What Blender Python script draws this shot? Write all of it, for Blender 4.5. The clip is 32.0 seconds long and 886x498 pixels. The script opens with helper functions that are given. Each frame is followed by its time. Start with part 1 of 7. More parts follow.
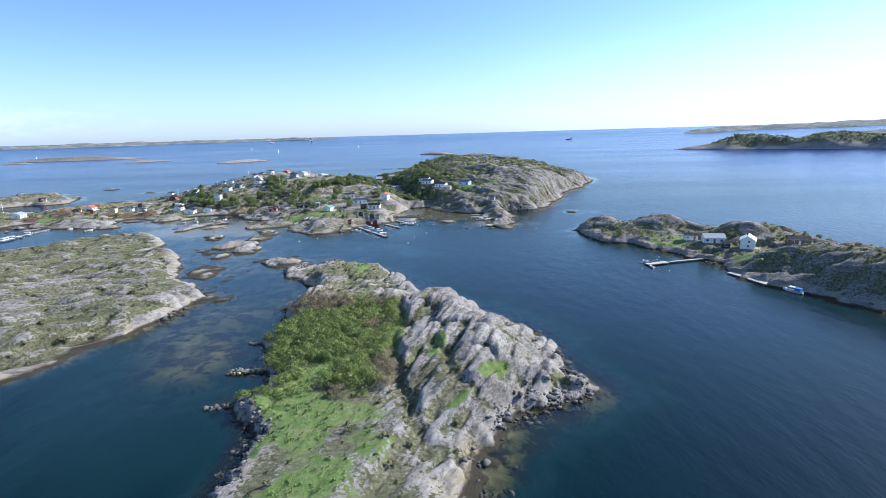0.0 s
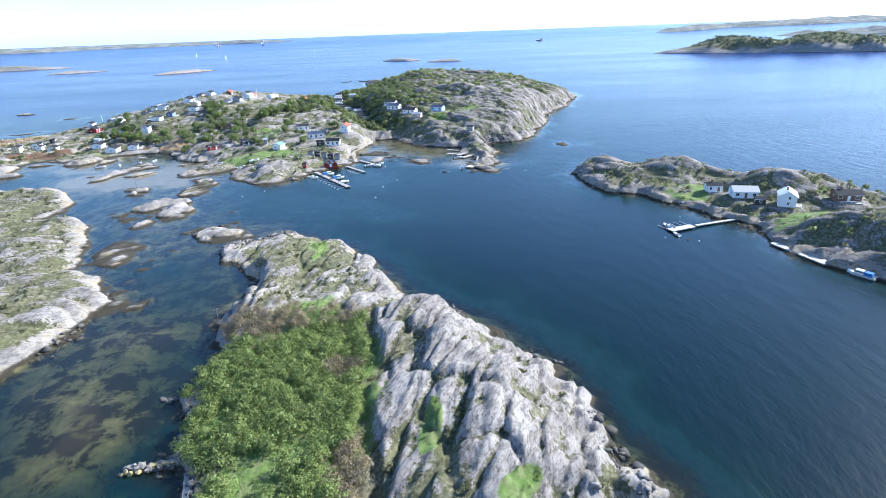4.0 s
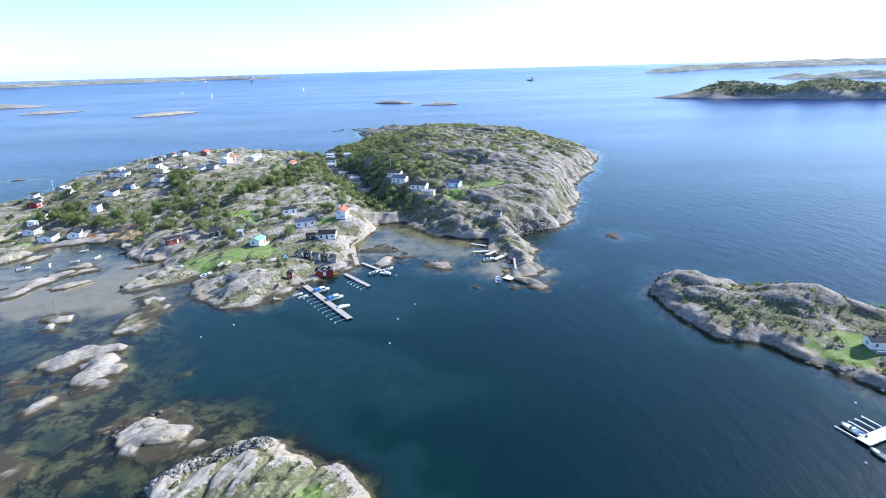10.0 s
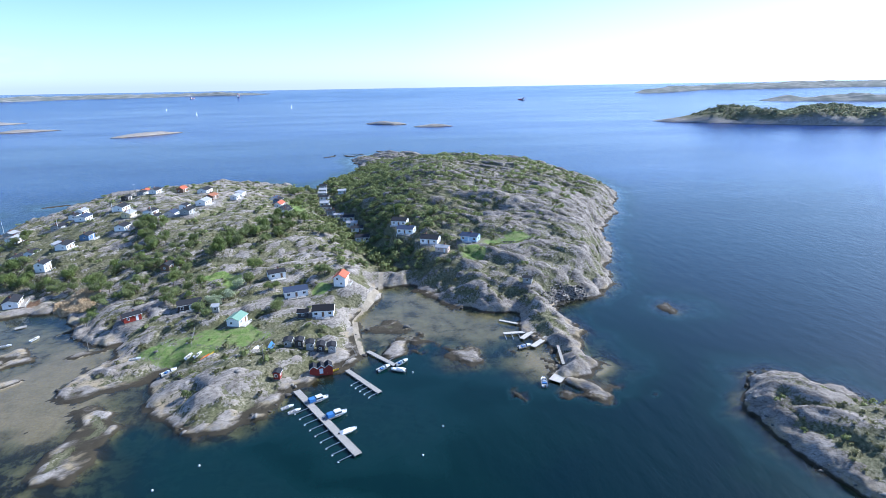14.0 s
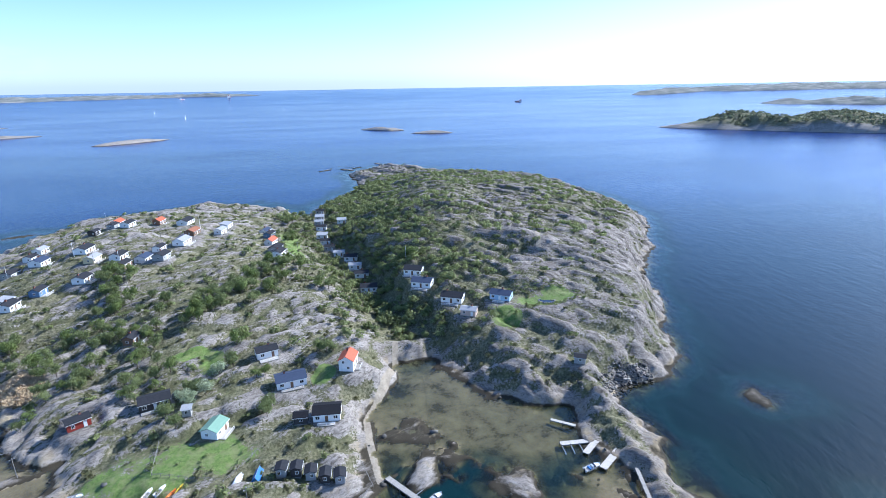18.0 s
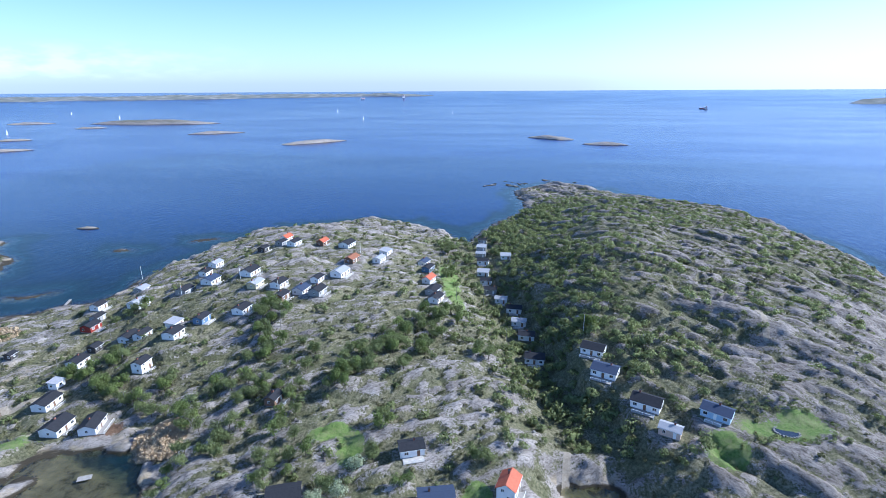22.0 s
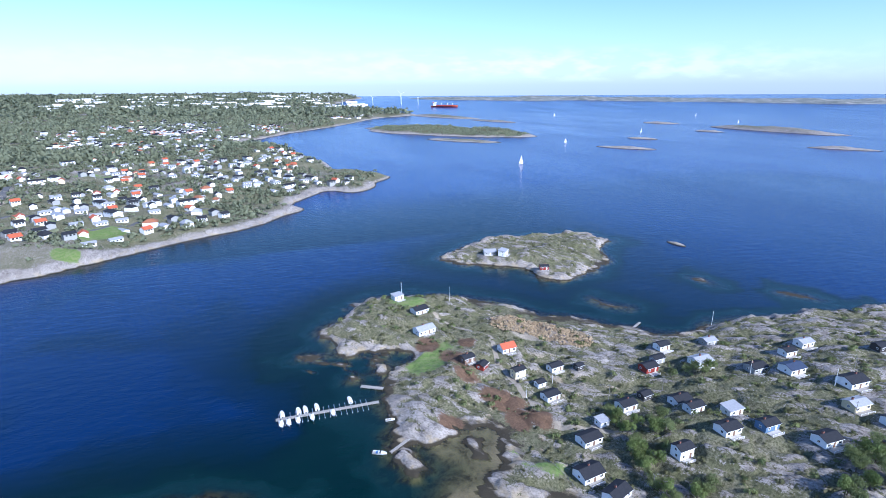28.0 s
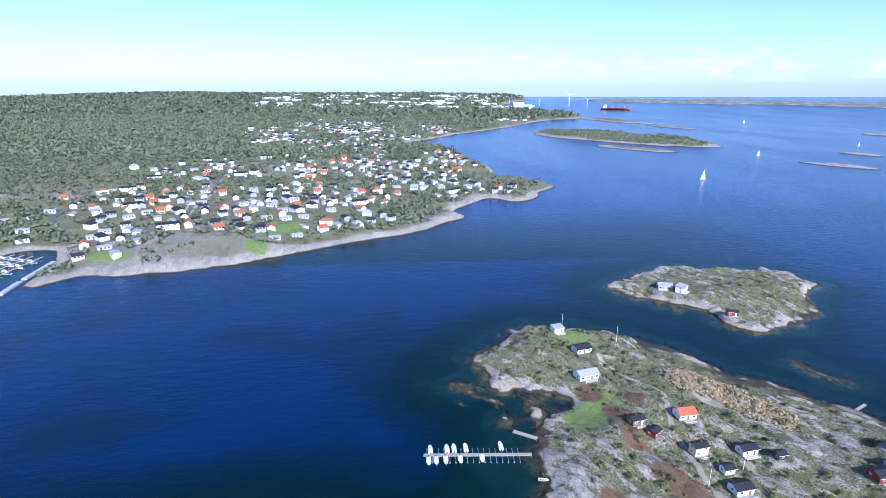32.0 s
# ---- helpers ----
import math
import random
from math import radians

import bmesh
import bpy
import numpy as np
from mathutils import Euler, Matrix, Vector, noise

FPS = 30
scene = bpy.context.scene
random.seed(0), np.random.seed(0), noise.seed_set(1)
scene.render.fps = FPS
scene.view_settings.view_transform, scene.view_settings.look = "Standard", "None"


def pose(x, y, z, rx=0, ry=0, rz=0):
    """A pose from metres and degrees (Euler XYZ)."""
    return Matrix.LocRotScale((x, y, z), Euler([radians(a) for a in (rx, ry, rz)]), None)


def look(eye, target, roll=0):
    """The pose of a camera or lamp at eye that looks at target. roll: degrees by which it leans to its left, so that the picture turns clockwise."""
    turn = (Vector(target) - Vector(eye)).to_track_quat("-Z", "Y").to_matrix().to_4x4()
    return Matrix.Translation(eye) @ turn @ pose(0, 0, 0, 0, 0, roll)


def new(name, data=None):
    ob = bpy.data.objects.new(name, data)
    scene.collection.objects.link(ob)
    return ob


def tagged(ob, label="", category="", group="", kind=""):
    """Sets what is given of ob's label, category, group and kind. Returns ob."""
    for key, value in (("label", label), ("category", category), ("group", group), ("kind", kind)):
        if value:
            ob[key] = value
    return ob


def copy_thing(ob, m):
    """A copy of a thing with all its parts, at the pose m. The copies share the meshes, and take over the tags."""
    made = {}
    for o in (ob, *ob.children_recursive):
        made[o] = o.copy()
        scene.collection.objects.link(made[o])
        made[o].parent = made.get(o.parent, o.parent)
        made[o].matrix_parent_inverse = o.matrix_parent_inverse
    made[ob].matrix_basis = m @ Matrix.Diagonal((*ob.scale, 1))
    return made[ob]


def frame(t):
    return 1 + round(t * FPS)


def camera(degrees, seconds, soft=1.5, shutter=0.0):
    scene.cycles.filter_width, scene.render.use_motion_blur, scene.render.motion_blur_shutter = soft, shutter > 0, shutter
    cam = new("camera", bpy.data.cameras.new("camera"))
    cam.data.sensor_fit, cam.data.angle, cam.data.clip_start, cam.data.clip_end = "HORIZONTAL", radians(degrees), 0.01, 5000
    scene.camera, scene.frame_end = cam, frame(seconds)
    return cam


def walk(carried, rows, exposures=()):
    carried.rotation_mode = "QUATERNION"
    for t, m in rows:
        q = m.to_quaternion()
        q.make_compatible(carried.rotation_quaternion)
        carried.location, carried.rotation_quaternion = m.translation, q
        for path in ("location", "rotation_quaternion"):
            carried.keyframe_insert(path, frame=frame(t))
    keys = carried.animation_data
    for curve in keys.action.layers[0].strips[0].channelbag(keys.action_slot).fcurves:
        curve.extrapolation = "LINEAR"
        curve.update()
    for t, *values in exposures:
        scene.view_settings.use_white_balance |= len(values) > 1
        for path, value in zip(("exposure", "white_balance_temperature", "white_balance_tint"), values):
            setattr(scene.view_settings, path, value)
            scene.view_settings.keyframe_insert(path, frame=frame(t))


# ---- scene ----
cam = camera(79.4, 32.0, soft=0.8)
PATH = [
    (0, (-0.0, -0.0, 61.8), (-0.0, 97.68, 40.4), -1.63),
    (0.5, (-0.26, 6.52, 63.28), (0.72, 103.25, 37.93), -1.79),
    (1, (-0.31, 13.22, 64.62), (1.45, 108.89, 35.56), -2.00),
    (1.5, (-0.29, 20.12, 65.83), (2.0, 114.58, 33.09), -2.23),
    (2, (-0.97, 26.51, 67.47), (2.04, 119.76, 31.47), -2.18),
    (2.5, (-1.24, 33.64, 68.87), (2.49, 126.08, 30.91), -2.14),
    (3, (-1.7, 40.69, 70.05), (2.83, 133.11, 32.11), -2.06),
    (3.5, (-2.41, 47.57, 71.47), (2.68, 139.9, 33.41), -2.06),
    (5.5, (-5.03, 75.3, 76.39), (0.66, 167.69, 38.56), -2.30),
    (6, (-5.93, 82.5, 77.68), (-0.16, 174.87, 39.82), -2.31),
    (6.5, (-6.98, 89.44, 78.9), (-1.03, 181.85, 41.16), -2.24),
    (7, (-7.96, 96.66, 80.43), (-1.85, 189.09, 42.75), -2.14),
    (7.5, (-8.93, 103.58, 81.76), (-2.68, 196.06, 44.24), -2.04),
    (8, (-9.95, 110.71, 83.08), (-3.39, 203.52, 46.44), -1.95),
    (8.5, (-10.78, 117.81, 84.36), (-3.97, 210.94, 48.58), -1.92),
    (9, (-12.15, 124.98, 85.59), (-4.9, 218.47, 50.84), -1.75),
    (9.5, (-13.53, 131.93, 87.08), (-5.8, 225.77, 53.41), -1.68),
    (10, (-14.88, 139.38, 88.18), (-6.79, 233.58, 55.6), -1.57),
    (10.5, (-15.91, 146.08, 89.58), (-7.41, 240.6, 58.06), -1.46),
    (11, (-17.26, 152.73, 90.77), (-8.32, 247.57, 60.34), -1.38),
    (11.5, (-18.67, 159.42, 91.77), (-9.21, 254.48, 62.2), -1.30),
    (12, (-19.8, 166.52, 92.8), (-10.13, 261.55, 63.19), -1.21),
    (12.5, (-20.91, 173.81, 94.18), (-11.01, 268.77, 64.43), -1.19),
    (13, (-21.97, 180.83, 95.29), (-11.84, 275.77, 65.55), -1.18),
    (13.5, (-23.01, 188.16, 96.29), (-12.57, 283.03, 66.45), -1.10),
    (14, (-24.16, 195.46, 97.56), (-13.55, 290.29, 67.63), -1.01),
    (14.5, (-25.16, 202.67, 98.64), (-14.35, 297.49, 68.74), -1.02),
    (16.5, (-28.82, 231.1, 104.45), (-17.32, 325.75, 74.29), -1.09),
    (17, (-29.75, 238.1, 105.8), (-18.12, 332.73, 75.62), -1.09),
    (17.5, (-30.98, 244.45, 107.63), (-19.15, 339.06, 77.48), -1.02),
    (18, (-31.76, 251.32, 108.99), (-19.87, 345.95, 78.93), -0.95),
    (18.5, (-32.87, 258.27, 110.32), (-20.83, 352.92, 80.4), -0.87),
    (19, (-33.66, 265.2, 111.75), (-21.51, 359.87, 81.91), -0.82),
    (19.5, (-34.7, 272.13, 113.18), (-22.44, 366.8, 83.36), -0.72),
    (20, (-36.03, 278.69, 114.95), (-25.14, 373.51, 85.12), -0.66),
    (20.5, (-37.51, 285.53, 116.9), (-33.84, 380.92, 87.09), -0.57),
    (21, (-38.6, 291.69, 118.76), (-41.57, 387.1, 88.95), -0.42),
    (21.5, (-40.27, 296.64, 120.83), (-49.07, 391.67, 90.98), -0.29),
    (22, (-41.95, 301.66, 121.82), (-58.11, 395.75, 92.08), -0.33),
    (22.5, (-43.96, 305.9, 122.37), (-65.36, 399.03, 92.89), -0.25),
    (23, (-46.0, 310.07, 124.14), (-72.97, 401.74, 94.66), -0.19),
    (23.5, (-48.88, 313.31, 125.93), (-82.36, 402.82, 96.48), -0.04),
    (24, (-51.07, 316.36, 127.41), (-92.16, 402.65, 98.0), 0.00),
    (24.5, (-53.67, 318.79, 129.41), (-103.18, 400.53, 99.97), 0.02),
    (25, (-55.56, 320.99, 132.06), (-112.89, 397.41, 102.51), 0.01),
    (25.5, (-58.74, 323.94, 132.78), (-123.75, 393.97, 103.3), 0.07),
    (26, (-62.0, 326.23, 134.06), (-133.3, 389.85, 104.58), 0.16),
    (26.5, (-65.19, 327.86, 135.66), (-141.13, 385.84, 106.14), 0.21),
    (28.5, (-82.2, 334.1, 139.34), (-173.54, 362.38, 110.07), -0.28),
    (29, (-86.38, 334.09, 140.92), (-179.09, 357.38, 111.55), -0.09),
    (29.5, (-89.51, 333.96, 142.61), (-183.16, 353.1, 113.24), -0.04),
    (30, (-92.06, 333.88, 144.64), (-186.34, 349.54, 115.2), -0.01),
    (30.5, (-95.57, 333.67, 145.83), (-190.23, 346.83, 116.39), 0.04),
    (31, (-98.23, 332.77, 147.13), (-193.1, 344.46, 117.74), 0.08),
    (31.5, (-100.44, 332.27, 147.47), (-195.55, 341.98, 118.13), 0.05),
    (32, (-102.1, 331.92, 147.51), (-197.39, 339.64, 118.18), 0.05),
]
walk(cam, [(t, look(eye, target, roll)) for t, eye, target, roll in PATH], [(0, 0.55, 5550, 9), (1.0, 0.72, 5500, 9), (2.5, 1.10, 5450, 8), (9.0, 1.15, 5500, 8), (10.2, 1.05, 5500, 8), (12, 0.76, 5400, 9), (17, 0.76, 5250, 10), (20, 0.77, 5250, 10), (22, 0.63, 5100, 11), (24, 0.53, 5050, 12), (26, 0.29, 4950, 13), (29, 0.66, 5050, 15), (32, 0.60, 5050, 15)])

# ---- light ----
SUN = Vector((math.sin(radians(70)), math.cos(radians(70)), 0.0))
SUN_UP = radians(35)
sky_world = bpy.data.worlds.new("sky")
scene.world = sky_world
sky_world.use_nodes = True
wn, wl = sky_world.node_tree.nodes, sky_world.node_tree.links
wn.clear()
w_out = wn.new("ShaderNodeOutputWorld")
w_bg = wn.new("ShaderNodeBackground")
w_sky = wn.new("ShaderNodeTexSky")
w_sky.sky_type = "NISHITA"
w_sky.sun_disc = False
w_sky.sun_elevation = SUN_UP
w_sky.sun_rotation = math.atan2(SUN.x, SUN.y)
w_sky.altitude = 100
w_sky.air_density, w_sky.dust_density, w_sky.ozone_density = 1.0, 0.65, 2.2
w_bg.inputs["Strength"].default_value = 0.115
w_dir = wn.new("ShaderNodeTexCoord")
w_xyz = wn.new("ShaderNodeSeparateXYZ")
wl.new(w_dir.outputs["Generated"], w_xyz.inputs[0])
w_map = wn.new("ShaderNodeMapping")
w_map.inputs["Scale"].default_value = (20, 20, 62)
wl.new(w_dir.outputs["Generated"], w_map.inputs["Vector"])
w_noise = wn.new("ShaderNodeTexNoise")
w_noise.inputs["Scale"].default_value, w_noise.inputs["Detail"].default_value = 1.0, 6
wl.new(w_map.outputs[0], w_noise.inputs["Vector"])
w_puff = wn.new("ShaderNodeMapRange")
w_puff.inputs["From Min"].default_value, w_puff.inputs["From Max"].default_value = 0.44, 0.64
wl.new(w_noise.outputs["Fac"], w_puff.inputs["Value"])
w_low, w_high, w_band = wn.new("ShaderNodeMapRange"), wn.new("ShaderNodeMapRange"), wn.new("ShaderNodeMath")
w_low.inputs["From Min"].default_value, w_low.inputs["From Max"].default_value = 0.004, 0.022
w_high.inputs["From Min"].default_value, w_high.inputs["From Max"].default_value = 0.066, 0.036
w_band.operation = "MULTIPLY"
for node, k in ((w_low, 0), (w_high, 1)):
    wl.new(w_xyz.outputs[2], node.inputs["Value"])
    wl.new(node.outputs[0], w_band.inputs[k])
w_haze = wn.new("ShaderNodeMapRange")
w_haze.inputs["From Min"].default_value, w_haze.inputs["From Max"].default_value = 0.20, -0.02
w_haze.inputs["To Max"].default_value = 0.72
w_haze.interpolation_type = "SMOOTHSTEP"
wl.new(w_xyz.outputs[2], w_haze.inputs["Value"])
w_hmix = wn.new("ShaderNodeMix")
w_hmix.data_type = "RGBA"
w_dot, w_sunward, w_hfac = wn.new("ShaderNodeVectorMath"), wn.new("ShaderNodeMapRange"), wn.new("ShaderNodeMath")
w_dot.operation, w_hfac.operation = "DOT_PRODUCT", "MULTIPLY"
w_dot.inputs[1].default_value = SUN
wl.new(w_dir.outputs["Generated"], w_dot.inputs[0])
w_sunward.inputs["From Min"].default_value, w_sunward.inputs["From Max"].default_value = 0.40, 0.95
w_sunward.inputs["To Min"].default_value, w_sunward.inputs["To Max"].default_value = 0.30, 1.25
wl.new(w_dot.outputs["Value"], w_sunward.inputs["Value"])
wl.new(w_haze.outputs[0], w_hfac.inputs[0])
wl.new(w_sunward.outputs[0], w_hfac.inputs[1])
wl.new(w_hfac.outputs[0], w_hmix.inputs["Factor"])
wl.new(w_sky.outputs[0], w_hmix.inputs["A"])
w_hmix.inputs["B"].default_value = (7.7, 8.4, 10.0, 1)
w_side = wn.new("ShaderNodeMapRange")
w_side.inputs["From Min"].default_value, w_side.inputs["From Max"].default_value = -0.45, -0.8
wl.new(w_xyz.outputs[0], w_side.inputs["Value"])
w_m1, w_m2 = wn.new("ShaderNodeMath"), wn.new("ShaderNodeMath")
w_m1.operation = w_m2.operation = "MULTIPLY"
wl.new(w_puff.outputs[0], w_m1.inputs[0])
wl.new(w_band.outputs[0], w_m1.inputs[1])
wl.new(w_m1.outputs[0], w_m2.inputs[0])
wl.new(w_side.outputs[0], w_m2.inputs[1])
w_mix = wn.new("ShaderNodeMix")
w_mix.data_type = "RGBA"
wl.new(w_m2.outputs[0], w_mix.inputs["Factor"])
wl.new(w_hmix.outputs["Result"], w_mix.inputs["A"])
w_mix.inputs["B"].default_value = (7.3, 7.2, 7.3, 1)
w_tint = wn.new("ShaderNodeMix")
w_tint.data_type, w_tint.blend_type = "RGBA", "MULTIPLY"
w_tint.inputs["Factor"].default_value = 1.0
w_tint.inputs["B"].default_value = (0.88, 0.97, 1.11, 1)
wl.new(w_mix.outputs["Result"], w_tint.inputs["A"])
wl.new(w_tint.outputs["Result"], w_bg.inputs["Color"])
wl.new(w_bg.outputs[0], w_out.inputs["Surface"])
sun = new("sun", bpy.data.lights.new("sun", "SUN"))
sun.data.energy, sun.data.angle, sun.data.color = 5.0, radians(0.53), (1.0, 0.925, 0.81)
sun.matrix_world = look((0, 0, 300), (-SUN.x * math.cos(SUN_UP), -SUN.y * math.cos(SUN_UP), 300 - math.sin(SUN_UP)))

# ---- where the houses stand: x, y, turn of the ridge, length, walls, roof, storeys ----
W, D = "white", "dark"
HOUSES_VILLAGE = [
    (-236, 481, 94, 7.6, W, D, 1), (-256, 511, 93, 7.6, "red", D, 1), (-228, 503, 92, 8.2, W, D, 1), (-218, 500, 91, 7.4, W, D, 1), (-197, 494, 90, 7.8, W, D, 1),
    (-198, 474, 92, 6.6, W, D, 2), (-196, 444, 108, 9.0, W, D, 1), (-210, 512, 90, 7.2, W, "grey", 1), (-176, 516, 87, 7.8, W, D, 1), (-192, 508, 89, 7.0, "blue", D, 1),
    (-265, 559, 91, 7.2, "grey", "grey", 1), (-246, 533, 91, 9.0, W, "grey", 1), (-228, 547, 89, 8.2, "grey", D, 1), (-217, 555, 88, 8.8, W, "blue", 1)]
HOUSES_HILL = [
    (-232, 573, 88, 6.8, W, D, 1), (-236, 590, 87, 7.8, W, "grey", 1), (-195, 559, 86, 9.6, W, D, 1), (-185, 546, 86, 8.2, "yellow", "grey", 1), (-172, 547, 84, 8.2, W, D, 1),
    (-163, 531, 84, 7.4, "brown", D, 1), (-157, 541, 83, 7.8, W, "blue", 1), (-153, 553, 82, 6.4, W, D, 1), (-145, 534, 82, 7.8, "grey", D, 1), (-144, 563, 81, 9.6, W, "grey", 1),
    (-148, 594, 80, 9.0, "brown", "rust", 1), (-163, 628, 80, 10.4, W, D, 1), (-178, 623, 82, 7.8, "brown", "red", 1), (-195, 616, 83, 8.6, W, D, 1), (-214, 644, 84, 8.6, W, "red", 1),
    (-207, 622, 84, 6.8, "grey", D, 1)]
HOUSES_RIDGE = [
    (-213, 609, 85, 6.8, D, D, 1), (-134, 604, 79, 8.0, W, "grey", 1), (-135, 623, 78, 7.6, W, "grey", 1), (-109, 620, 76, 7.6, W, "blue", 1), (-103, 603, 76, 7.8, "blue", D, 1),
    (-98, 580, 76, 7.8, W, "red", 1), (-92, 562, 76, 8.0, "grey", D, 1), (-88, 548, 76, 8.0, W, D, 1), (-131, 457, 86, 5.8, "brown", D, 1), (-268, 530, 93, 6.8, W, D, 1),
    (-260, 520, 93, 6.4, "grey", D, 1)]
HOUSES_WEST = [
    (-209, 442, 96, 9.2, W, D, 1), (-224, 453, 96, 8.8, W, D, 1), (-229, 463, 95, 4.6, W, "grey", 1), (-258, 457, 98, 7.4, W, D, 1), (-267, 457, 98, 4.4, W, D, 1),
    (-279, 473, 98, 7.2, W, D, 1), (-279, 452, 100, 6.4, "yellow", D, 2), (-302, 458, 94, 8.2, W, "red", 1), (-290, 438, 125, 5.2, "red", D, 1), (-297, 433, 102, 6.2, "brown", D, 1),
    (-339, 425, 104, 11.0, W, "grey", 1), (-367, 432, 105, 9.2, W, D, 1), (-391, 425, 106, 6.6, W, "grey", 1), (-273, 483, 97, 4.0, D, D, 1), (-239, 494, 94, 5.2, D, D, 1)]
HOUSES_VALLEY = [
    (-77, 671, -1, 6.6, "grey", "grey", 1), (-76, 656, -1, 6.6, "grey", "grey", 1), (-73, 641, -1, 7.4, W, D, 1), (-71, 622, -1, 7.2, W, "grey", 1), (-64, 595, -1, 7.0, "grey", D, 1),
    (-49, 564, -3, 7.6, W, D, 1), (-46, 549, -3, 7.0, W, "grey", 1), (-42, 534, -3, 7.4, W, D, 1), (-38, 513, -3, 8.2, W, D, 1), (-15, 503, -20, 8.8, W, D, 1),
    (-12, 488, -22, 9.2, W, "blue", 1), (0, 471, -24, 9.6, W, D, 1), (5, 458, -24, 6.6, "pink", "grey", 1), (21, 466, -30, 9.0, "sky", "blue", 1), (-68, 609, 0, 6.6, W, D, 1), (-57, 580, 0, 6.6, W, "grey", 1), (-78, 686, 0, 6.0, "grey", D, 1), (-58, 640, 4, 6.4, W, "grey", 1)]
HOUSES_COVE = [
    (-76, 439, 22, 7.6, W, D, 1), (-65, 422, 16, 10.0, W, "blue", 1), (-45, 427, 78, 7.0, W, "red", 2), (-51, 403, -1, 8.4, W, "black", 1), (-59, 401, 0, 4.2, D, "black", 1),
    (-85, 400, 75, 6.8, W, "green", 1), (-109, 418, 22, 9.4, D, D, 1), (-130, 411, 38, 6.6, "red", D, 1), (-95, 407, 6, 2.6, "grey", "grey", 1), (40, 420, -25, 4.0, "grey", D, 1),
    (-63, 362, 82, 2.6, "red", D, 1), (-62, 380, 88, 3.3, "grey", D, 1), (-58, 380, 90, 3.3, D, D, 1), (-54, 379, 92, 3.3, "grey", D, 1), (-50, 378, 90, 3.3, D, D, 1), (-46, 377.5, 94, 3.3, "grey", D, 1)]
HOUSES_EAST = [
    (128, 270, -14, 6.4, W, D, 1), (132.6, 256, -15, 9.4, W, "grey", 1), (165, 242, -18, 8.6, "brown", D, 1), (143.5, 245, 58, 8.0, W, W, 2), (134, 247, -21, 3.6, D, D, 1),
    (-455, 524, 74, 10.0, "grey", "grey", 1), (-446, 532, 133, 8.6, W, "grey", 2), (-408, 547, 71, 6.4, "red", D, 1)]
HOUSES = [h for rows in (HOUSES_VILLAGE, HOUSES_HILL, HOUSES_RIDGE, HOUSES_WEST, HOUSES_VALLEY, HOUSES_COVE, HOUSES_EAST) for h in rows if h[3] > 0]

# ---- materials ----
def material(name):
    m = bpy.data.materials.new(name)
    m.use_nodes = True
    t = m.node_tree
    return m, t.nodes, t.links, t.nodes["Principled BSDF"]


def ramp(nodes, links, src, stops):
    r = nodes.new("ShaderNodeValToRGB")
    e = r.color_ramp.elements
    while len(e) < len(stops):
        e.new(0.5)
    for el, (p, c) in zip(e, stops):
        el.position, el.color = p, (*c, 1) if len(c) == 3 else c
    links.new(src, r.inputs["Fac"])
    return r.outputs["Color"]


def noise_tex(nodes, links, scale, detail=4.0, rough=0.55, vec=None, distort=0.0):
    n = nodes.new("ShaderNodeTexNoise")
    n.inputs["Scale"].default_value = scale
    n.inputs["Detail"].default_value = detail
    n.inputs["Roughness"].default_value = rough
    n.inputs["Distortion"].default_value = distort
    if vec is not None:
        links.new(vec, n.inputs["Vector"])
    return n.outputs["Fac"]


def mixc(nodes, links, fac, a, b, mode="MIX"):
    m = nodes.new("ShaderNodeMix")
    m.data_type, m.blend_type = "RGBA", mode
    for sock, v in ((m.inputs["Factor"], fac), (m.inputs["A"], a), (m.inputs["B"], b)):
        if isinstance(v, (int, float)):
            sock.default_value = v
        elif isinstance(v, tuple):
            sock.default_value = (*v, 1)
        else:
            links.new(v, sock)
    return m.outputs["Result"]


def maths(nodes, links, op, a, b=0.0, clamp=False):
    m = nodes.new("ShaderNodeMath")
    m.operation, m.use_clamp = op, clamp
    for sock, v in ((m.inputs[0], a), (m.inputs[1], b)):
        if isinstance(v, (int, float)):
            sock.default_value = v
        else:
            links.new(v, sock)
    return m.outputs[0]


def bump(nodes, links, height, strength, dist, bsdf, prev=None):
    b = nodes.new("ShaderNodeBump")
    b.inputs["Strength"].default_value = strength
    b.inputs["Distance"].default_value = dist
    links.new(height, b.inputs["Height"])
    if prev is not None:
        links.new(prev, b.inputs["Normal"])
    links.new(b.outputs[0], bsdf.inputs["Normal"])
    return b.outputs[0]


def where(nodes, stretch=None, links=None, turn=0.0):
    g = nodes.new("ShaderNodeNewGeometry")
    if stretch is None:
        return g.outputs["Position"]
    m = nodes.new("ShaderNodeMapping")
    m.inputs["Scale"].default_value = stretch
    m.inputs["Rotation"].default_value = (0, 0, turn)
    links.new(g.outputs["Position"], m.inputs["Vector"])
    return m.outputs[0]


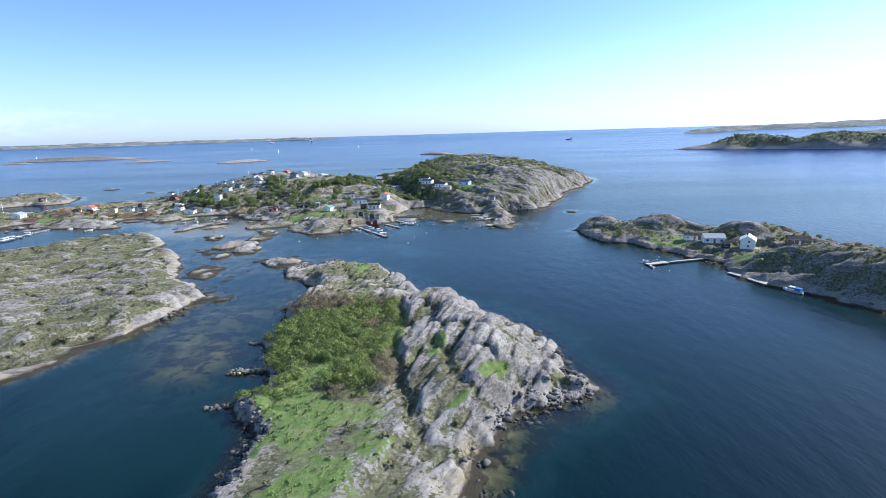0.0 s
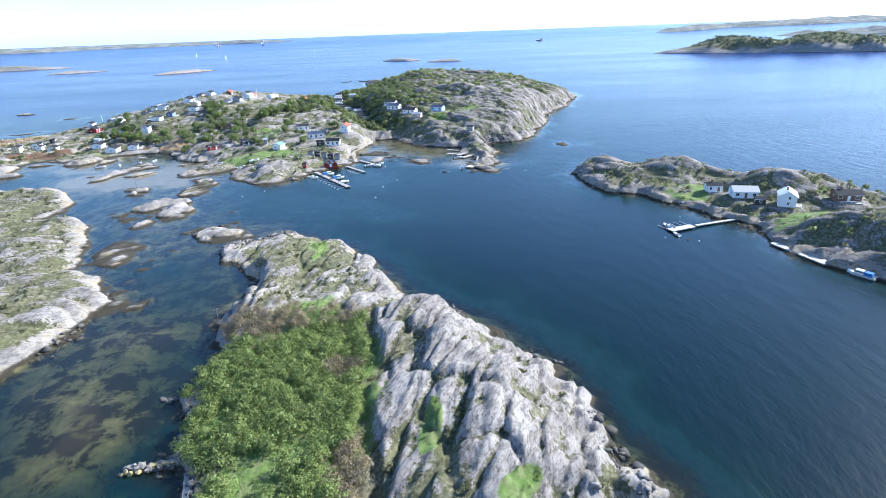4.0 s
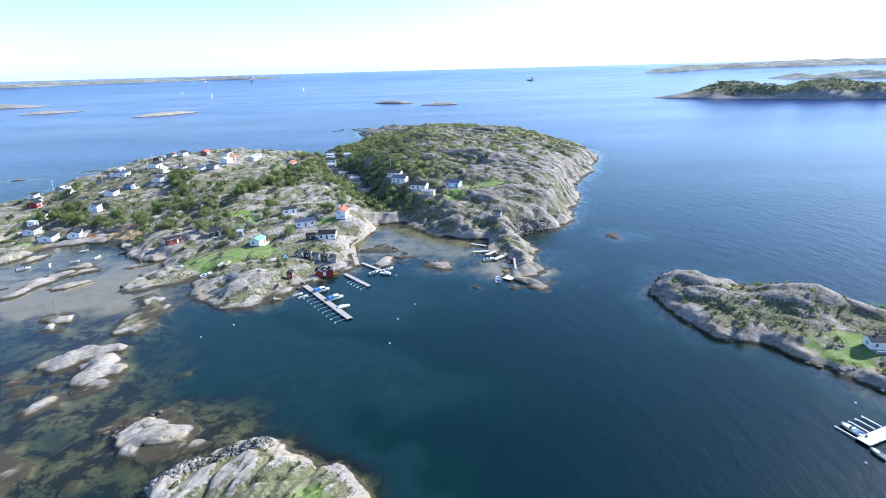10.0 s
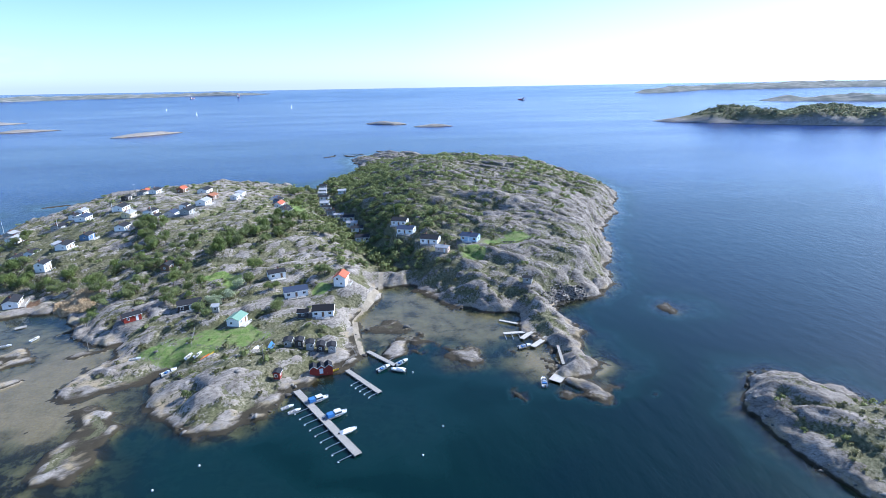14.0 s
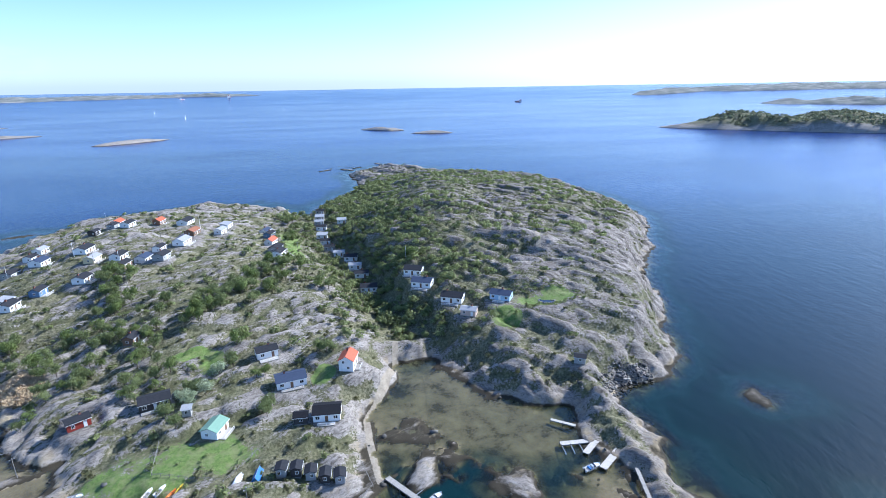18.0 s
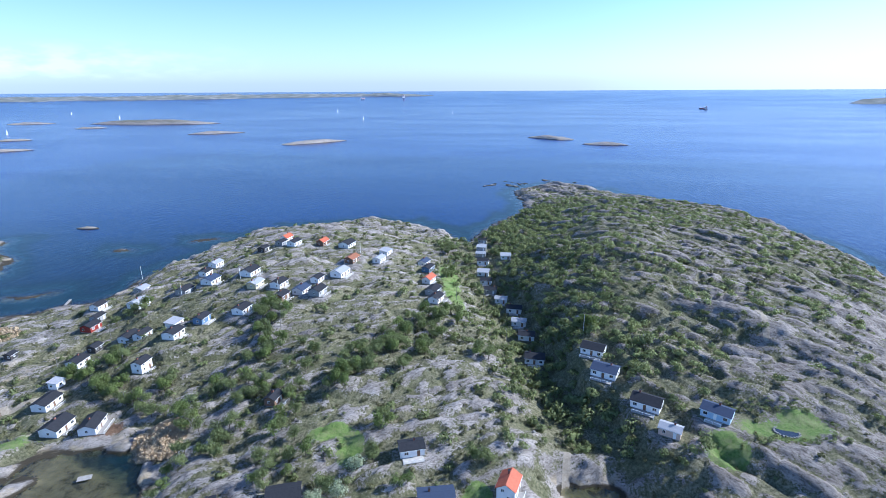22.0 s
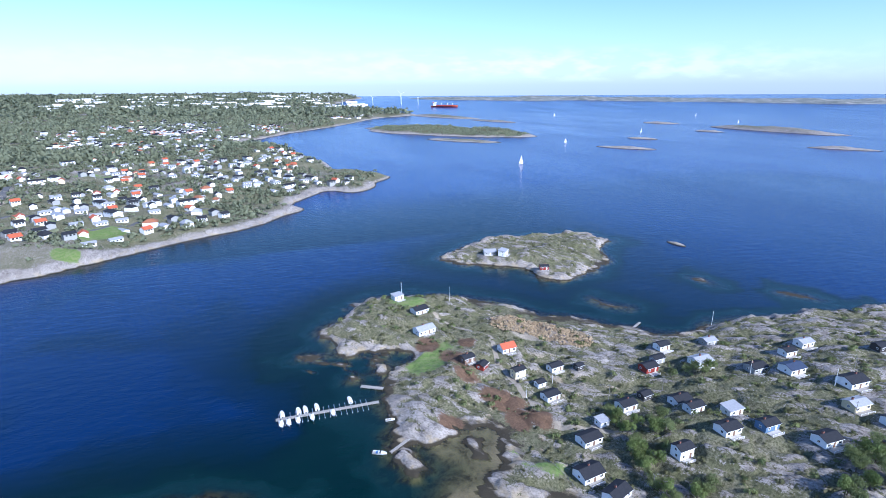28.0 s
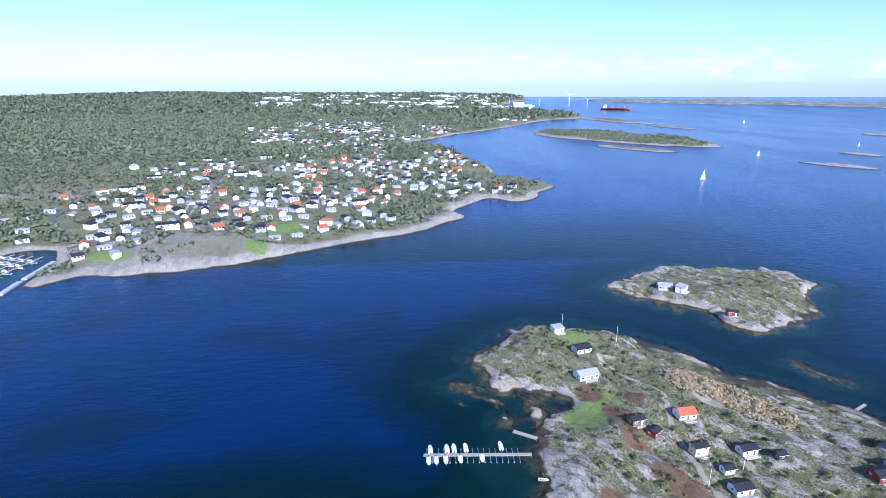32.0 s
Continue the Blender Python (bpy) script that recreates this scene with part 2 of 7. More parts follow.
def plain(name, color, rough=0.7, metal=0.0, vary=0.18, scale=1.3, fine=14.0, spec=0.4):
    """A painted or bare surface with stains, fine grain and a change from thing to thing."""
    m, n, l, p = material(name)
    v = where(n)
    big = noise_tex(n, l, scale, 3, 0.6, v)
    small = noise_tex(n, l, fine, 3, 0.6, v)
    info = n.new("ShaderNodeObjectInfo")
    f = maths(n, l, "ADD", maths(n, l, "MULTIPLY", big, 0.6), maths(n, l, "MULTIPLY", small, 0.4))
    dark = tuple(c * (1 - vary) for c in color)
    light = tuple(min(1, c * (1 + vary * 0.6)) for c in color)
    c = ramp(n, l, f, [(0.3, dark), (0.7, light)])
    c = mixc(n, l, maths(n, l, "MULTIPLY", info.outputs["Random"], vary), c, tuple(c0 * 0.75 for c0 in color))
    l.new(c, p.inputs["Base Color"])
    p.inputs["Roughness"].default_value, p.inputs["Metallic"].default_value = rough, metal
    p.inputs["Specular IOR Level"].default_value = spec
    bump(n, l, small, 0.25, 0.02, p)
    return m


def terrain_material():
    m, n, l, p = material("island_ground")
    pos = where(n)
    attr = n.new("ShaderNodeVertexColor")
    attr.layer_name = "cover"
    sep = n.new("ShaderNodeSeparateColor")
    l.new(attr.outputs["Color"], sep.inputs[0])
    veg, lawn, sand = sep.outputs[0], sep.outputs[1], sep.outputs[2]
    xyz = n.new("ShaderNodeSeparateXYZ")
    l.new(pos, xyz.inputs[0])
    z = xyz.outputs[2]
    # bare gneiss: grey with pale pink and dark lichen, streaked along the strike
    grain, spin, squeeze = n.new("ShaderNodeAttribute"), n.new("ShaderNodeVectorRotate"), n.new("ShaderNodeMapping")
    grain.attribute_name = "strike"
    spin.rotation_type = "Z_AXIS"
    l.new(pos, spin.inputs["Vector"])
    l.new(maths(n, l, "MULTIPLY", grain.outputs["Fac"], -1.0), spin.inputs["Angle"])
    squeeze.inputs["Scale"].default_value = (0.42, 1.0, 1.0)
    l.new(spin.outputs[0], squeeze.inputs["Vector"])
    strike = squeeze.outputs[0]
    n1 = noise_tex(n, l, 0.16, 5, 0.6, strike, 0.6)
    n2 = noise_tex(n, l, 0.7, 6, 0.68, strike, 0.8)
    n3 = noise_tex(n, l, 4.0, 4, 0.7, pos)
    rock = ramp(n, l, n1, [(0.30, (0.275, 0.242, 0.214)), (0.48, (0.375, 0.335, 0.298)), (0.66, (0.485, 0.438, 0.394))])
    rock = mixc(n, l, ramp(n, l, n2, [(0.50, (0, 0, 0)), (0.64, (0.75, 0.75, 0.75))]), rock, (0.185, 0.16, 0.132))
    rock = mixc(n, l, ramp(n, l, n3, [(0.42, (0, 0, 0)), (0.60, (0.5, 0.5, 0.5))]), rock, (0.50, 0.48, 0.44), "MULTIPLY")
    n4 = noise_tex(n, l, 1.7, 5, 0.68, strike)
    rock = mixc(n, l, ramp(n, l, n4, [(0.50, (0, 0, 0)), (0.62, (0.8, 0.8, 0.8))]), rock, (0.40, 0.38, 0.35), "MULTIPLY")
    rock = mixc(n, l, ramp(n, l, n4, [(0.34, (0.35, 0.35, 0.35)), (0.44, (0, 0, 0))]), rock, (0.52, 0.472, 0.42))
    vor = n.new("ShaderNodeTexVoronoi")
    vor.feature = "DISTANCE_TO_EDGE"
    vor.inputs["Scale"].default_value = 0.22
    wob = n.new("ShaderNodeVectorMath")
    wob.operation = "ADD"
    l.new(strike, wob.inputs[0])
    nz = n.new("ShaderNodeTexNoise")
    nz.inputs["Scale"].default_value = 0.5
    l.new(pos, nz.inputs["Vector"])
    l.new(nz.outputs["Color"], wob.inputs[1])
    l.new(wob.outputs[0], vor.inputs["Vector"])
    crack = ramp(n, l, vor.outputs["Distance"], [(0.0, (1, 1, 1)), (0.05, (0, 0, 0))])
    rock = mixc(n, l, maths(n, l, "MULTIPLY", crack, 0.32), rock, (0.09, 0.08, 0.065))
    fine = n.new("ShaderNodeTexVoronoi")
    fine.feature = "DISTANCE_TO_EDGE"
    fine.inputs["Scale"].default_value = 0.62
    l.new(wob.outputs[0], fine.inputs["Vector"])
    chip = maths(n, l, "MULTIPLY", ramp(n, l, fine.outputs["Distance"], [(0.0, (1, 1, 1)), (0.06, (0, 0, 0))]), ramp(n, l, n1, [(0.40, (1, 1, 1)), (0.62, (0, 0, 0))]))
    rock = mixc(n, l, maths(n, l, "MULTIPLY", chip, 0.14), rock, (0.11, 0.097, 0.08))
    lichen = maths(n, l, "MULTIPLY", ramp(n, l, noise_tex(n, l, 0.15, 3, 0.6, pos), [(0.50, (0, 0, 0)), (0.60, (1, 1, 1))]), maths(n, l, "SUBTRACT", 1.0, maths(n, l, "MULTIPLY", z, 0.3), True))
    rock = mixc(n, l, maths(n, l, "MULTIPLY", lichen, 0.6), rock, (0.46, 0.33, 0.10))
    # shore: pale washed rock, yellow lichen specks, black-brown weed at the waterline
    wash = ramp(n, l, maths(n, l, "ADD", z, maths(n, l, "MULTIPLY", n2, 2.0)), [(0.0, (1, 1, 1)), (1.0, (0, 0, 0))])
    washed = maths(n, l, "SUBTRACT", 1.0, maths(n, l, "MULTIPLY", maths(n, l, "ADD", z, maths(n, l, "MULTIPLY", n1, -4.0)), 0.4), True)
    rock = mixc(n, l, maths(n, l, "MULTIPLY", washed, 0.22), rock, (0.45, 0.40, 0.34))
    tide = maths(n, l, "SUBTRACT", 1.0, maths(n, l, "MULTIPLY", maths(n, l, "ADD", z, maths(n, l, "MULTIPLY", n2, -0.8)), 2.2), True)
    rock = mixc(n, l, tide, rock, (0.055, 0.045, 0.028))
    # gneiss multiplied darker, in patches, on the eastern hill and isle
    east = maths(n, l, "MULTIPLY", grain.outputs["Fac"], -1.6, True)
    rock = mixc(n, l, maths(n, l, "MULTIPLY", east, ramp(n, l, noise_tex(n, l, 0.35, 5, 0.65, strike), [(0.40, (0.25, 0.25, 0.25)), (0.58, (0.85, 0.85, 0.85))])), rock, (0.80, 0.775, 0.75), "MULTIPLY")
    # heath and dry grass
    g1 = noise_tex(n, l, 0.11, 4, 0.6, pos)
    g2 = noise_tex(n, l, 1.1, 5, 0.7, pos)
    heath = ramp(n, l, g1, [(0.34, (0.17, 0.17, 0.080)), (0.5, (0.235, 0.220, 0.128)), (0.66, (0.30, 0.268, 0.178))])
    heath = mixc(n, l, ramp(n, l, g2, [(0.38, (0, 0, 0)), (0.60, (1, 1, 1))]), heath, (0.088, 0.086, 0.042))
    edge = maths(n, l, "ADD", veg, maths(n, l, "MULTIPLY", maths(n, l, "SUBTRACT", g2, 0.5), 2.0))
    col = mixc(n, l, ramp(n, l, edge, [(0.42, (0, 0, 0)), (0.56, (1, 1, 1))]), rock, heath)
    grass = ramp(n, l, g2, [(0.3, (0.085, 0.145, 0.030)), (0.7, (0.205, 0.275, 0.075))])
    grass = mixc(n, l, ramp(n, l, noise_tex(n, l, 0.32, 5, 0.7, pos), [(0.46, (0, 0, 0)), (0.62, (0.55, 0.55, 0.55))]), grass, (0.27, 0.255, 0.125))
    gedge = maths(n, l, "ADD", lawn, maths(n, l, "MULTIPLY", maths(n, l, "SUBTRACT", g2, 0.5), 0.9))
    col = mixc(n, l, ramp(n, l, gedge, [(0.42, (0, 0, 0)), (0.55, (1, 1, 1))]), col, grass)
    dirt = ramp(n, l, g2, [(0.3, (0.27, 0.22, 0.16)), (0.7, (0.42, 0.37, 0.29))])
    sedge = maths(n, l, "ADD", sand, maths(n, l, "MULTIPLY", maths(n, l, "SUBTRACT", g2, 0.5), 0.5))
    col = mixc(n, l, ramp(n, l, sedge, [(0.42, (0, 0, 0)), (0.55, (1, 1, 1))]), col, dirt)
    marsh = ramp(n, l, g2, [(0.3, (0.10, 0.06, 0.036)), (0.7, (0.20, 0.125, 0.075))])
    medge = maths(n, l, "ADD", attr.outputs["Alpha"], maths(n, l, "MULTIPLY", maths(n, l, "SUBTRACT", g2, 0.5), 0.9))
    col = mixc(n, l, ramp(n, l, medge, [(0.42, (0, 0, 0)), (0.55, (1, 1, 1))]), col, marsh)
    # sea bed: sand, mud and weed below the surface
    weed = noise_tex(n, l, 0.13, 6, 0.72, pos, 0.25)
    bed = ramp(n, l, weed, [(0.38, (0.07, 0.062, 0.036)), (0.46, (0.19, 0.168, 0.118)), (0.64, (0.29, 0.257, 0.185))])
    dark = ramp(n, l, weed, [(0.46, (0.014, 0.014, 0.010)), (0.52, (0.12, 0.118, 0.068)), (0.66, (0.23, 0.215, 0.125))])
    bed = mixc(n, l, sand, dark, bed)
    col = mixc(n, l, maths(n, l, "MULTIPLY", z, -2.5, True), col, bed)
    l.new(col, p.inputs["Base Color"])
    p.inputs["Roughness"].default_value = 0.9
    p.inputs["Specular IOR Level"].default_value = 0.25
    bare = maths(n, l, "SUBTRACT", 1.0, maths(n, l, "MULTIPLY", maths(n, l, "MAXIMUM", maths(n, l, "MAXIMUM", veg, lawn), maths(n, l, "MULTIPLY", z, -3.0, True)), 2.2), True)
    h = maths(n, l, "ADD", maths(n, l, "MULTIPLY", n2, 0.7), maths(n, l, "MULTIPLY", maths(n, l, "SUBTRACT", n3, maths(n, l, "MULTIPLY", maths(n, l, "MULTIPLY", chip, bare), 0.35)), 0.6))
    bump(n, l, h, 1.0, 0.6, p)
    return m


def water_material():
    m, n, l, p = material("sea_water")
    pos = where(n)
    attr = n.new("ShaderNodeAttribute")
    attr.attribute_name = "depth"
    d = attr.outputs["Fac"]
    chop = noise_tex(n, l, 1.1, 3, 0.6, where(n, (1.0, 0.45, 1), l, radians(25)))
    swell = noise_tex(n, l, 0.22, 3, 0.5, where(n, (1.0, 0.4, 1), l, radians(25)))
    calm = noise_tex(n, l, 0.004, 4, 0.6, where(n, (0.5, 1.5, 1), l, radians(-20)))
    col = ramp(n, l, maths(n, l, "MULTIPLY", d, 0.0625), [(0.0, (0.05, 0.052, 0.034)), (0.16, (0.007, 0.030, 0.031)), (0.36, (0.0012, 0.0130, 0.0120)), (0.56, (0.0005, 0.0095, 0.0115)), (0.78, (0.0006, 0.0115, 0.038)), (1.0, (0.0010, 0.022, 0.128))])
    l.new(col, p.inputs["Base Color"])
    rough = ramp(n, l, calm, [(0.38, (0.20,) * 3), (0.62, (0.235,) * 3)])
    l.new(rough, p.inputs["Roughness"])
    p.inputs["IOR"].default_value = 1.33
    h = maths(n, l, "ADD", maths(n, l, "MULTIPLY", chop, 0.30), maths(n, l, "MULTIPLY", swell, 0.8))
    wave = bump(n, l, h, 0.5, 0.6, p)
    sheltered = n.new("ShaderNodeMapRange")
    sheltered.inputs["From Min"].default_value, sheltered.inputs["From Max"].default_value = 8.5, 15.0
    sheltered.inputs["To Min"].default_value, sheltered.inputs["To Max"].default_value = 0.36, 0.5
    l.new(d, sheltered.inputs["Value"])
    gleam = n.new("ShaderNodeMapRange")
    gleam.inputs["From Min"].default_value, gleam.inputs["From Max"].default_value = 9.0, 15.0
    gleam.inputs["To Min"].default_value, gleam.inputs["To Max"].default_value = 0.40, 0.55
    l.new(d, gleam.inputs["Value"])
    l.new(gleam.outputs[0], p.inputs["Specular IOR Level"])
    l.new(sheltered.outputs[0], wave.node.inputs["Strength"])
    out = n["Material Output"]
    clear = n.new("ShaderNodeBsdfTransparent")
    l.new(ramp(n, l, maths(n, l, "MULTIPLY", d, 0.2), [(0.0, (0.90, 0.87, 0.74)), (0.2, (0.74, 0.74, 0.56)), (0.5, (0.36, 0.48, 0.40)), (1.0, (0.10, 0.22, 0.24))]), clear.inputs["Color"])
    gloss, facing, surf = n.new("ShaderNodeBsdfGlossy"), n.new("ShaderNodeLayerWeight"), n.new("ShaderNodeMixShader")
    gloss.inputs["Roughness"].default_value = 0.12
    facing.inputs["Blend"].default_value = 0.5
    sheen = maths(n, l, "ADD", maths(n, l, "MULTIPLY", maths(n, l, "POWER", facing.outputs["Facing"], 4.0), 0.9), 0.03)
    l.new(wave, gloss.inputs["Normal"])
    l.new(wave, facing.inputs["Normal"])
    l.new(sheen, surf.inputs[0])
    l.new(clear.outputs[0], surf.inputs[1])
    l.new(gloss.outputs[0], surf.inputs[2])
    mix = n.new("ShaderNodeMixShader")
    fac = n.new("ShaderNodeMapRange")
    fac.inputs["From Min"].default_value, fac.inputs["From Max"].default_value = 0.0, 5.2
    fac.inputs["To Min"].default_value, fac.inputs["To Max"].default_value = 0.04, 1.0
    fac.interpolation_type = "SMOOTHSTEP"
    l.new(d, fac.inputs["Value"])
    l.new(fac.outputs[0], mix.inputs[0])
    l.new(surf.outputs[0], mix.inputs[1])
    l.new(p.outputs[0], mix.inputs[2])
    l.new(mix.outputs[0], out.inputs["Surface"])
    return m


def distant_material():
    m, n, l, p = material("hazed_distant_coast")
    pos = where(n, (1.0, 1.0, 4.0), l)
    # flat greys: haze over the far coasts is put into the base colour
    c = ramp(n, l, noise_tex(n, l, 0.02, 5, 0.7, pos), [(0.36, (0.13, 0.145, 0.125)), (0.52, (0.20, 0.205, 0.185)), (0.66, (0.33, 0.32, 0.29))])
    l.new(c, p.inputs["Base Color"])
    p.inputs["Roughness"].default_value = 0.95
    p.inputs["Specular IOR Level"].default_value = 0.1
    return m


M_GROUND, M_WATER, M_DISTANT = terrain_material(), water_material(), distant_material()

# ---- plan of the islands ----
def hashed(ix, iy, seed):
    h = (ix.astype(np.int64) * 374761393 + iy.astype(np.int64) * 668265263 + seed * 1442695041) & 0xFFFFFFFF
    h = ((h ^ (h >> 13)) * 1274126177) & 0xFFFFFFFF
    return ((h ^ (h >> 16)) & 0xFFFFFF) / float(0xFFFFFF)


def vnoise(x, y, seed=0):
    ix, iy = np.floor(x), np.floor(y)
    fx, fy = x - ix, y - iy
    fx, fy = fx * fx * (3 - 2 * fx), fy * fy * (3 - 2 * fy)
    a, b = hashed(ix, iy, seed), hashed(ix + 1, iy, seed)
    c, d = hashed(ix, iy + 1, seed), hashed(ix + 1, iy + 1, seed)
    return a + (b - a) * fx + (c - a) * fy + (a - b - c + d) * fx * fy


def fbm(x, y, size, octaves=4, seed=0, gain=0.5):
    out, amp, total = 0.0, 1.0, 0.0
    for k in range(octaves):
        out = out + amp * vnoise(x / size + 17.3 * k, y / size - 9.1 * k, seed + k)
        total += amp
        amp *= gain
        size *= 0.5
    return out / total


def step(a, b, v):
    t = np.clip((v - a) / (b - a), 0, 1)
    return t * t * (3 - 2 * t)


def blocks(x, y, size, seed):
    """Jointed rock: a height for each block, and how near its nearest joint is."""
    u, v = x / size, y / size
    iu, iv = np.floor(u), np.floor(v)
    f1, f2, mark = np.full(x.shape, 9.0), np.full(x.shape, 9.0), np.zeros(x.shape)
    for du in (-1, 0, 1):
        for dv in (-1, 0, 1):
            cu, cv = iu + du, iv + dv
            d = np.hypot(cu + 0.1 + 0.8 * hashed(cu, cv, seed) - u, cv + 0.1 + 0.8 * hashed(cu, cv, seed + 1) - v)
            near = d < f1
            f2 = np.where(near, f1, np.minimum(f2, d))
            mark = np.where(near, hashed(cu, cv, seed + 2), mark)
            f1 = np.where(near, d, f1)
    return mark - 0.5, np.clip(1 - (f2 - f1) * size / 1.8, 0, 1)


def rounded(pts, times=2):
    """The outline with its corners cut, so that it runs smoothly."""
    p = np.array(pts, float)
    for _ in range(times):
        q = np.roll(p, -1, 0)
        p = np.stack([0.8 * p + 0.2 * q, 0.2 * p + 0.8 * q], 1).reshape(-1, 2)
    return p


def inside(poly, x, y):
    """The distance to the outline: positive inside it."""
    best = np.full(x.shape, 1e18)
    odd = np.zeros(x.shape, bool)
    for (ax, ay), (bx, by) in zip(poly, np.roll(poly, -1, 0)):
        ex, ey = bx - ax, by - ay
        t = np.clip(((x - ax) * ex + (y - ay) * ey) / max(ex * ex + ey * ey, 1e-9), 0, 1)
        best = np.minimum(best, (x - ax - t * ex) ** 2 + (y - ay - t * ey) ** 2)
        if ay != by:
            odd ^= ((ay > y) != (by > y)) & (x < ax + (y - ay) / (by - ay) * ex)
    d = np.sqrt(best)
    return np.where(odd, d, -d)


# each island: outline, rise of its shore, evenness of its top, hills (x, y, half-lengths, turn, height)
NEAR_ISLE = [(-68, 251), (-54, 257), (-38, 248), (-25, 238), (-12, 214), (-8, 196), (1, 190), (14, 180), (23, 162), (28, 152), (31, 136), (31, 127),
             (36, 119), (25, 113), (18, 109), (13, 101), (10, 92), (4, 80), (-2, 60), (-12, 45), (-30, 42), (-42, 60), (-40, 85), (-42, 99), (-51, 115), (-50, 121), (-45, 123), (-45, 132),
             (-51, 135), (-50, 141), (-54, 158), (-56, 176), (-60, 190), (-56, 200), (-53, 209), (-62, 222), (-70, 232), (-73, 242)]
LEFT_ISLE = [(-255, 302), (-246, 320), (-231, 340), (-209, 350), (-180, 336), (-168, 322), (-166, 306), (-168, 288), (-150, 283), (-141, 281), (-132, 256),
             (-117, 231), (-102, 219), (-94, 207), (-97, 193), (-98, 181), (-102, 167), (-108, 156), (-112, 142), (-119, 131), (-140, 122), (-190, 110), (-230, 130), (-238, 200), (-250, 270)]
RIGHT_ISLE = [(92, 342), (84, 326), (83, 311), (88, 288), (95, 284), (104, 279), (110, 264), (116, 250), (123, 240), (122, 228), (120, 214), (130, 192), (137, 177),
              (146, 162), (165, 140), (200, 115), (240, 110), (250, 150), (232, 190), (205, 235), (185, 262), (165, 285), (140, 305), (118, 330), (104, 344)]
MAIN_ISLE = [(-103, 352), (-90, 340), (-77, 334), (-68, 341), (-59, 353), (-47, 362), (-36, 370), (-32, 383), (-36, 398), (-38, 412), (-30, 428), (-24, 446), (-16, 448),
             (-3, 433), (3, 418), (16, 408), (30, 408), (30, 393), (32, 378), (36, 364), (29, 352), (40, 348), (48, 356), (50, 372), (53, 388), (47, 406), (52, 415), (71, 416),
             (84, 427), (93, 447), (104, 472), (113, 503), (128, 543), (150, 566), (158, 595), (181, 630), (190, 680), (178, 750), (140, 830), (85, 890), (41, 930)]
MAIN_ISLE += [(22, 960), (-19, 983), (-50, 950), (-66, 921), (-52, 870), (-49, 836), (-66, 790), (-83, 744), (-91, 700), (-96, 705), (-106, 722), (-140, 752), (-190, 765),
              (-240, 740), (-272, 700), (-281, 661), (-285, 637), (-292, 608), (-288, 572), (-290, 554), (-312, 537), (-330, 525), (-337, 510), (-365, 490), (-383, 474),
              (-397, 460), (-411, 420), (-400, 400), (-384, 390), (-373, 366), (-355, 374), (-334, 376), (-336, 392), (-326, 414), (-316, 408), (-310, 392)]
MAIN_ISLE += [(-302, 391), (-285, 384), (-269, 387), (-258, 382), (-252, 391), (-248, 404), (-251, 412), (-257, 410), (-247, 427), (-235, 423), (-227, 415), (-221, 405), (-214, 406), (-207, 418), (-200, 430), (-190, 436), (-180, 437), (-174, 441),
              (-166, 432), (-160, 418), (-146, 402), (-132, 398), (-126, 388), (-136, 376), (-132, 364), (-116, 362), (-108, 374), (-104, 364)]
HOUSE_ISLE = [(-471, 485), (-488, 505), (-512, 547), (-517, 559), (-505, 582), (-497, 645), (-472, 648), (-461, 657), (-450, 633), (-430, 622), (-418, 616), (-398, 584),
              (-388, 551), (-402, 536), (-424, 543), (-435, 524), (-448, 497)]
ISLETS = [[(-96, 261), (-85, 268), (-72, 267), (-69, 259), (-77, 253), (-88, 254)], [(-118, 241), (-118, 255), (-113, 261), (-104, 241), (-104, 229)], [(-121, 320), (-122, 329), (-119, 340), (-122, 355), (-113, 355), (-106, 343), (-108, 334), (-106, 323), (-113, 316)],
          [(-133, 300), (-129, 306), (-121, 308), (-108, 310), (-110, 304), (-118, 300), (-123, 295)], [(-119, 287), (-120, 295), (-116, 302), (-108, 301), (-105, 295), (-109, 289), (-112, 285)],
          [(-122, 277), (-121, 283), (-115, 284), (-114, 278), (-118, 273)], [(-148, 324), (-149, 331), (-144, 330), (-141, 323)],
          [(-248, 376), (-249, 386), (-241, 389), (-233, 391), (-236, 383)], [(-244, 409), (-248, 415), (-241, 419), (-234, 413), (-237, 409)], [(-205, 408), (-206, 415), (-199, 418), (-195, 414), (-199, 409)],
          [(-355, 545), (-342, 554), (-329, 567), (-336, 554)], [(-314, 675), (-305, 685), (-293, 690), (-303, 679)], [(-359, 644), (-352, 649), (-345, 647), (-352, 643)],
          [(-342, 358), (-345, 368), (-337, 365)], [(-320, 388), (-319, 397), (-312, 397), (-313, 389)], [(-312, 374), (-313, 381), (-307, 379)],
          [(-151, 333), (-151, 345), (-142, 344), (-141, 335), (-145, 331)], [(-188, 354), (-181, 367), (-181, 388), (-164, 403), (-156, 390), (-174, 374), (-177, 357)],
          [(-138, 363), (-133, 384), (-112, 380), (-106, 371), (-119, 361)], [(95, 398), (101, 406), (105, 400), (98, 392)], [(-5, 372), (2, 379), (9, 369), (4, 362)],
          [(-318, 500), (-290, 520), (-275, 512), (-300, 497)], [(-340, 395), (-334, 401), (-330, 396), (-336, 391)],
          [(-36, 400), (-30, 404), (-23, 406), (-17, 400), (-20, 393), (-30, 395)], [(-16, 393), (-14, 396), (-11, 394), (-13, 391)], [(-264, 655), (-255, 668), (-246, 662), (-256, 650)]]
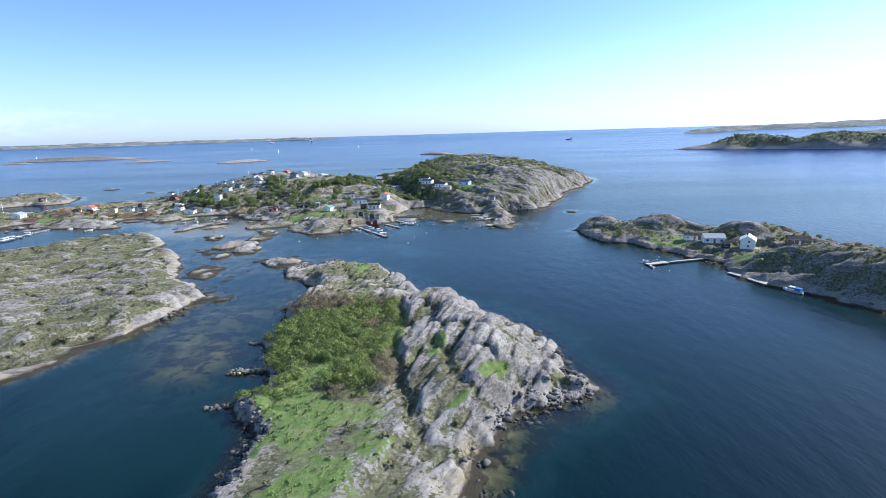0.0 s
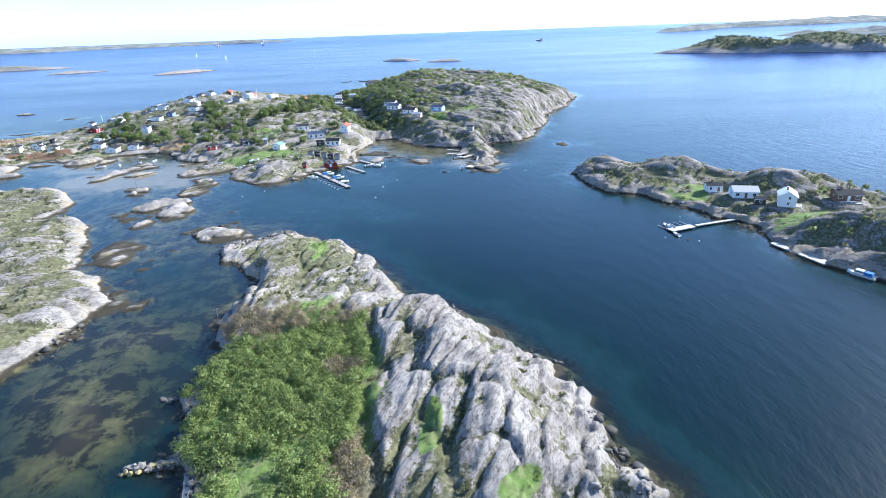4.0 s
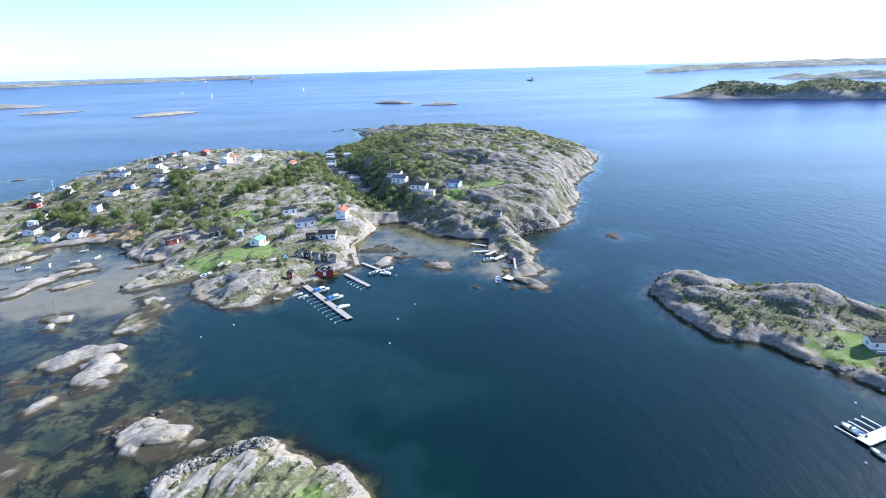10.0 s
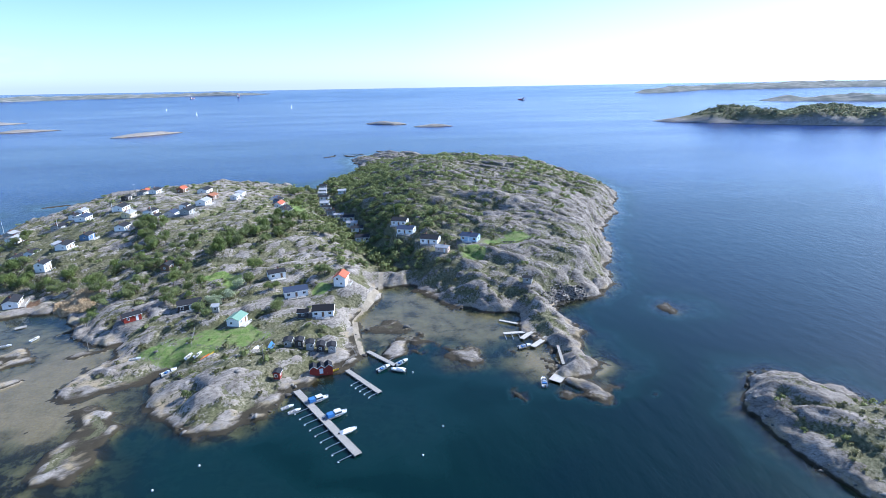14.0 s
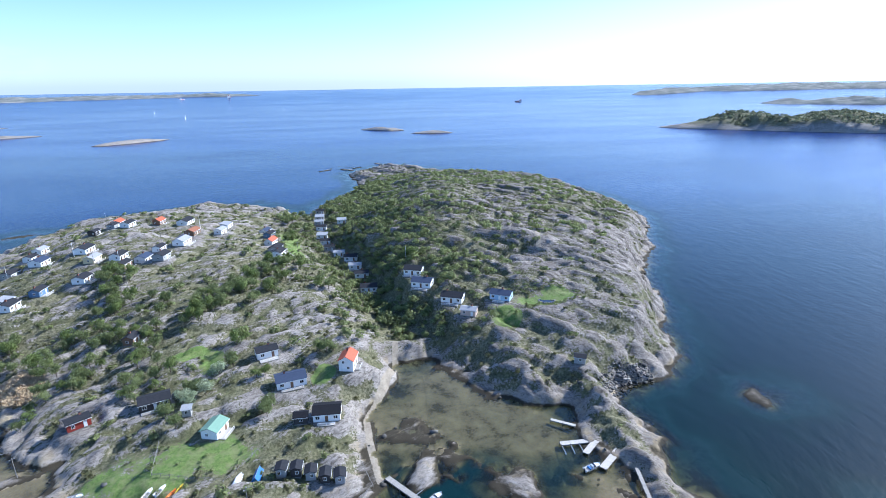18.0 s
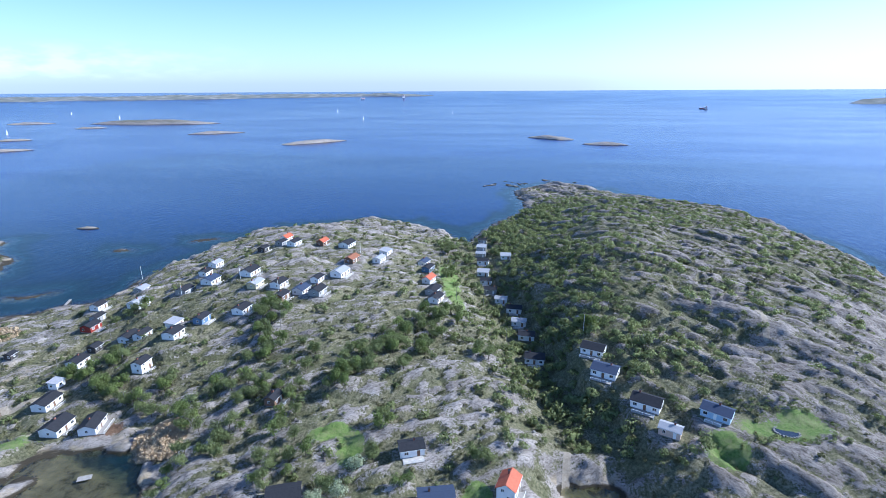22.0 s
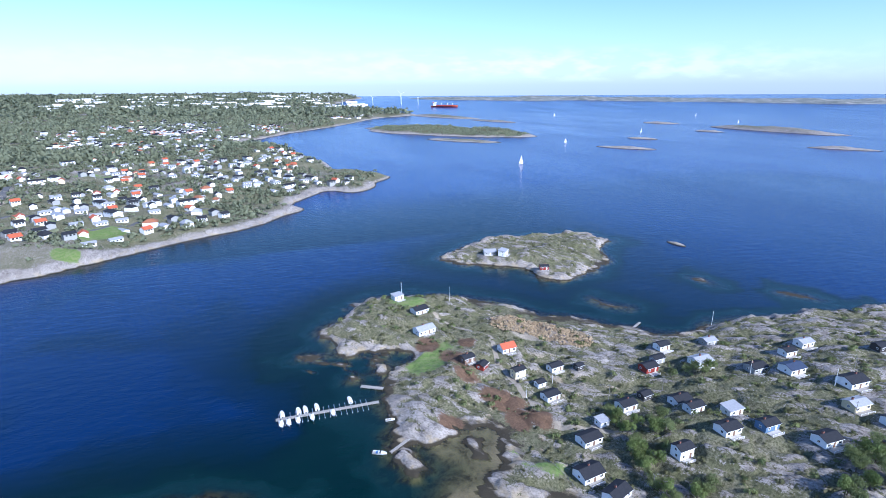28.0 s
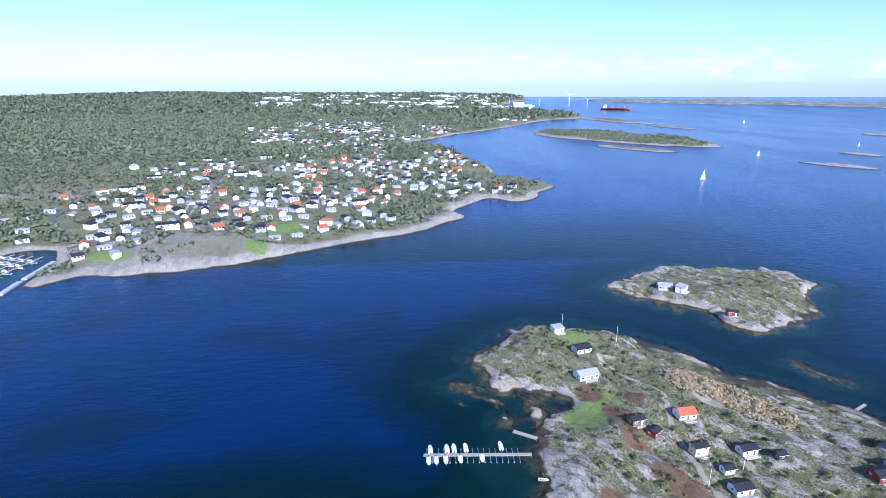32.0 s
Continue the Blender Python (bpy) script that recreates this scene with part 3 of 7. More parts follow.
ISLANDS = [
    (NEAR_ISLE, 3.4, 5.0, [(10, 138, 15, 40, 8, 4.2), (-30, 183, 20, 9, 0, 3.2), (-14, 212, 7, 22, 22, 1.2), (-40, 224, 9, 16, 10, -1.0)]),
    (LEFT_ISLE, 3.6, 6.0, [(-180, 220, 60, 80, 20, 4.0)]),
    (RIGHT_ISLE, 4.0, 6.0, [(98, 322, 10, 22, 10, 3.0), (124, 299, 17, 14, 20, 7.0), (158, 266, 24, 22, 35, 7.5), (165, 188, 24, 36, 30, 13.0), (122, 258, 14, 14, 0, -3.0)]),
    (MAIN_ISLE, 3.6, 8.0, [(50, 640, 95, 190, -8, 26.0), (0, 590, 34, 110, -12, 6.0), (85, 500, 40, 60, 0, 8.0), (-185, 600, 80, 105, 10, 16.0), (-110, 500, 70, 90, 0, 10.0), (-82, 352, 20, 14, 0, 4.0),
                            (-370, 420, 26, 34, 20, 3.0), (40, 380, 10, 26, 0, 1.0)]),
    (HOUSE_ISLE, 3.0, 6.0, [(-440, 570, 30, 50, 25, 5.0)]),
]
ISLANDS += [(pts, 0.5 if pts[0] == (95, 398) else 1.6, 4.0, []) for pts in ISLETS]
LAWNS = [(-28, 95, 16, 30, 5), (-32, 146, 17, 36, 0), (2, 105, 4, 1.5, 48), (11, 116, 4.5, 1.6, 40), (-2, 130, 2, 6, -10), (-38, 224, 5, 9, -10), (-93, 388, 21, 10, 8), (40, 464, 13, 8, -8), (20, 452, 6, 7, 0), (-97, 440, 5, 8, 20),
         (-87, 590, 5.5, 44, 14), (118, 272, 12, 8, 40), (-390, 432, 12, 14, 0), (-236, 418, 10, 5, 20), (-105, 445, 7, 3.5, 25), (-54, 424, 4, 6, 0),
         (140, 228, 16, 5, 10), (-310, 420, 10, 18, 30), (-218, 428, 9, 5, 60)]
LEVEL = [(-32, 146, 17, 30, 0)]
SANDS = [(-165, 440, 10, 6, 20), (-318, 484, 16, 7, 40)]
PATHS = [[(-35, 378), (-38, 396), (-39, 408), (-33, 424), (-28, 440), (-27, 455)], [(52, 512), (56, 530), (58, 545)], [(-365, 440), (-340, 448), (-327, 460), (-295, 449), (-262, 447), (-240, 446), (-218, 470)]]
MARSH = [(-325, 422, 9, 7, 0), (-302, 430, 14, 7, 20), (-264, 436, 13, 7, 40), (-246, 444, 9, 5, 0), (-318, 442, 7, 5, 0), (-258, 408, 6, 6, 0), (-192, 444, 8, 4, 20), (-250, 436, 9, 6, 0), (-286, 428, 8, 5, 30)]
REEFS = [(-88, 262, 18, 10, 0), (-114, 298, 24, 24, 0), (-112, 336, 18, 24, 0), (-165, 388, 28, 20, 30), (-347, 364, 18, 10, 0), (-318, 388, 14, 14, 0), (-255, 392, 24, 16, 0), (-214, 406, 20, 10, 0), (-6, 376, 26, 16, 0),
         (40, 348, 18, 16, 0), (-398, 402, 12, 18, 0), (-40, 980, 50, 18, 20), (-105, 235, 14, 30, 20)]
VALLEY = [(-22, 452), (-45, 530), (-70, 610), (-92, 700)]


def near_line(pts, x, y):
    best = np.full(x.shape, 1e18)
    for (ax, ay), (bx, by) in zip(pts, pts[1:]):
        ex, ey = bx - ax, by - ay
        t = np.clip(((x - ax) * ex + (y - ay) * ey) / (ex * ex + ey * ey), 0, 1)
        best = np.minimum(best, (x - ax - t * ex) ** 2 + (y - ay - t * ey) ** 2)
    return np.sqrt(best)


def spots(rows, x, y):
    out = np.zeros(x.shape)
    for cx, cy, rx, ry, turn in rows:
        c, s = math.cos(radians(turn)), math.sin(radians(turn))
        u, v = ((x - cx) * c + (y - cy) * s) / rx, ((y - cy) * c - (x - cx) * s) / ry
        out = np.maximum(out, np.clip(1.5 - np.sqrt(u * u + v * v), 0, 1))
    return out


X0, X1, Y0, Y1, CELL = -540.0, 270.0, 25.0, 1020.0, 0.92
gx, gy = np.arange(X0, X1 + 0.1, CELL), np.arange(Y0, Y1 + 0.1, CELL)
GX, GY = np.meshgrid(gx, gy)


def strike_of(x, y):
    """The way that the rock's grain runs, in degrees from the x axis."""
    valley_x = np.interp(y, [p[1] for p in VALLEY], [p[0] for p in VALLEY])
    turn = np.where((x > valley_x + 4) & (y > 262), -38.0, 35.0)
    turn = np.where((x > 70) & (y < 360), -42.0, turn)
    return np.where((x > -84) & (x < 60) & (y < 256), 66.0, turn)


def island_heights(GX, GY, gx, gy):
    wx = GX + 9 * (fbm(GX, GY, 17, 3, 5, 0.6) - 0.5) + 7 * (fbm(GX, GY, 6, 3, 6, 0.6) - 0.5)
    wy = GY + 9 * (fbm(GX, GY, 17, 3, 9, 0.6) - 0.5) + 7 * (fbm(GX, GY, 6, 3, 10, 0.6) - 0.5)
    shore = np.full(GX.shape, -60.0)
    top = np.zeros(GX.shape)
    angle = np.radians(strike_of(GX, GY))
    c, s = np.cos(angle), np.sin(angle)
    su, sv = GX * c + GY * s, GY * c - GX * s
    su, sv = su + 6 * (fbm(GX, GY, 30, 2, 81) - 0.5), sv + 5 * (fbm(GX, GY, 30, 2, 82) - 0.5)
    knolls = np.clip(np.abs(2 * fbm(su * 0.45, sv, 17, 3, 21, 0.42) - 1) * 2.4, 0, 1.3)
    hummock = fbm(su * 0.5, sv, 32, 3, 33)
    ledge = np.clip(np.abs(2 * fbm(su * 0.30, sv, 6.5, 2, 41) - 1) * 2.2, 0, 1.2)
    ju, jv = su + 3 * (fbm(GX, GY, 9, 2, 83) - 0.5), sv + 2 * (fbm(GX, GY, 9, 2, 85) - 0.5)
    big, gap = blocks(ju * 0.45, jv, 7.5, 201)
    lump, split = blocks(ju * 0.5, jv, 3.2, 301)
    crag = fbm(su * 0.3, sv, 4.2, 2, 89) - 0.5
    fold = np.abs(2 * fbm(su * 0.22, sv, 5.0, 3, 95, 0.6) - 1)
    groove = np.abs(2 * fbm(su * 0.24, sv, 2.8, 2, 97, 0.6) - 1)
    joint = 1.6 * big - 0.8 * gap + 0.4 * lump - 0.35 * split + 0.9 * crag - 2.4 * np.clip(0.26 - fold, 0, 1) - 1.1 * np.clip(0.20 - groove, 0, 1)
    terrace = fbm(su * 0.45, sv, 26, 3, 51) * 9
    terrace = np.floor(terrace) + step(0.36, 0.64, terrace - np.floor(terrace))
    steep = 0.35 + 3.2 * fbm(GX, GY, 38, 3, 57) ** 1.5
    for pts, rise, run, hills in ISLANDS:
        poly = rounded(pts)
        (ax, ay), (bx, by) = poly.min(0) - 60, poly.max(0) + 60
        i0, i1 = np.searchsorted(gy, (ay, by))
        j0, j1 = np.searchsorted(gx, (ax, bx))
        if i1 <= i0 or j1 <= j0:
            continue
        box = (slice(i0, i1), slice(j0, j1))
        d = inside(poly, wx[box], wy[box])
        h = rise * (1 - np.exp(-np.clip(d, 0, None) * steep[box] / run))
        for hx, hy, ra, rb, turn, up in hills:
            hc, hs = math.cos(radians(turn)), math.sin(radians(turn))
            u, v = ((GX[box] - hx) * hc + (GY[box] - hy) * hs) / ra, ((GY[box] - hy) * hc - (GX[box] - hx) * hs) / rb
            h = h + up * np.exp(-(u * u + v * v) ** 1.3) * step(0, 16, d)
        better = d > shore[box]
        top[box] = np.where(better, h, top[box])
        shore[box] = np.where(better, d, shore[box])
    inland = step(0, 12, shore)
    valley = np.exp(-(near_line(VALLEY, GX, GY) / 17) ** 2)
    flat = np.maximum(spots(LEVEL + [row for row in LAWNS if row[2] > 6.5 and row[3] > 4.5], GX, GY), valley)
    seam = GX - np.interp(GY, [p[1] for p in VALLEY], [p[0] for p in VALLEY]) - 4
    flat = np.maximum(flat, 1.2 * np.exp(-(seam / 6) ** 2) * (GY > 425))
    # the near isle's rock back rises as a scarp beside its meadow
    edge_x = np.interp(GY, [88, 101, 113, 135, 171, 190], [-3, -7, -9, -14, -13, -16]) + 5 * (fbm(GX, GY, 12, 3, 71) - 0.5)
    top = top + 2.4 * step(-0.8, 2.2, GX - edge_x) * step(86, 100, GY) * (1 - step(176, 190, GY)) * step(0, 9, shore) * (GX < 60) * (GX > -40)
    top = top * (1 - 0.75 * valley * step(4, 12, top))
    rocky = (1 - 0.8 * flat)
    up = top + rocky * ((knolls - 0.55) * (1.0 + 1.5 * inland) + (hummock - 0.5) * 4.5 * inland + (terrace - 4.5) * 0.7 * step(0, 7, shore) + joint * step(-1, 5, shore) * (0.55 + 0.7 * fbm(GX, GY, 45, 2, 87)) + (ledge - 0.5) * 0.9 * step(-0.5, 3, shore))
    up = np.maximum(up, 0.25 + 0.3 * ledge) * step(-0.5, 2.0, shore) + 0.04
    shoal = fbm(GX, GY, 45, 4, 61)
    bx, by = GX + 60 * (fbm(GX, GY, 40, 4, 63) - 0.5), GY + 60 * (fbm(GX, GY, 40, 4, 65) - 0.5)
    shallow = spots([(-158, 374, 80, 58, 0), (-4, 414, 62, 48, 0), (-230, 412, 76, 40, 20)], bx, by) ** 0.7
    shallow = np.maximum(shallow, 0.97 * spots([(-82, 214, 42, 118, 10), (-118, 300, 56, 70, 0), (20, 372, 44, 30, 0)], bx, by) * (0.86 + 0.6 * (shoal - 0.5)))
    shallow = np.maximum(shallow, 0.66 * spots([(-62, 292, 70, 30, -20), (-20, 330, 46, 22, 0)], bx, by))
    shallow = np.maximum(shallow, spots([(-203, 420, 44, 20, 0), (-195, 406, 64, 40, 0), (-4, 418, 30, 44, 0)], GX, GY))
    shallow = np.maximum(shallow, 0.93 * spots([(-80, 210, 40, 118, 10), (-112, 300, 50, 60, 0)], GX, GY) * (0.94 + 0.3 * (shoal - 0.5)))
    py_mid = 1 - step(430, 520, GY)
    down = -np.clip(-shore, 0, None) * (0.16 + 0.5 * fbm(GX, GY, 13, 3, 67)) - 0.3
    reef = (fbm(su * 0.45, sv, 9, 4, 131, 0.6) - 0.72 + 0.11 * spots(REEFS, GX, GY)) * 8
    down = np.maximum(down, -9 + 8.5 * shallow + 2.0 * np.clip(shoal - 0.5, 0, 1) * 2 * (py_mid)) + (shoal - 0.5) * 1.2 * step(0, 12, -shore)
    down = np.where((spots(REEFS, GX, GY) > 0.05) & (reef > -0.3), np.maximum(np.minimum(down, -0.15), reef), np.minimum(down, -0.15))
    return np.where(shore > -0.5, up, down), shore, shallow


GZ, SHORE, SHOALS = island_heights(GX, GY, gx, gy)


def level_plots():
    """Every house stands on a small level plot."""
    for x, y, turn, length, walls, roof, storeys in HOUSES:
        r = length * 0.62 + 1.0
        i0, i1 = np.searchsorted(gy, (y - 2 * r, y + 2 * r))
        j0, j1 = np.searchsorted(gx, (x - 2 * r, x + 2 * r))
        box = (slice(i0, i1), slice(j0, j1))
        d = np.hypot(GX[box] - x, GY[box] - y)
        z = max(1.2, float(np.mean(GZ[box][d < r])))
        k = 1 - step(r, 1.7 * r, d)
        GZ[box] = np.where(SHORE[box] > -1, GZ[box] * (1 - k) + z * k, GZ[box])


level_plots()


def blurred(a, k):
    for axis in (0, 1):
        pad = np.pad(a, [(k, k) if ax == axis else (0, 0) for ax in (0, 1)], mode="edge")
        c = np.cumsum(pad, axis)
        lead = np.take(c, range(2 * k, c.shape[axis]), axis)
        lag = np.concatenate([np.zeros_like(np.take(c, [0], axis)), np.take(c, range(0, c.shape[axis] - 2 * k - 1), axis)], axis)
        a = (lead - lag) / (2 * k + 1)
    return a


def covers(GX, GY, GZ, SHORE, SHOALS, reach):
    """Where lawn, sand and green cover lie."""
    hollow = blurred(GZ, reach) - GZ
    lawn = np.clip(spots(LAWNS, GX, GY) * (1.0 + 2.6 * (fbm(GX, GY, 13, 4, 77, 0.6) - 0.5)), 0, 1) * step(1.0, 5.0, SHORE)
    sand = np.maximum(spots(SANDS, GX, GY) * 0.9, 0)
    for line in PATHS:
        sand = np.maximum(sand, 1.1 - near_line(line, GX, GY) / 1.9)
    sand = np.where(SHORE > -1, np.clip(sand, 0, 1), step(0.72, 1.0, SHOALS) * step(325, 350, GY) * (1 - 0.2 * np.clip(spots([(-235, 408, 60, 26, 0)], GX, GY), 0, 1)) * (GZ < -0.05))
    lush = np.clip(0.55 * hollow + 0.9 * (fbm(GX, GY, 55, 4, 71) - 0.5) + 1.3 * (fbm(GX, GY, 6, 3, 73, 0.6) - 0.5) + 0.60 + 0.14 * (inside(rounded(LEFT_ISLE, 1), GX, GY) > 0), 0, 1) * step(0.5, 8, SHORE)
    lush -= 0.32 * spots([(-44, 384, 12, 16, 0), (-62, 410, 14, 10, 0), (-84, 352, 16, 12, 0), (60, 440, 26, 26, 0), (110, 540, 22, 60, -15), (12, 140, 14, 36, 8), (-6, 200, 12, 10, 0), (-30, 184, 18, 8, 0), (-50, 246, 16, 10, 0), (-22, 226, 8, 16, 20), (-25, 955, 44, 36, 0)], GX, GY)
    lush += (0.24 * spots([(-240, 414, 34, 18, 0), (-380, 418, 30, 36, 0), (-450, 570, 60, 70, 0), (-320, 440, 66, 40, 0), (-235, 480, 50, 50, 0)], GX, GY) + 0.05) * step(2, 8, SHORE)
    lush = np.maximum(np.clip(lush, 0, 1), np.exp(-(near_line(VALLEY, GX, GY) / np.where(GX > np.interp(GY, [p[1] for p in VALLEY], [p[0] for p in VALLEY]), 24, 13)) ** 2) * step(6, 14, SHORE))
    return lawn, sand, np.maximum(lush, 0.9 * step(0.1, 0.5, spots(LEVEL, GX, GY)) * (GX < -11) * step(1, 5, SHORE))


LAWN, SAND, LUSH = covers(GX, GY, GZ, SHORE, SHOALS, 4)
# the near isle again, on a grid twice as fine
NI0, NI1, NJ0, NJ1 = np.searchsorted(gy, 38), np.searchsorted(gy, 270), np.searchsorted(gx, -106), np.searchsorted(gx, 46)
fx, fy = X0 + CELL / 2 * np.arange(2 * NJ0, 2 * NJ1 + 1), Y0 + CELL / 2 * np.arange(2 * NI0, 2 * NI1 + 1)
FX, FY = np.meshgrid(fx, fy)
FZ, FSHORE, FSHOALS = island_heights(FX, FY, fx, fy)
for side in (FZ[0], FZ[-1], FZ[:, 0], FZ[:, -1]):
    side[1:-1:2] = (side[0:-2:2] + side[2::2]) / 2
FLAWN, FSAND, FLUSH = covers(FX, FY, FZ, FSHORE, FSHOALS, 8)


def ground(x, y):
    """The height of the islands' ground at a place."""
    fine = fx[0] < x < fx[-1] and fy[0] < y < fy[-1]
    zs = FZ if fine else GZ
    u, v = ((x - fx[0]) / CELL * 2, (y - fy[0]) / CELL * 2) if fine else ((x - X0) / CELL, (y - Y0) / CELL)
    j, i = int(min(max(u, 0), zs.shape[1] - 2)), int(min(max(v, 0), zs.shape[0] - 2))
    fu, fv = min(max(u - j, 0), 1), min(max(v - i, 0), 1)
    a, b, c, d = zs[i, j], zs[i, j + 1], zs[i + 1, j], zs[i + 1, j + 1]
    return float((a * (1 - fu) + b * fu) * (1 - fv) + (c * (1 - fu) + d * fu) * fv)


def sheet(name, xs, ys, zs, mat, smooth=True, floor=None, hole=None, **attrs):
    """A grid of ground or water over the plan."""
    nx, ny = len(xs), len(ys)
    px, py = np.meshgrid(xs, ys)
    co = np.stack([px, py, zs], -1).reshape(-1, 3)
    i = np.arange(ny - 1)[:, None] * nx + np.arange(nx - 1)[None]
    quads = np.stack([i, i + 1, i + nx + 1, i + nx], -1).reshape(-1, 4)
    if floor is not None:
        quads = quads[(zs.ravel()[quads] > floor).any(1)]
        if hole is not None:
            i0, i1, j0, j1 = hole
            row, col = quads[:, 0] // nx, quads[:, 0] % nx
            quads = quads[~((row >= i0) & (row < i1) & (col >= j0) & (col < j1))]
        used, flat = np.unique(quads, return_inverse=True)
        quads, co = flat.reshape(-1, 4), co[used]
        attrs = {k: (v.reshape(-1, 4) if v.ndim == 3 else v.reshape(-1))[used] for k, v in attrs.items()}
    me = bpy.data.meshes.new(name)
    me.vertices.add(len(co))
    me.vertices.foreach_set("co", co.ravel().astype(np.float32))
    me.loops.add(quads.size)
    me.loops.foreach_set("vertex_index", quads.ravel().astype(np.int32))
    me.polygons.add(len(quads))
    me.polygons.foreach_set("loop_start", np.arange(0, quads.size, 4, dtype=np.int32))
    me.update()
    if smooth:
        me.polygons.foreach_set("use_smooth", np.ones(len(quads), bool))
    for key, val in attrs.items():
        if val.ndim > 1 and val.shape[-1] == 4:
            layer = me.color_attributes.new(key, "FLOAT_COLOR", "POINT")
            layer.data.foreach_set("color", val.reshape(-1).astype(np.float32))
        else:
            layer = me.attributes.new(key, "FLOAT", "POINT")
            layer.data.foreach_set("value", val.ravel().astype(np.float32))
    me.materials.append(mat)
    ob = new(name, me)
    return ob


cover = np.stack([LUSH, LAWN, SAND, spots(MARSH, GX, GY) * 0.8 * (SHORE > 0)], -1)
tagged(sheet("ground", gx, gy, GZ, M_GROUND, floor=-7.6, hole=(NI0, NI1, NJ0, NJ1), cover=cover, strike=np.radians(strike_of(GX, GY))), "grey gneiss islands with heath, lawns and pale washed shores", "ground", kind="structure")
cover = np.stack([FLUSH, FLAWN, FSAND, 0 * FX], -1)
tagged(sheet("ground", fx, fy, FZ, M_GROUND, floor=-7.6, cover=cover, strike=np.radians(strike_of(FX, FY))), "meadow isle with a grooved grey rock back and boulder shores", "ground", kind="structure")

bed_x, bed_y = np.arange(X0 - 60, X1 + 61, 30.0), np.arange(Y0 - 60, Y1 + 61, 30.0)
tagged(sheet("seabed", bed_x, bed_y, np.full((len(bed_y), len(bed_x)), -8.4), M_GROUND, cover=np.zeros((len(bed_y), len(bed_x), 4))), "dark weedy seabed below the sounds", "seabed", kind="structure")


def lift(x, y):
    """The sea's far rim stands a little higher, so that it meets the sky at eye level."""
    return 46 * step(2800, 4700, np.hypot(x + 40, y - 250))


def sea():
    far = np.cumsum(np.geomspace(8, 700, 30))
    xs = np.concatenate([X0 - far[::-1], np.arange(X0, X1, 3.0), X1 + far])
    ys = np.concatenate([Y0 - far[::-1], np.arange(Y0, Y1, 3.0), Y1 + far])
    px, py = np.meshgrid(xs, ys)
    j, i = np.clip((px - X0) / CELL, 0, len(gx) - 1).astype(int), np.clip((py - Y0) / CELL, 0, len(gy) - 1).astype(int)
    out = (px < X0) | (px > X1) | (py < Y0) | (py > Y1)
    off = np.hypot(np.maximum(np.maximum(X0 - px, px - X1), 0), np.maximum(np.maximum(Y0 - py, py - Y1), 0))
    depth = np.where(out, 9 + np.maximum(7 * step(0, 260, off), 5 * step(500, 760, py)), np.clip(-GZ[i, j], 0, 9) + np.maximum(5 * step(500, 760, py), 4.5 * step(16, 58, -SHORE[i, j]) * (1 - step(-270, -150, px))) * (GZ[i, j] < -7))
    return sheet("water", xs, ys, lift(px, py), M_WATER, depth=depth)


water_ob = tagged(sea(), "deep blue rippled sea, clear and greenish over shoals", "water", kind="structure")

# ---- building helpers ----
WALLS = {
    "white": plain("white_boards", (0.84, 0.835, 0.82), 0.6, vary=0.1), "red": plain("red_boards", (0.26, 0.035, 0.022), 0.7), "grey": plain("grey_boards", (0.36, 0.36, 0.35), 0.75),
    "blue": plain("blue_boards", (0.12, 0.20, 0.32), 0.65), "yellow": plain("yellow_boards", (0.68, 0.58, 0.36), 0.65), "brown": plain("brown_boards", (0.20, 0.12, 0.075), 0.75),
    "dark": plain("tarred_boards", (0.055, 0.05, 0.048), 0.75), "pink": plain("pinkish_boards", (0.62, 0.47, 0.38), 0.7), "sky": plain("pale_blue_boards", (0.46, 0.60, 0.74), 0.6)}
ROOFS = {
    "dark": plain("dark_felt_roof", (0.034, 0.035, 0.040), 0.85, vary=0.3, spec=0.15), "grey": plain("grey_sheet_roof", (0.36, 0.36, 0.37), 0.55, vary=0.25), "blue": plain("slate_blue_roof", (0.045, 0.06, 0.10), 0.6, spec=0.3),
    "red": plain("orange_tile_roof", (0.47, 0.115, 0.05), 0.7, vary=0.3), "rust": plain("rusty_roof", (0.30, 0.12, 0.06), 0.8), "green": plain("green_sheet_roof", (0.20, 0.33, 0.24), 0.5),
    "black": plain("black_roof", (0.018, 0.018, 0.021), 0.8, spec=0.15), "white": plain("white_sheet_roof", (0.72, 0.72, 0.72), 0.5)}
M_TRIM = plain("white_trim", (0.85, 0.85, 0.84), 0.5, vary=0.1)
M_STONE = plain("foundation_stone", (0.27, 0.26, 0.24), 0.9, vary=0.35)
M_BRICK = plain("chimney_brick", (0.27, 0.12, 0.085), 0.85, vary=0.35)
M_PLANK = plain("weathered_planks", (0.36, 0.33, 0.29), 0.8, vary=0.35, fine=8.0)
M_GREYWOOD = plain("grey_old_wood", (0.25, 0.235, 0.215), 0.85, vary=0.35)
M_STEEL = plain("galvanised_steel", (0.50, 0.51, 0.52), 0.4, 0.8)
M_HULL = plain("white_gelcoat", (0.80, 0.80, 0.79), 0.25, vary=0.08)
M_BLUECLOTH = plain("blue_canvas", (0.05, 0.17, 0.42), 0.8)
M_BLACK = plain("black_plastic", (0.025, 0.025, 0.028), 0.5)
M_REDPAINT = plain("red_paint", (0.45, 0.05, 0.03), 0.5)
M_ORANGE = plain("orange_plastic", (0.75, 0.20, 0.03), 0.5)
M_YELLOW = plain("yellow_plastic", (0.72, 0.55, 0.05), 0.5)
M_SAIL = plain("sail_cloth", (0.82, 0.81, 0.78), 0.8)
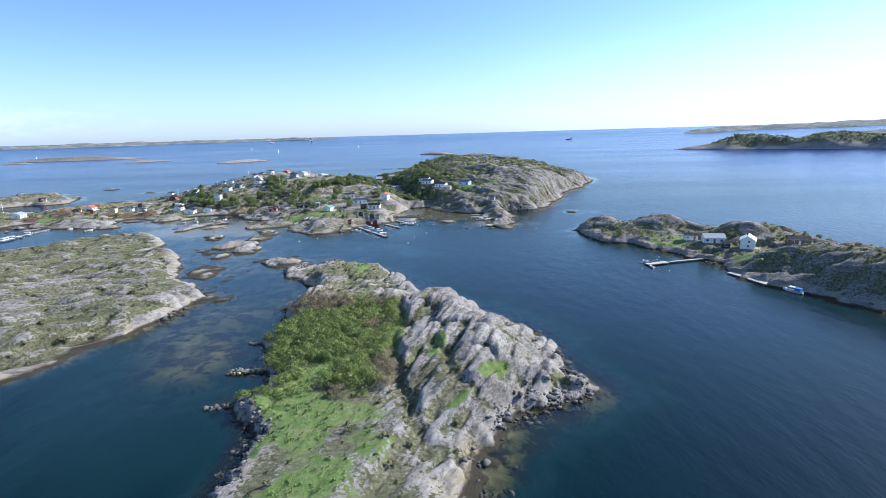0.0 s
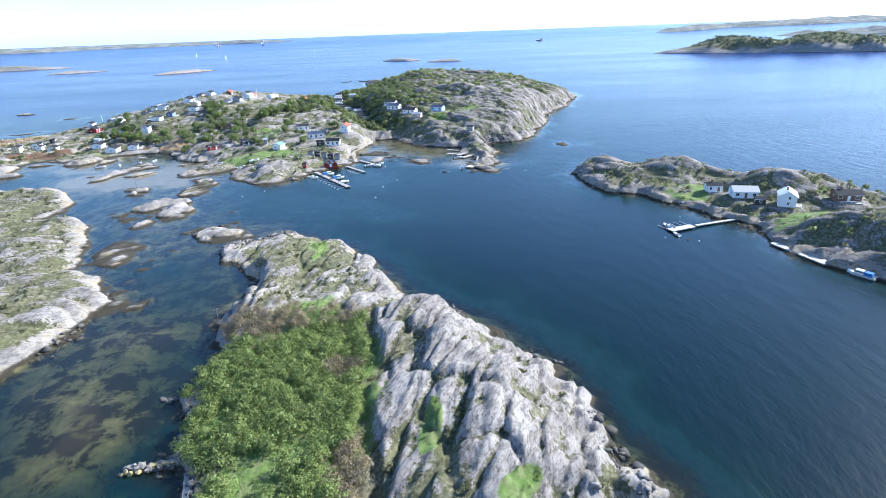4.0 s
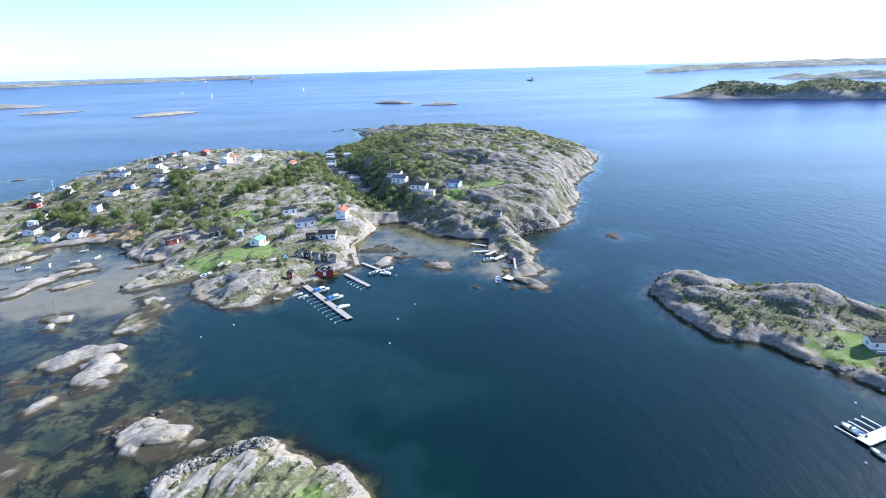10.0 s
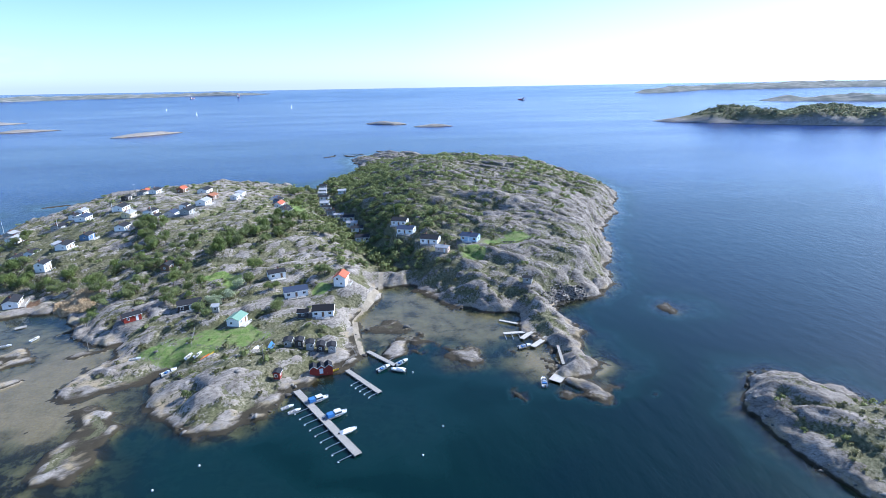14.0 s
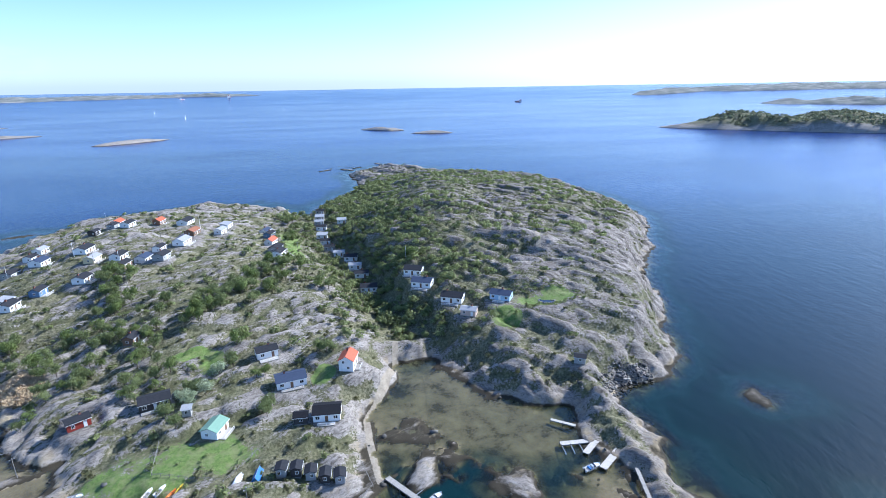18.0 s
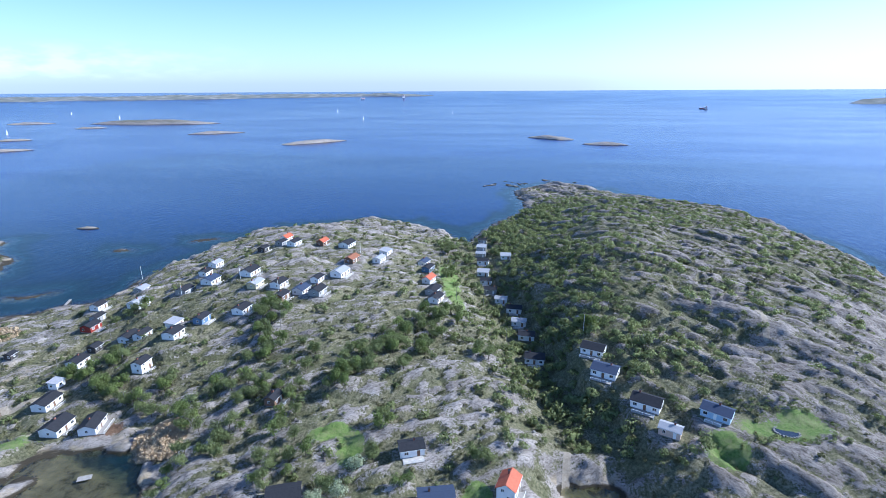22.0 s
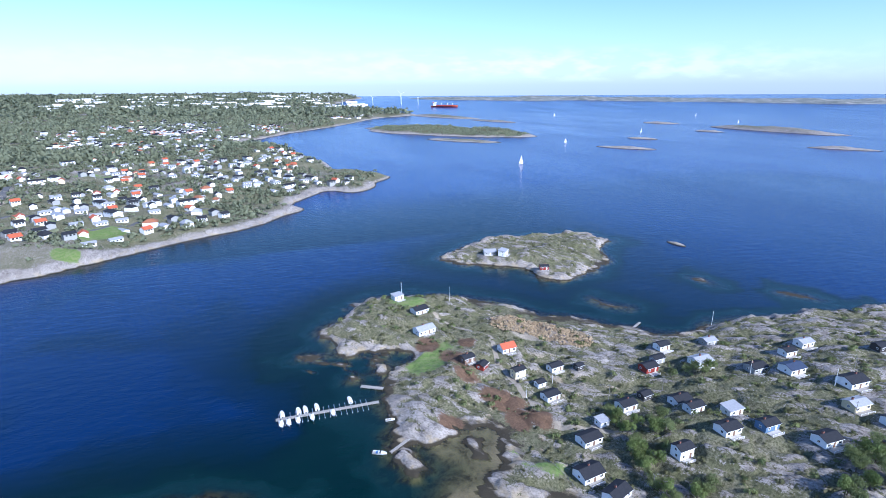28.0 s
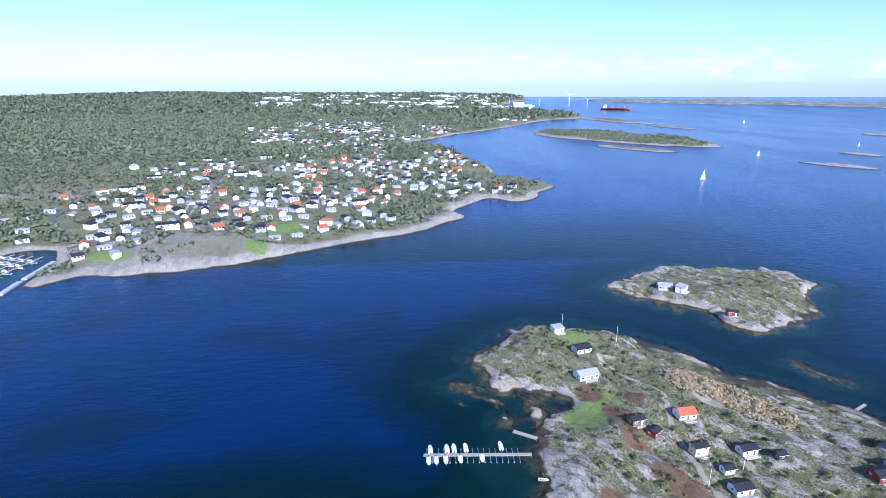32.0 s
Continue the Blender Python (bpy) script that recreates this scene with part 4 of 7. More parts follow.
M_TEAK = plain("pale_decking", (0.52, 0.48, 0.42), 0.75, vary=0.3)
M_CONCRETE = plain("concrete", (0.42, 0.41, 0.39), 0.9, vary=0.3)


def glass():
    m, n, l, p = material("window_glass")
    p.inputs["Base Color"].default_value = (0.02, 0.025, 0.03, 1)
    p.inputs["Roughness"].default_value = 0.05
    p.inputs["Specular IOR Level"].default_value = 0.8
    return m


M_GLASS = glass()


class Shape:
    """Collects faces for one mesh."""

    def __init__(self):
        self.v, self.f = [], []

    def add(self, verts, faces):
        k = len(self.v)
        self.v += [tuple(map(float, p)) for p in verts]
        self.f += [tuple(k + i for i in q) for q in faces]
        return self

    def box(self, x, y, z, sx, sy, sz, turn=0.0, taper=1.0):
        """A block on (x, y) from z up, sx by sy by sz, narrowed to taper at its top."""
        c, s = math.cos(radians(turn)), math.sin(radians(turn))
        pts = []
        for k, h in ((1.0, 0.0), (taper, sz)):
            for ax, ay in ((-1, -1), (1, -1), (1, 1), (-1, 1)):
                px, py = ax * sx / 2 * k, ay * sy / 2 * k
                pts.append((x + px * c - py * s, y + px * s + py * c, z + h))
        return self.add(pts, [(3, 2, 1, 0), (4, 5, 6, 7), (0, 1, 5, 4), (1, 2, 6, 5), (2, 3, 7, 6), (3, 0, 4, 7)])

    def rod(self, a, b, ra, rb=None, sides=6):
        """A round bar from a to b that tapers from ra to rb."""
        a, b, rb = Vector(a), Vector(b), ra if rb is None else rb
        q = (b - a).to_track_quat("Z", "Y")
        pts = []
        for p, r in ((a, ra), (b, rb)):
            pts += [p + q @ Vector((r * math.cos(2 * math.pi * k / sides), r * math.sin(2 * math.pi * k / sides), 0)) for k in range(sides)]
        faces = [(k, (k + 1) % sides, sides + (k + 1) % sides, sides + k) for k in range(sides)]
        return self.add(pts, faces + [tuple(range(sides))[::-1], tuple(range(sides, 2 * sides))])

    def mesh(self, name, mat, smooth=False):
        me = bpy.data.meshes.new(name)
        me.from_pydata(self.v, [], self.f)
        me.materials.append(mat)
        if smooth:
            me.polygons.foreach_set("use_smooth", np.ones(len(self.f), bool))
        me.update()
        return me


def part(name, shape, mat, parent, label="", smooth=False):
    me = shape if isinstance(shape, bpy.types.Mesh) else shape.mesh(name, mat, smooth)
    ob = new(name, me)
    ob.parent = parent
    return tagged(ob, label) if label else ob


def thing(name, x, y, z, turn, label, category, group=""):
    ob = new(name)
    ob.empty_display_size = 0.5
    ob.matrix_world = pose(x, y, z, 0, 0, turn)
    return tagged(ob, label, category, group)


def soft_normals(me, normals):
    """Foliage shades as the rounded mass that it is part of."""
    layer = me.attributes.new("custom_normal", "FLOAT_VECTOR", "POINT")
    layer.data.foreach_set("vector", np.asarray(normals, np.float32).ravel())


def bulk(name, verts, faces, mat, label, category, smooth=False, tint=None, normals=None):
    """Many small things that nobody could count, as one mesh of triangles."""
    me = bpy.data.meshes.new(name)
    me.vertices.add(len(verts))
    me.vertices.foreach_set("co", np.asarray(verts, np.float32).ravel())
    me.loops.add(faces.size)
    me.loops.foreach_set("vertex_index", faces.astype(np.int32).ravel())
    me.polygons.add(len(faces))
    me.polygons.foreach_set("loop_start", np.arange(0, faces.size, faces.shape[1], dtype=np.int32))
    if smooth:
        me.polygons.foreach_set("use_smooth", np.ones(len(faces), bool))
    if tint is not None:
        layer = me.attributes.new("tint", "FLOAT", "POINT")
        layer.data.foreach_set("value", np.asarray(tint, np.float32))
    me.update()
    if normals is not None:
        soft_normals(me, normals)
    me.materials.append(mat)
    return tagged(new(name, me), label, category, kind="stuff")

# ---- houses ----
WALL_WORDS = {"white": "white-painted", "red": "red-painted", "grey": "weathered grey", "blue": "blue-painted", "yellow": "pale yellow", "brown": "brown-stained", "dark": "black-tarred", "pink": "pinkish timber", "sky": "pale blue"}
ROOF_WORDS = {"dark": "dark felt", "grey": "grey sheet-metal", "blue": "slate-blue", "red": "orange tile", "rust": "rusty brown", "green": "green sheet-metal", "black": "black felt", "white": "white sheet-metal"}
PANES = {}


def window_part(parent, x, y, z, w, h, turn):
    """A framed window that stands 5 cm proud of the wall, with its pane."""
    key = (round(w, 1), round(h, 1))
    if key not in PANES:
        f = Shape()
        f.box(0, 0, -h / 2, w, 0.08, 0.10).box(0, 0, h / 2 - 0.10, w, 0.08, 0.10)
        f.box(-w / 2 + 0.05, 0, -h / 2 + 0.1, 0.10, 0.08, h - 0.2).box(w / 2 - 0.05, 0, -h / 2 + 0.1, 0.10, 0.08, h - 0.2).box(0, 0, -h / 2 + 0.1, 0.06, 0.06, h - 0.2)
        PANES[key] = (f.mesh("window", M_TRIM), Shape().box(0, 0, -h / 2 + 0.08, w - 0.16, 0.03, h - 0.16).mesh("pane", M_GLASS))
    frame_me, pane_me = PANES[key]
    ob = part("window", frame_me, None, parent)
    ob.matrix_local = pose(x, y, z, 0, 0, turn)
    part("pane", pane_me, None, ob)


def house(x, y, turn, length, walls, roof, storeys):
    rnd = random.Random(int(x * 31 + y * 17))
    small = length < 5.5
    depth = length * rnd.uniform(0.62, 0.78) if not small else length * 0.8
    tall = (2.5 if small else 2.7) + (1.5 if storeys > 1 else 0)
    flat = roof == "grey" and rnd.random() < 0.5
    pitch = 0.12 if flat else (0.62 if roof in ("red", "white") else rnd.uniform(0.34, 0.46))
    base = ground(x, y)
    kind = "shed" if small else "cottage"
    size_word = "two-storey " if storeys > 1 else ("little " if small else "")
    label = f"{size_word}{WALL_WORDS[walls]} wooden {kind} with {ROOF_WORDS[roof]} roof on the rock"
    top = thing(kind, x, y, base, turn, label, kind if small else "house", "sheds" if small else "summer cottages")
    part("foundation", Shape().box(0, 0, -1.6, length - 0.15, depth - 0.15, 1.95), M_STONE, top)
    z0, hl, hd, rise = 0.35, length / 2, depth / 2, depth / 2 * pitch
    body = Shape()
    if flat:
        body.add([(-hl, -hd, z0), (hl, -hd, z0), (hl, hd, z0), (-hl, hd, z0), (-hl, -hd, z0 + tall), (hl, -hd, z0 + tall), (hl, hd, z0 + tall + 2 * rise), (-hl, hd, z0 + tall + 2 * rise)],
                 [(3, 2, 1, 0), (4, 5, 6, 7), (0, 1, 5, 4), (1, 2, 6, 5), (2, 3, 7, 6), (3, 0, 4, 7)])
    else:
        body.add([(-hl, -hd, z0), (hl, -hd, z0), (hl, hd, z0), (-hl, hd, z0), (-hl, -hd, z0 + tall), (hl, -hd, z0 + tall), (hl, hd, z0 + tall), (-hl, hd, z0 + tall), (-hl, 0, z0 + tall + rise), (hl, 0, z0 + tall + rise)],
                 [(3, 2, 1, 0), (0, 1, 5, 4), (2, 3, 7, 6), (1, 2, 6, 9, 5), (3, 0, 4, 8, 7), (4, 5, 9, 8), (6, 7, 8, 9)])
    part("wall", body, WALLS[walls], top)
    over, thick = 0.45, 0.16
    sides = ((-1, 1),) if flat else ((-1, 0), (1, 0))
    for a, b in sides:
        ya, yb = a * (hd + over), (b * (hd + over) if flat else 0.0)
        drop = over * pitch
        za = z0 + tall - drop + 0.01
        zb = z0 + tall + (2 * rise + drop if flat else rise) + 0.01
        hx = hl + 0.35
        s = Shape().add([(-hx, ya, za), (hx, ya, za), (hx, yb, zb), (-hx, yb, zb), (-hx, ya, za + thick), (hx, ya, za + thick), (hx, yb, zb + thick), (-hx, yb, zb + thick)],
                        [(3, 2, 1, 0), (4, 5, 6, 7), (0, 1, 5, 4), (1, 2, 6, 5), (2, 3, 7, 6), (3, 0, 4, 7)])
        slope = part("roof", s, ROOFS[roof], top)
        part("gutter", Shape().rod((-hx, ya, za + 0.02), (hx, ya, za + 0.02), 0.07, sides=5), M_TRIM, slope)
    for level in range(storeys):
        zc = z0 + 1.45 + 2.15 * level
        n = max(1, int(length / 2.6))
        for k in range(n):
            xc = -hl + (k + 0.5) * length / n
            if level == 0 and k == n // 2 and not small:
                d = part("door", Shape().box(xc, -hd - 0.02, z0 + 0.05, 0.95, 0.10, 2.05), M_TRIM if walls != "white" else WALLS["brown"], top)
                part("handle", Shape().box(xc + 0.36, -hd - 0.11, z0 + 1.0, 0.12, 0.06, 0.04), M_STEEL, d)
            else:
                window_part(top, xc, -hd - 0.02, zc, 1.4 if length > 7 else 1.0, 1.2, 0)
        for sx in (-1, 1):
            window_part(top, sx * (hl + 0.02), rnd.uniform(-0.2, 0.2) * depth, zc, 1.0, 1.1, 90)
        if not small:
            window_part(top, rnd.uniform(-0.25, 0.25) * length, hd + 0.02, zc, 1.2, 1.1, 180)
    if not small and not flat and rnd.random() < 0.7:
        cx = rnd.uniform(-0.3, 0.3) * length
        ch = part("chimney", Shape().box(cx, 0.4, z0 + tall + rise - 0.4, 0.6, 0.6, 1.35), M_BRICK, top)
        part("cap", Shape().box(cx, 0.4, z0 + tall + rise + 0.95, 0.74, 0.74, 0.08), M_BLACK, ch)
    if not small and rnd.random() < 0.75:
        dw, dd = length * rnd.uniform(0.55, 0.95), rnd.uniform(1.8, 3.0)
        deck = part("deck", Shape().box(0, -hd - dd / 2 - 0.06, 0.12, dw, dd, 0.16), M_PLANK if rnd.random() < 0.6 else M_TEAK, top)
        for px in (-dw / 2 + 0.1, 0.0, dw / 2 - 0.1):
            part("post", Shape().box(px, -hd - dd + 0.1, -1.4, 0.12, 0.12, 2.5), M_TRIM, deck)
        part("rail", Shape().box(0, -hd - dd + 0.1, 1.0, dw, 0.09, 0.10), M_TRIM, deck)
    return top


for row in HOUSES:
    house(*row)


def boathouse(x, y, turn):
    """A row of three gabled red sheds over the quay."""
    z = max(0.8, ground(x, y))
    top = thing("boathouse", x, y, z, turn, "red-painted boathouse of three white-trimmed gables beside the quay", "boathouse")
    for k in (-1, 0, 1):
        b = Shape().add([(k * 2.6 - 1.3, -1.6, -1), (k * 2.6 + 1.3, -1.6, -1), (k * 2.6 + 1.3, 1.6, -1), (k * 2.6 - 1.3, 1.6, -1), (k * 2.6 - 1.3, -1.6, 2.2), (k * 2.6 + 1.3, -1.6, 2.2), (k * 2.6 + 1.3, 1.6, 2.2),
                         (k * 2.6 - 1.3, 1.6, 2.2), (k * 2.6, -1.6, 3.2), (k * 2.6, 1.6, 3.2)], [(0, 1, 5, 8, 4), (2, 3, 7, 9, 6), (1, 2, 6, 5), (3, 0, 4, 7), (4, 8, 9, 7), (8, 5, 6, 9)])
        part("wall", b, WALLS["red"], top)
        for s in (-1, 1):
            r = Shape().add([(k * 2.6 + s * 1.42, -1.8, 2.12), (k * 2.6, -1.8, 3.24), (k * 2.6, 1.8, 3.24), (k * 2.6 + s * 1.42, 1.8, 2.12), (k * 2.6 + s * 1.42, -1.8, 2.24), (k * 2.6, -1.8, 3.36), (k * 2.6, 1.8, 3.36), (k * 2.6 + s * 1.42, 1.8, 2.24)],
                            [(0, 1, 2, 3), (7, 6, 5, 4), (0, 4, 5, 1), (2, 6, 7, 3), (0, 3, 7, 4)])
            part("roof", r, ROOFS["dark"], top)
            part("bargeboard", Shape().add([(k * 2.6 + s * 1.45, -1.84, 2.05), (k * 2.6, -1.84, 3.2), (k * 2.6, -1.84, 3.4), (k * 2.6 + s * 1.45, -1.84, 2.25), (k * 2.6 + s * 1.45, -1.79, 2.05), (k * 2.6, -1.79, 3.2), (k * 2.6, -1.79, 3.4), (k * 2.6 + s * 1.45, -1.79, 2.25)],
                 [(0, 1, 2, 3), (7, 6, 5, 4), (0, 4, 5, 1), (3, 2, 6, 7)]), M_TRIM, top)
        part("door", Shape().box(k * 2.6, -1.64, 0.1, 1.3, 0.08, 1.9), M_TRIM if k == 0 else WALLS["red"], top)


boathouse(-49, 366, 10)


def pole(x, y, tall, white=False):
    z = ground(x, y)
    name = "flagpole" if white else "utility_pole"
    top = thing(name, x, y, z, (x * 7 + y) % 90, "white-painted flagpole with a gilt knob beside a cottage" if white else "grey wooden utility pole with a short crossarm", "flagpole" if white else "utility pole", "flagpoles" if white else "utility poles")
    part("shaft", Shape().rod((0, 0, -0.8), (0, 0, tall), 0.13, 0.08, 7), M_TRIM if white else M_GREYWOOD, top)
    if white:
        part("knob", Shape().rod((0, 0, tall), (0, 0, tall + 0.22), 0.12, 0.05, 7), M_YELLOW, top)
    else:
        arm = part("crossarm", Shape().box(0, 0.12, tall - 0.7, 1.5, 0.1, 0.12), M_GREYWOOD, top)
        for px in (-0.6, 0.6):
            part("insulator", Shape().rod((px, 0.12, tall - 0.58), (px, 0.12, tall - 0.38), 0.05, sides=5), M_TRIM, arm)


for px, py, tall, white in [(-66, 572, 8, 0), (-51, 526, 8, 0), (-18, 517, 8, 1), (-79, 559, 8, 0), (-398, 430, 10, 1), (-376, 456, 10, 1), (-290, 590, 9, 1), (-167, 536, 8, 1), (-161, 578, 8, 0), (-229, 660, 9, 0), (-202, 572, 8, 0),
                            (-143, 568, 8, 0), (-100, 630, 8, 0), (-85, 536, 8, 0), (-262, 447, 8, 1), (-193, 457, 7, 0), (-181, 539, 8, 0), (-150, 616, 8, 1)]:
    pole(px, py, tall, white)
for px, py, tall, white in [(-129, 632, 8, 0), (-151, 505, 8, 0), (-197, 552, 8, 1), (-240, 505, 8, 0), (-246, 480, 8, 0), (-270, 466, 8, 1), (-212, 480, 7, 0), (-225, 540, 8, 1), (-146, 336, 7, 0), (-68, 366, 8, 0), (-140, 395, 7, 0), (-196, 590, 8, 0)]:
    pole(px, py, tall, white)

# ---- jetties and boats ----
def jetty(ax, ay, bx, by, width, label, fingers=0, reach=4.0, both=False, first=0.2, side=1, pale=False, high=0.55):
    """A plank jetty from the shore a to its head b, with mooring booms along it."""
    length = math.hypot(bx - ax, by - ay)
    turn = math.degrees(math.atan2(by - ay, bx - ax))
    top = thing("jetty", ax, ay, 0, turn, label, "jetty", "jetties")
    mat = M_TEAK if pale else M_PLANK
    bays = max(2, int(length / 3))
    for k in range(bays):
        part("deck", Shape().box((k + 0.5) * length / bays, 0, high, length / bays - 0.05, width, 0.14), mat, top)
    for s in (-1, 1):
        part("beam", Shape().box(length / 2, s * (width / 2 - 0.1), high - 0.3, length, 0.14, 0.29), M_GREYWOOD, top)
    for k in range(bays + 1):
        for s in (-1, 1):
            part("pile", Shape().rod((k * length / bays * 0.98 + 0.1, s * (width / 2 - 0.02), -2.5), (k * length / bays * 0.98 + 0.1, s * (width / 2 - 0.02), high + 0.35), 0.10, sides=6), M_GREYWOOD, top)
    for k in range(fingers):
        u = length * (first + (0.97 - first) * k / max(1, fingers - 1))
        for s in ((-1, 1) if both else (side,)):
            boom = part("boom", Shape().box(u, s * (width / 2 + reach / 2), high - 0.22, 0.22, reach, 0.12), M_STEEL, top)
            part("float", Shape().rod((u, s * (width / 2 + reach - 0.5), 0.1), (u, s * (width / 2 + reach), 0.1), 0.2, sides=6), M_HULL, boom)


jetty(-56, 355, -34.5, 320, 2.3, "weathered plank jetty with a row of steel mooring booms", 9, 4.6, first=0.28, side=-1)
jetty(-40, 366, -28.5, 350, 1.8, "short grey plank jetty with mooring booms", 5, 3.4, first=0.45, side=-1)
jetty(-33, 379, -23, 367, 1.7, "grey plank jetty with small boats moored along it", 2, 3.2, first=0.7, side=1)
jetty(125, 243, 104.2, 238.2, 1.4, "pale planked footbridge jetty from the rocky shore", 0, pale=True)
jetty(103, 238, 92.5, 235, 3.2, "pale T-shaped jetty head with blue-grey booms", 5, 5.2, first=0.05, side=-1, pale=True)
jetty(-286, 384, -289, 339, 1.6, "long floating jetty with white-floated mooring booms on both sides", 17, 3.6, True, 0.12)
jetty(-296, 389, -302, 379.5, 2.0, "short grey fishing jetty on piles", 0)
jetty(-259, 395, -250, 379, 1.2, "narrow plank footbridge to a bare islet", 0)
jetty(29, 394, 22, 398.5, 1.2, "pale plank slab landing at the head of the cove", 0, pale=True)
jetty(30, 386, 21, 386, 1.8, "pale plank landing stage with three mooring booms", 3, 3.6, first=0.35, side=1, pale=True)
jetty(36, 389, 27, 380.5, 2.0, "pale plank landing below the smooth rock spit", 0, pale=True)
jetty(38, 381, 29.5, 373.5, 2.2, "pale boat landing on the rock spit", 0, pale=True)
jetty(38.5, 371, 36, 357, 1.1, "narrow grey footbridge between two rocks of the spit", 0, high=1.6)
jetty(34.5, 353.5, 30, 348.5, 4.2, "square plank bathing deck on the rock spit", 0, pale=True)
jetty(122, 218, 127, 199, 5.0, "broad pale wooden boat deck along the shore", 0, pale=True)
jetty(-305, 545, -309, 553, 1.3, "little plank landing on the open shore", 0)
jetty(-268, 650, -284, 640, 1.2, "stone and plank landing on the outer shore", 0)
jetty(-46, 131, -42, 117, 1.2, "old concrete landing edge beside the meadow", 0)


def hull_mesh(length, beam, high):
    """A boat's shell, lofted along its keel from stern to stem."""
    s, n, ring = Shape(), 10, 9
    pts = []
    for i in range(n + 1):
        u = i / n
        w = beam / 2 * (1.0 if u < 0.45 else max(0.03, 1 - ((u - 0.45) / 0.55) ** 2.2))
        sheer = high * (0.85 + 0.35 * u * u)
        keel = -0.22 + 0.30 * max(0, u - 0.6) ** 2 * 6
        for k in range(ring):
            a = math.pi * k / (ring - 1)
            pts.append((u * length - length / 2, w * math.cos(a) * (1.0 if k in (0, ring - 1) else 0.94), keel + (sheer - keel) * (1 - math.sin(a) ** 1.4)))
    faces = [(i * ring + k, i * ring + k + 1, (i + 1) * ring + k + 1, (i + 1) * ring + k) for i in range(n) for k in range(ring - 1)]
    faces.append(tuple(range(ring)))
    s.add(pts, faces)
    return s


def boat(kind, length, beam, label):
    """One boat at the origin; the rest of its kind are copies."""
    top = thing(kind, 0, 0, 0, 0, label, "boat", "moored boats")
    high = 0.35 + 0.09 * length
    part("hull", hull_mesh(length, beam, high), M_HULL, top, smooth=True)
    part("deck", Shape().box(length * 0.24, 0, high * 0.88, length * 0.36, beam * 0.62, 0.10, taper=0.8), M_HULL, top)
    part("floor", Shape().box(-length * 0.16, 0, high * 0.35, length * 0.62, beam * 0.80, 0.05), M_TEAK, top)
    for s in (-1, 1):
        part("gunwale", Shape().box(-length * 0.14, s * beam * 0.47, high * 0.84, length * 0.66, 0.10, 0.09), M_GREYWOOD, top)
    if kind == "rowing_boat":
        for u in (-0.25, 0.0, 0.2):
            part("thwart", Shape().box(u * length, 0, high * 0.66, 0.25, beam * 0.86, 0.05), M_PLANK, top)
    else:
        motor = part("outboard", Shape().box(-length / 2 - 0.18, 0, -0.3, 0.3, 0.24, 0.9).box(-length / 2 - 0.2, 0, 0.55, 0.5, 0.36, 0.5, taper=0.8), M_BLACK, top)
        part("bracket", Shape().box(-length / 2 + 0.02, 0, 0.3, 0.16, 0.4, 0.3), M_STEEL, motor)
    if kind == "motorboat":
        part("windscreen", Shape().box(length * 0.06, 0, high * 0.95, 0.5, beam * 0.72, 0.5, taper=0.75), M_GLASS, top)
        part("console", Shape().box(-length * 0.02, 0, high * 0.4, 0.6, beam * 0.5, 0.8), M_HULL, top)
        part("seat", Shape().box(-length * 0.2, 0, high * 0.4, 0.5, beam * 0.7, 0.4), M_BLUECLOTH, top)
    if kind == "cabin_boat":
        cab = part("cabin", Shape().box(length * 0.08, 0, high * 0.9, length * 0.34, beam * 0.72, 1.1, taper=0.82), M_HULL, top)
        part("side_window", Shape().box(length * 0.08, 0, high * 0.9 + 0.45, length * 0.33, beam * 0.735, 0.36, taper=0.93), M_GLASS, cab)
        part("canopy", Shape().box(-length * 0.24, 0, high * 0.9, length * 0.30, beam * 0.78, 0.95, taper=0.85), M_BLUECLOTH, top, "blue canvas canopy")
    if kind == "covered_boat":
        part("cover", Shape().box(-length * 0.14, 0, high * 0.86, length * 0.66, beam * 0.94, 0.55, taper=0.45), M_SAIL, top, "white tarpaulin cover")
    return top


BOATS = {
    "motorboat": boat("motorboat", 5.8, 2.2, "white open motorboat with windscreen moored at a jetty"),
    "cabin_boat": boat("cabin_boat", 7.4, 2.7, "white cabin boat with a blue canopy moored at a jetty"),
    "covered_boat": boat("covered_boat", 5.4, 2.2, "small white boat under a pale tarpaulin at a jetty"),
    "rowing_boat": boat("rowing_boat", 4.0, 1.5, "small white rowing boat lying by the shore")}
BERTHS = [("cabin_boat", -48.5, 348.5, 28), ("cabin_boat", -42, 339.5, 28), ("covered_boat", -37.8, 331, 28), ("rowing_boat", -57.5, 346, 32), ("rowing_boat", -55, 343.5, 32),
          ("motorboat", -27, 366, 40), ("covered_boat", -22, 364, 160), ("motorboat", -20.5, 369, 40), ("rowing_boat", 93.2, 231, 100), ("motorboat", 94, 239.5, 105),
          ("cabin_boat", 130, 190, 120), ("motorboat", 26.8, 374.6, 20), ("motorboat", 26.5, 349, 80), ("rowing_boat", -271, 385, 80), ("motorboat", -251.5, 375, 60), ("rowing_boat", -118, 369, 60)]
BERTHS += [("covered_boat", -292.4 - 0.06 * k, yy, 180) for k, yy in enumerate((342, 349, 352, 357, 372))] + [("covered_boat", -285.2, yy, 0) for yy in (341, 344, 348, 354, 363)]
BERTHS += [("rowing_boat", -176, 405, 20), ("rowing_boat", -168, 410, 70), ("motorboat", -196, 398, 30), ("rowing_boat", -186, 402, 120), ("rowing_boat", -150, 408, 10)]
used_boats = set()
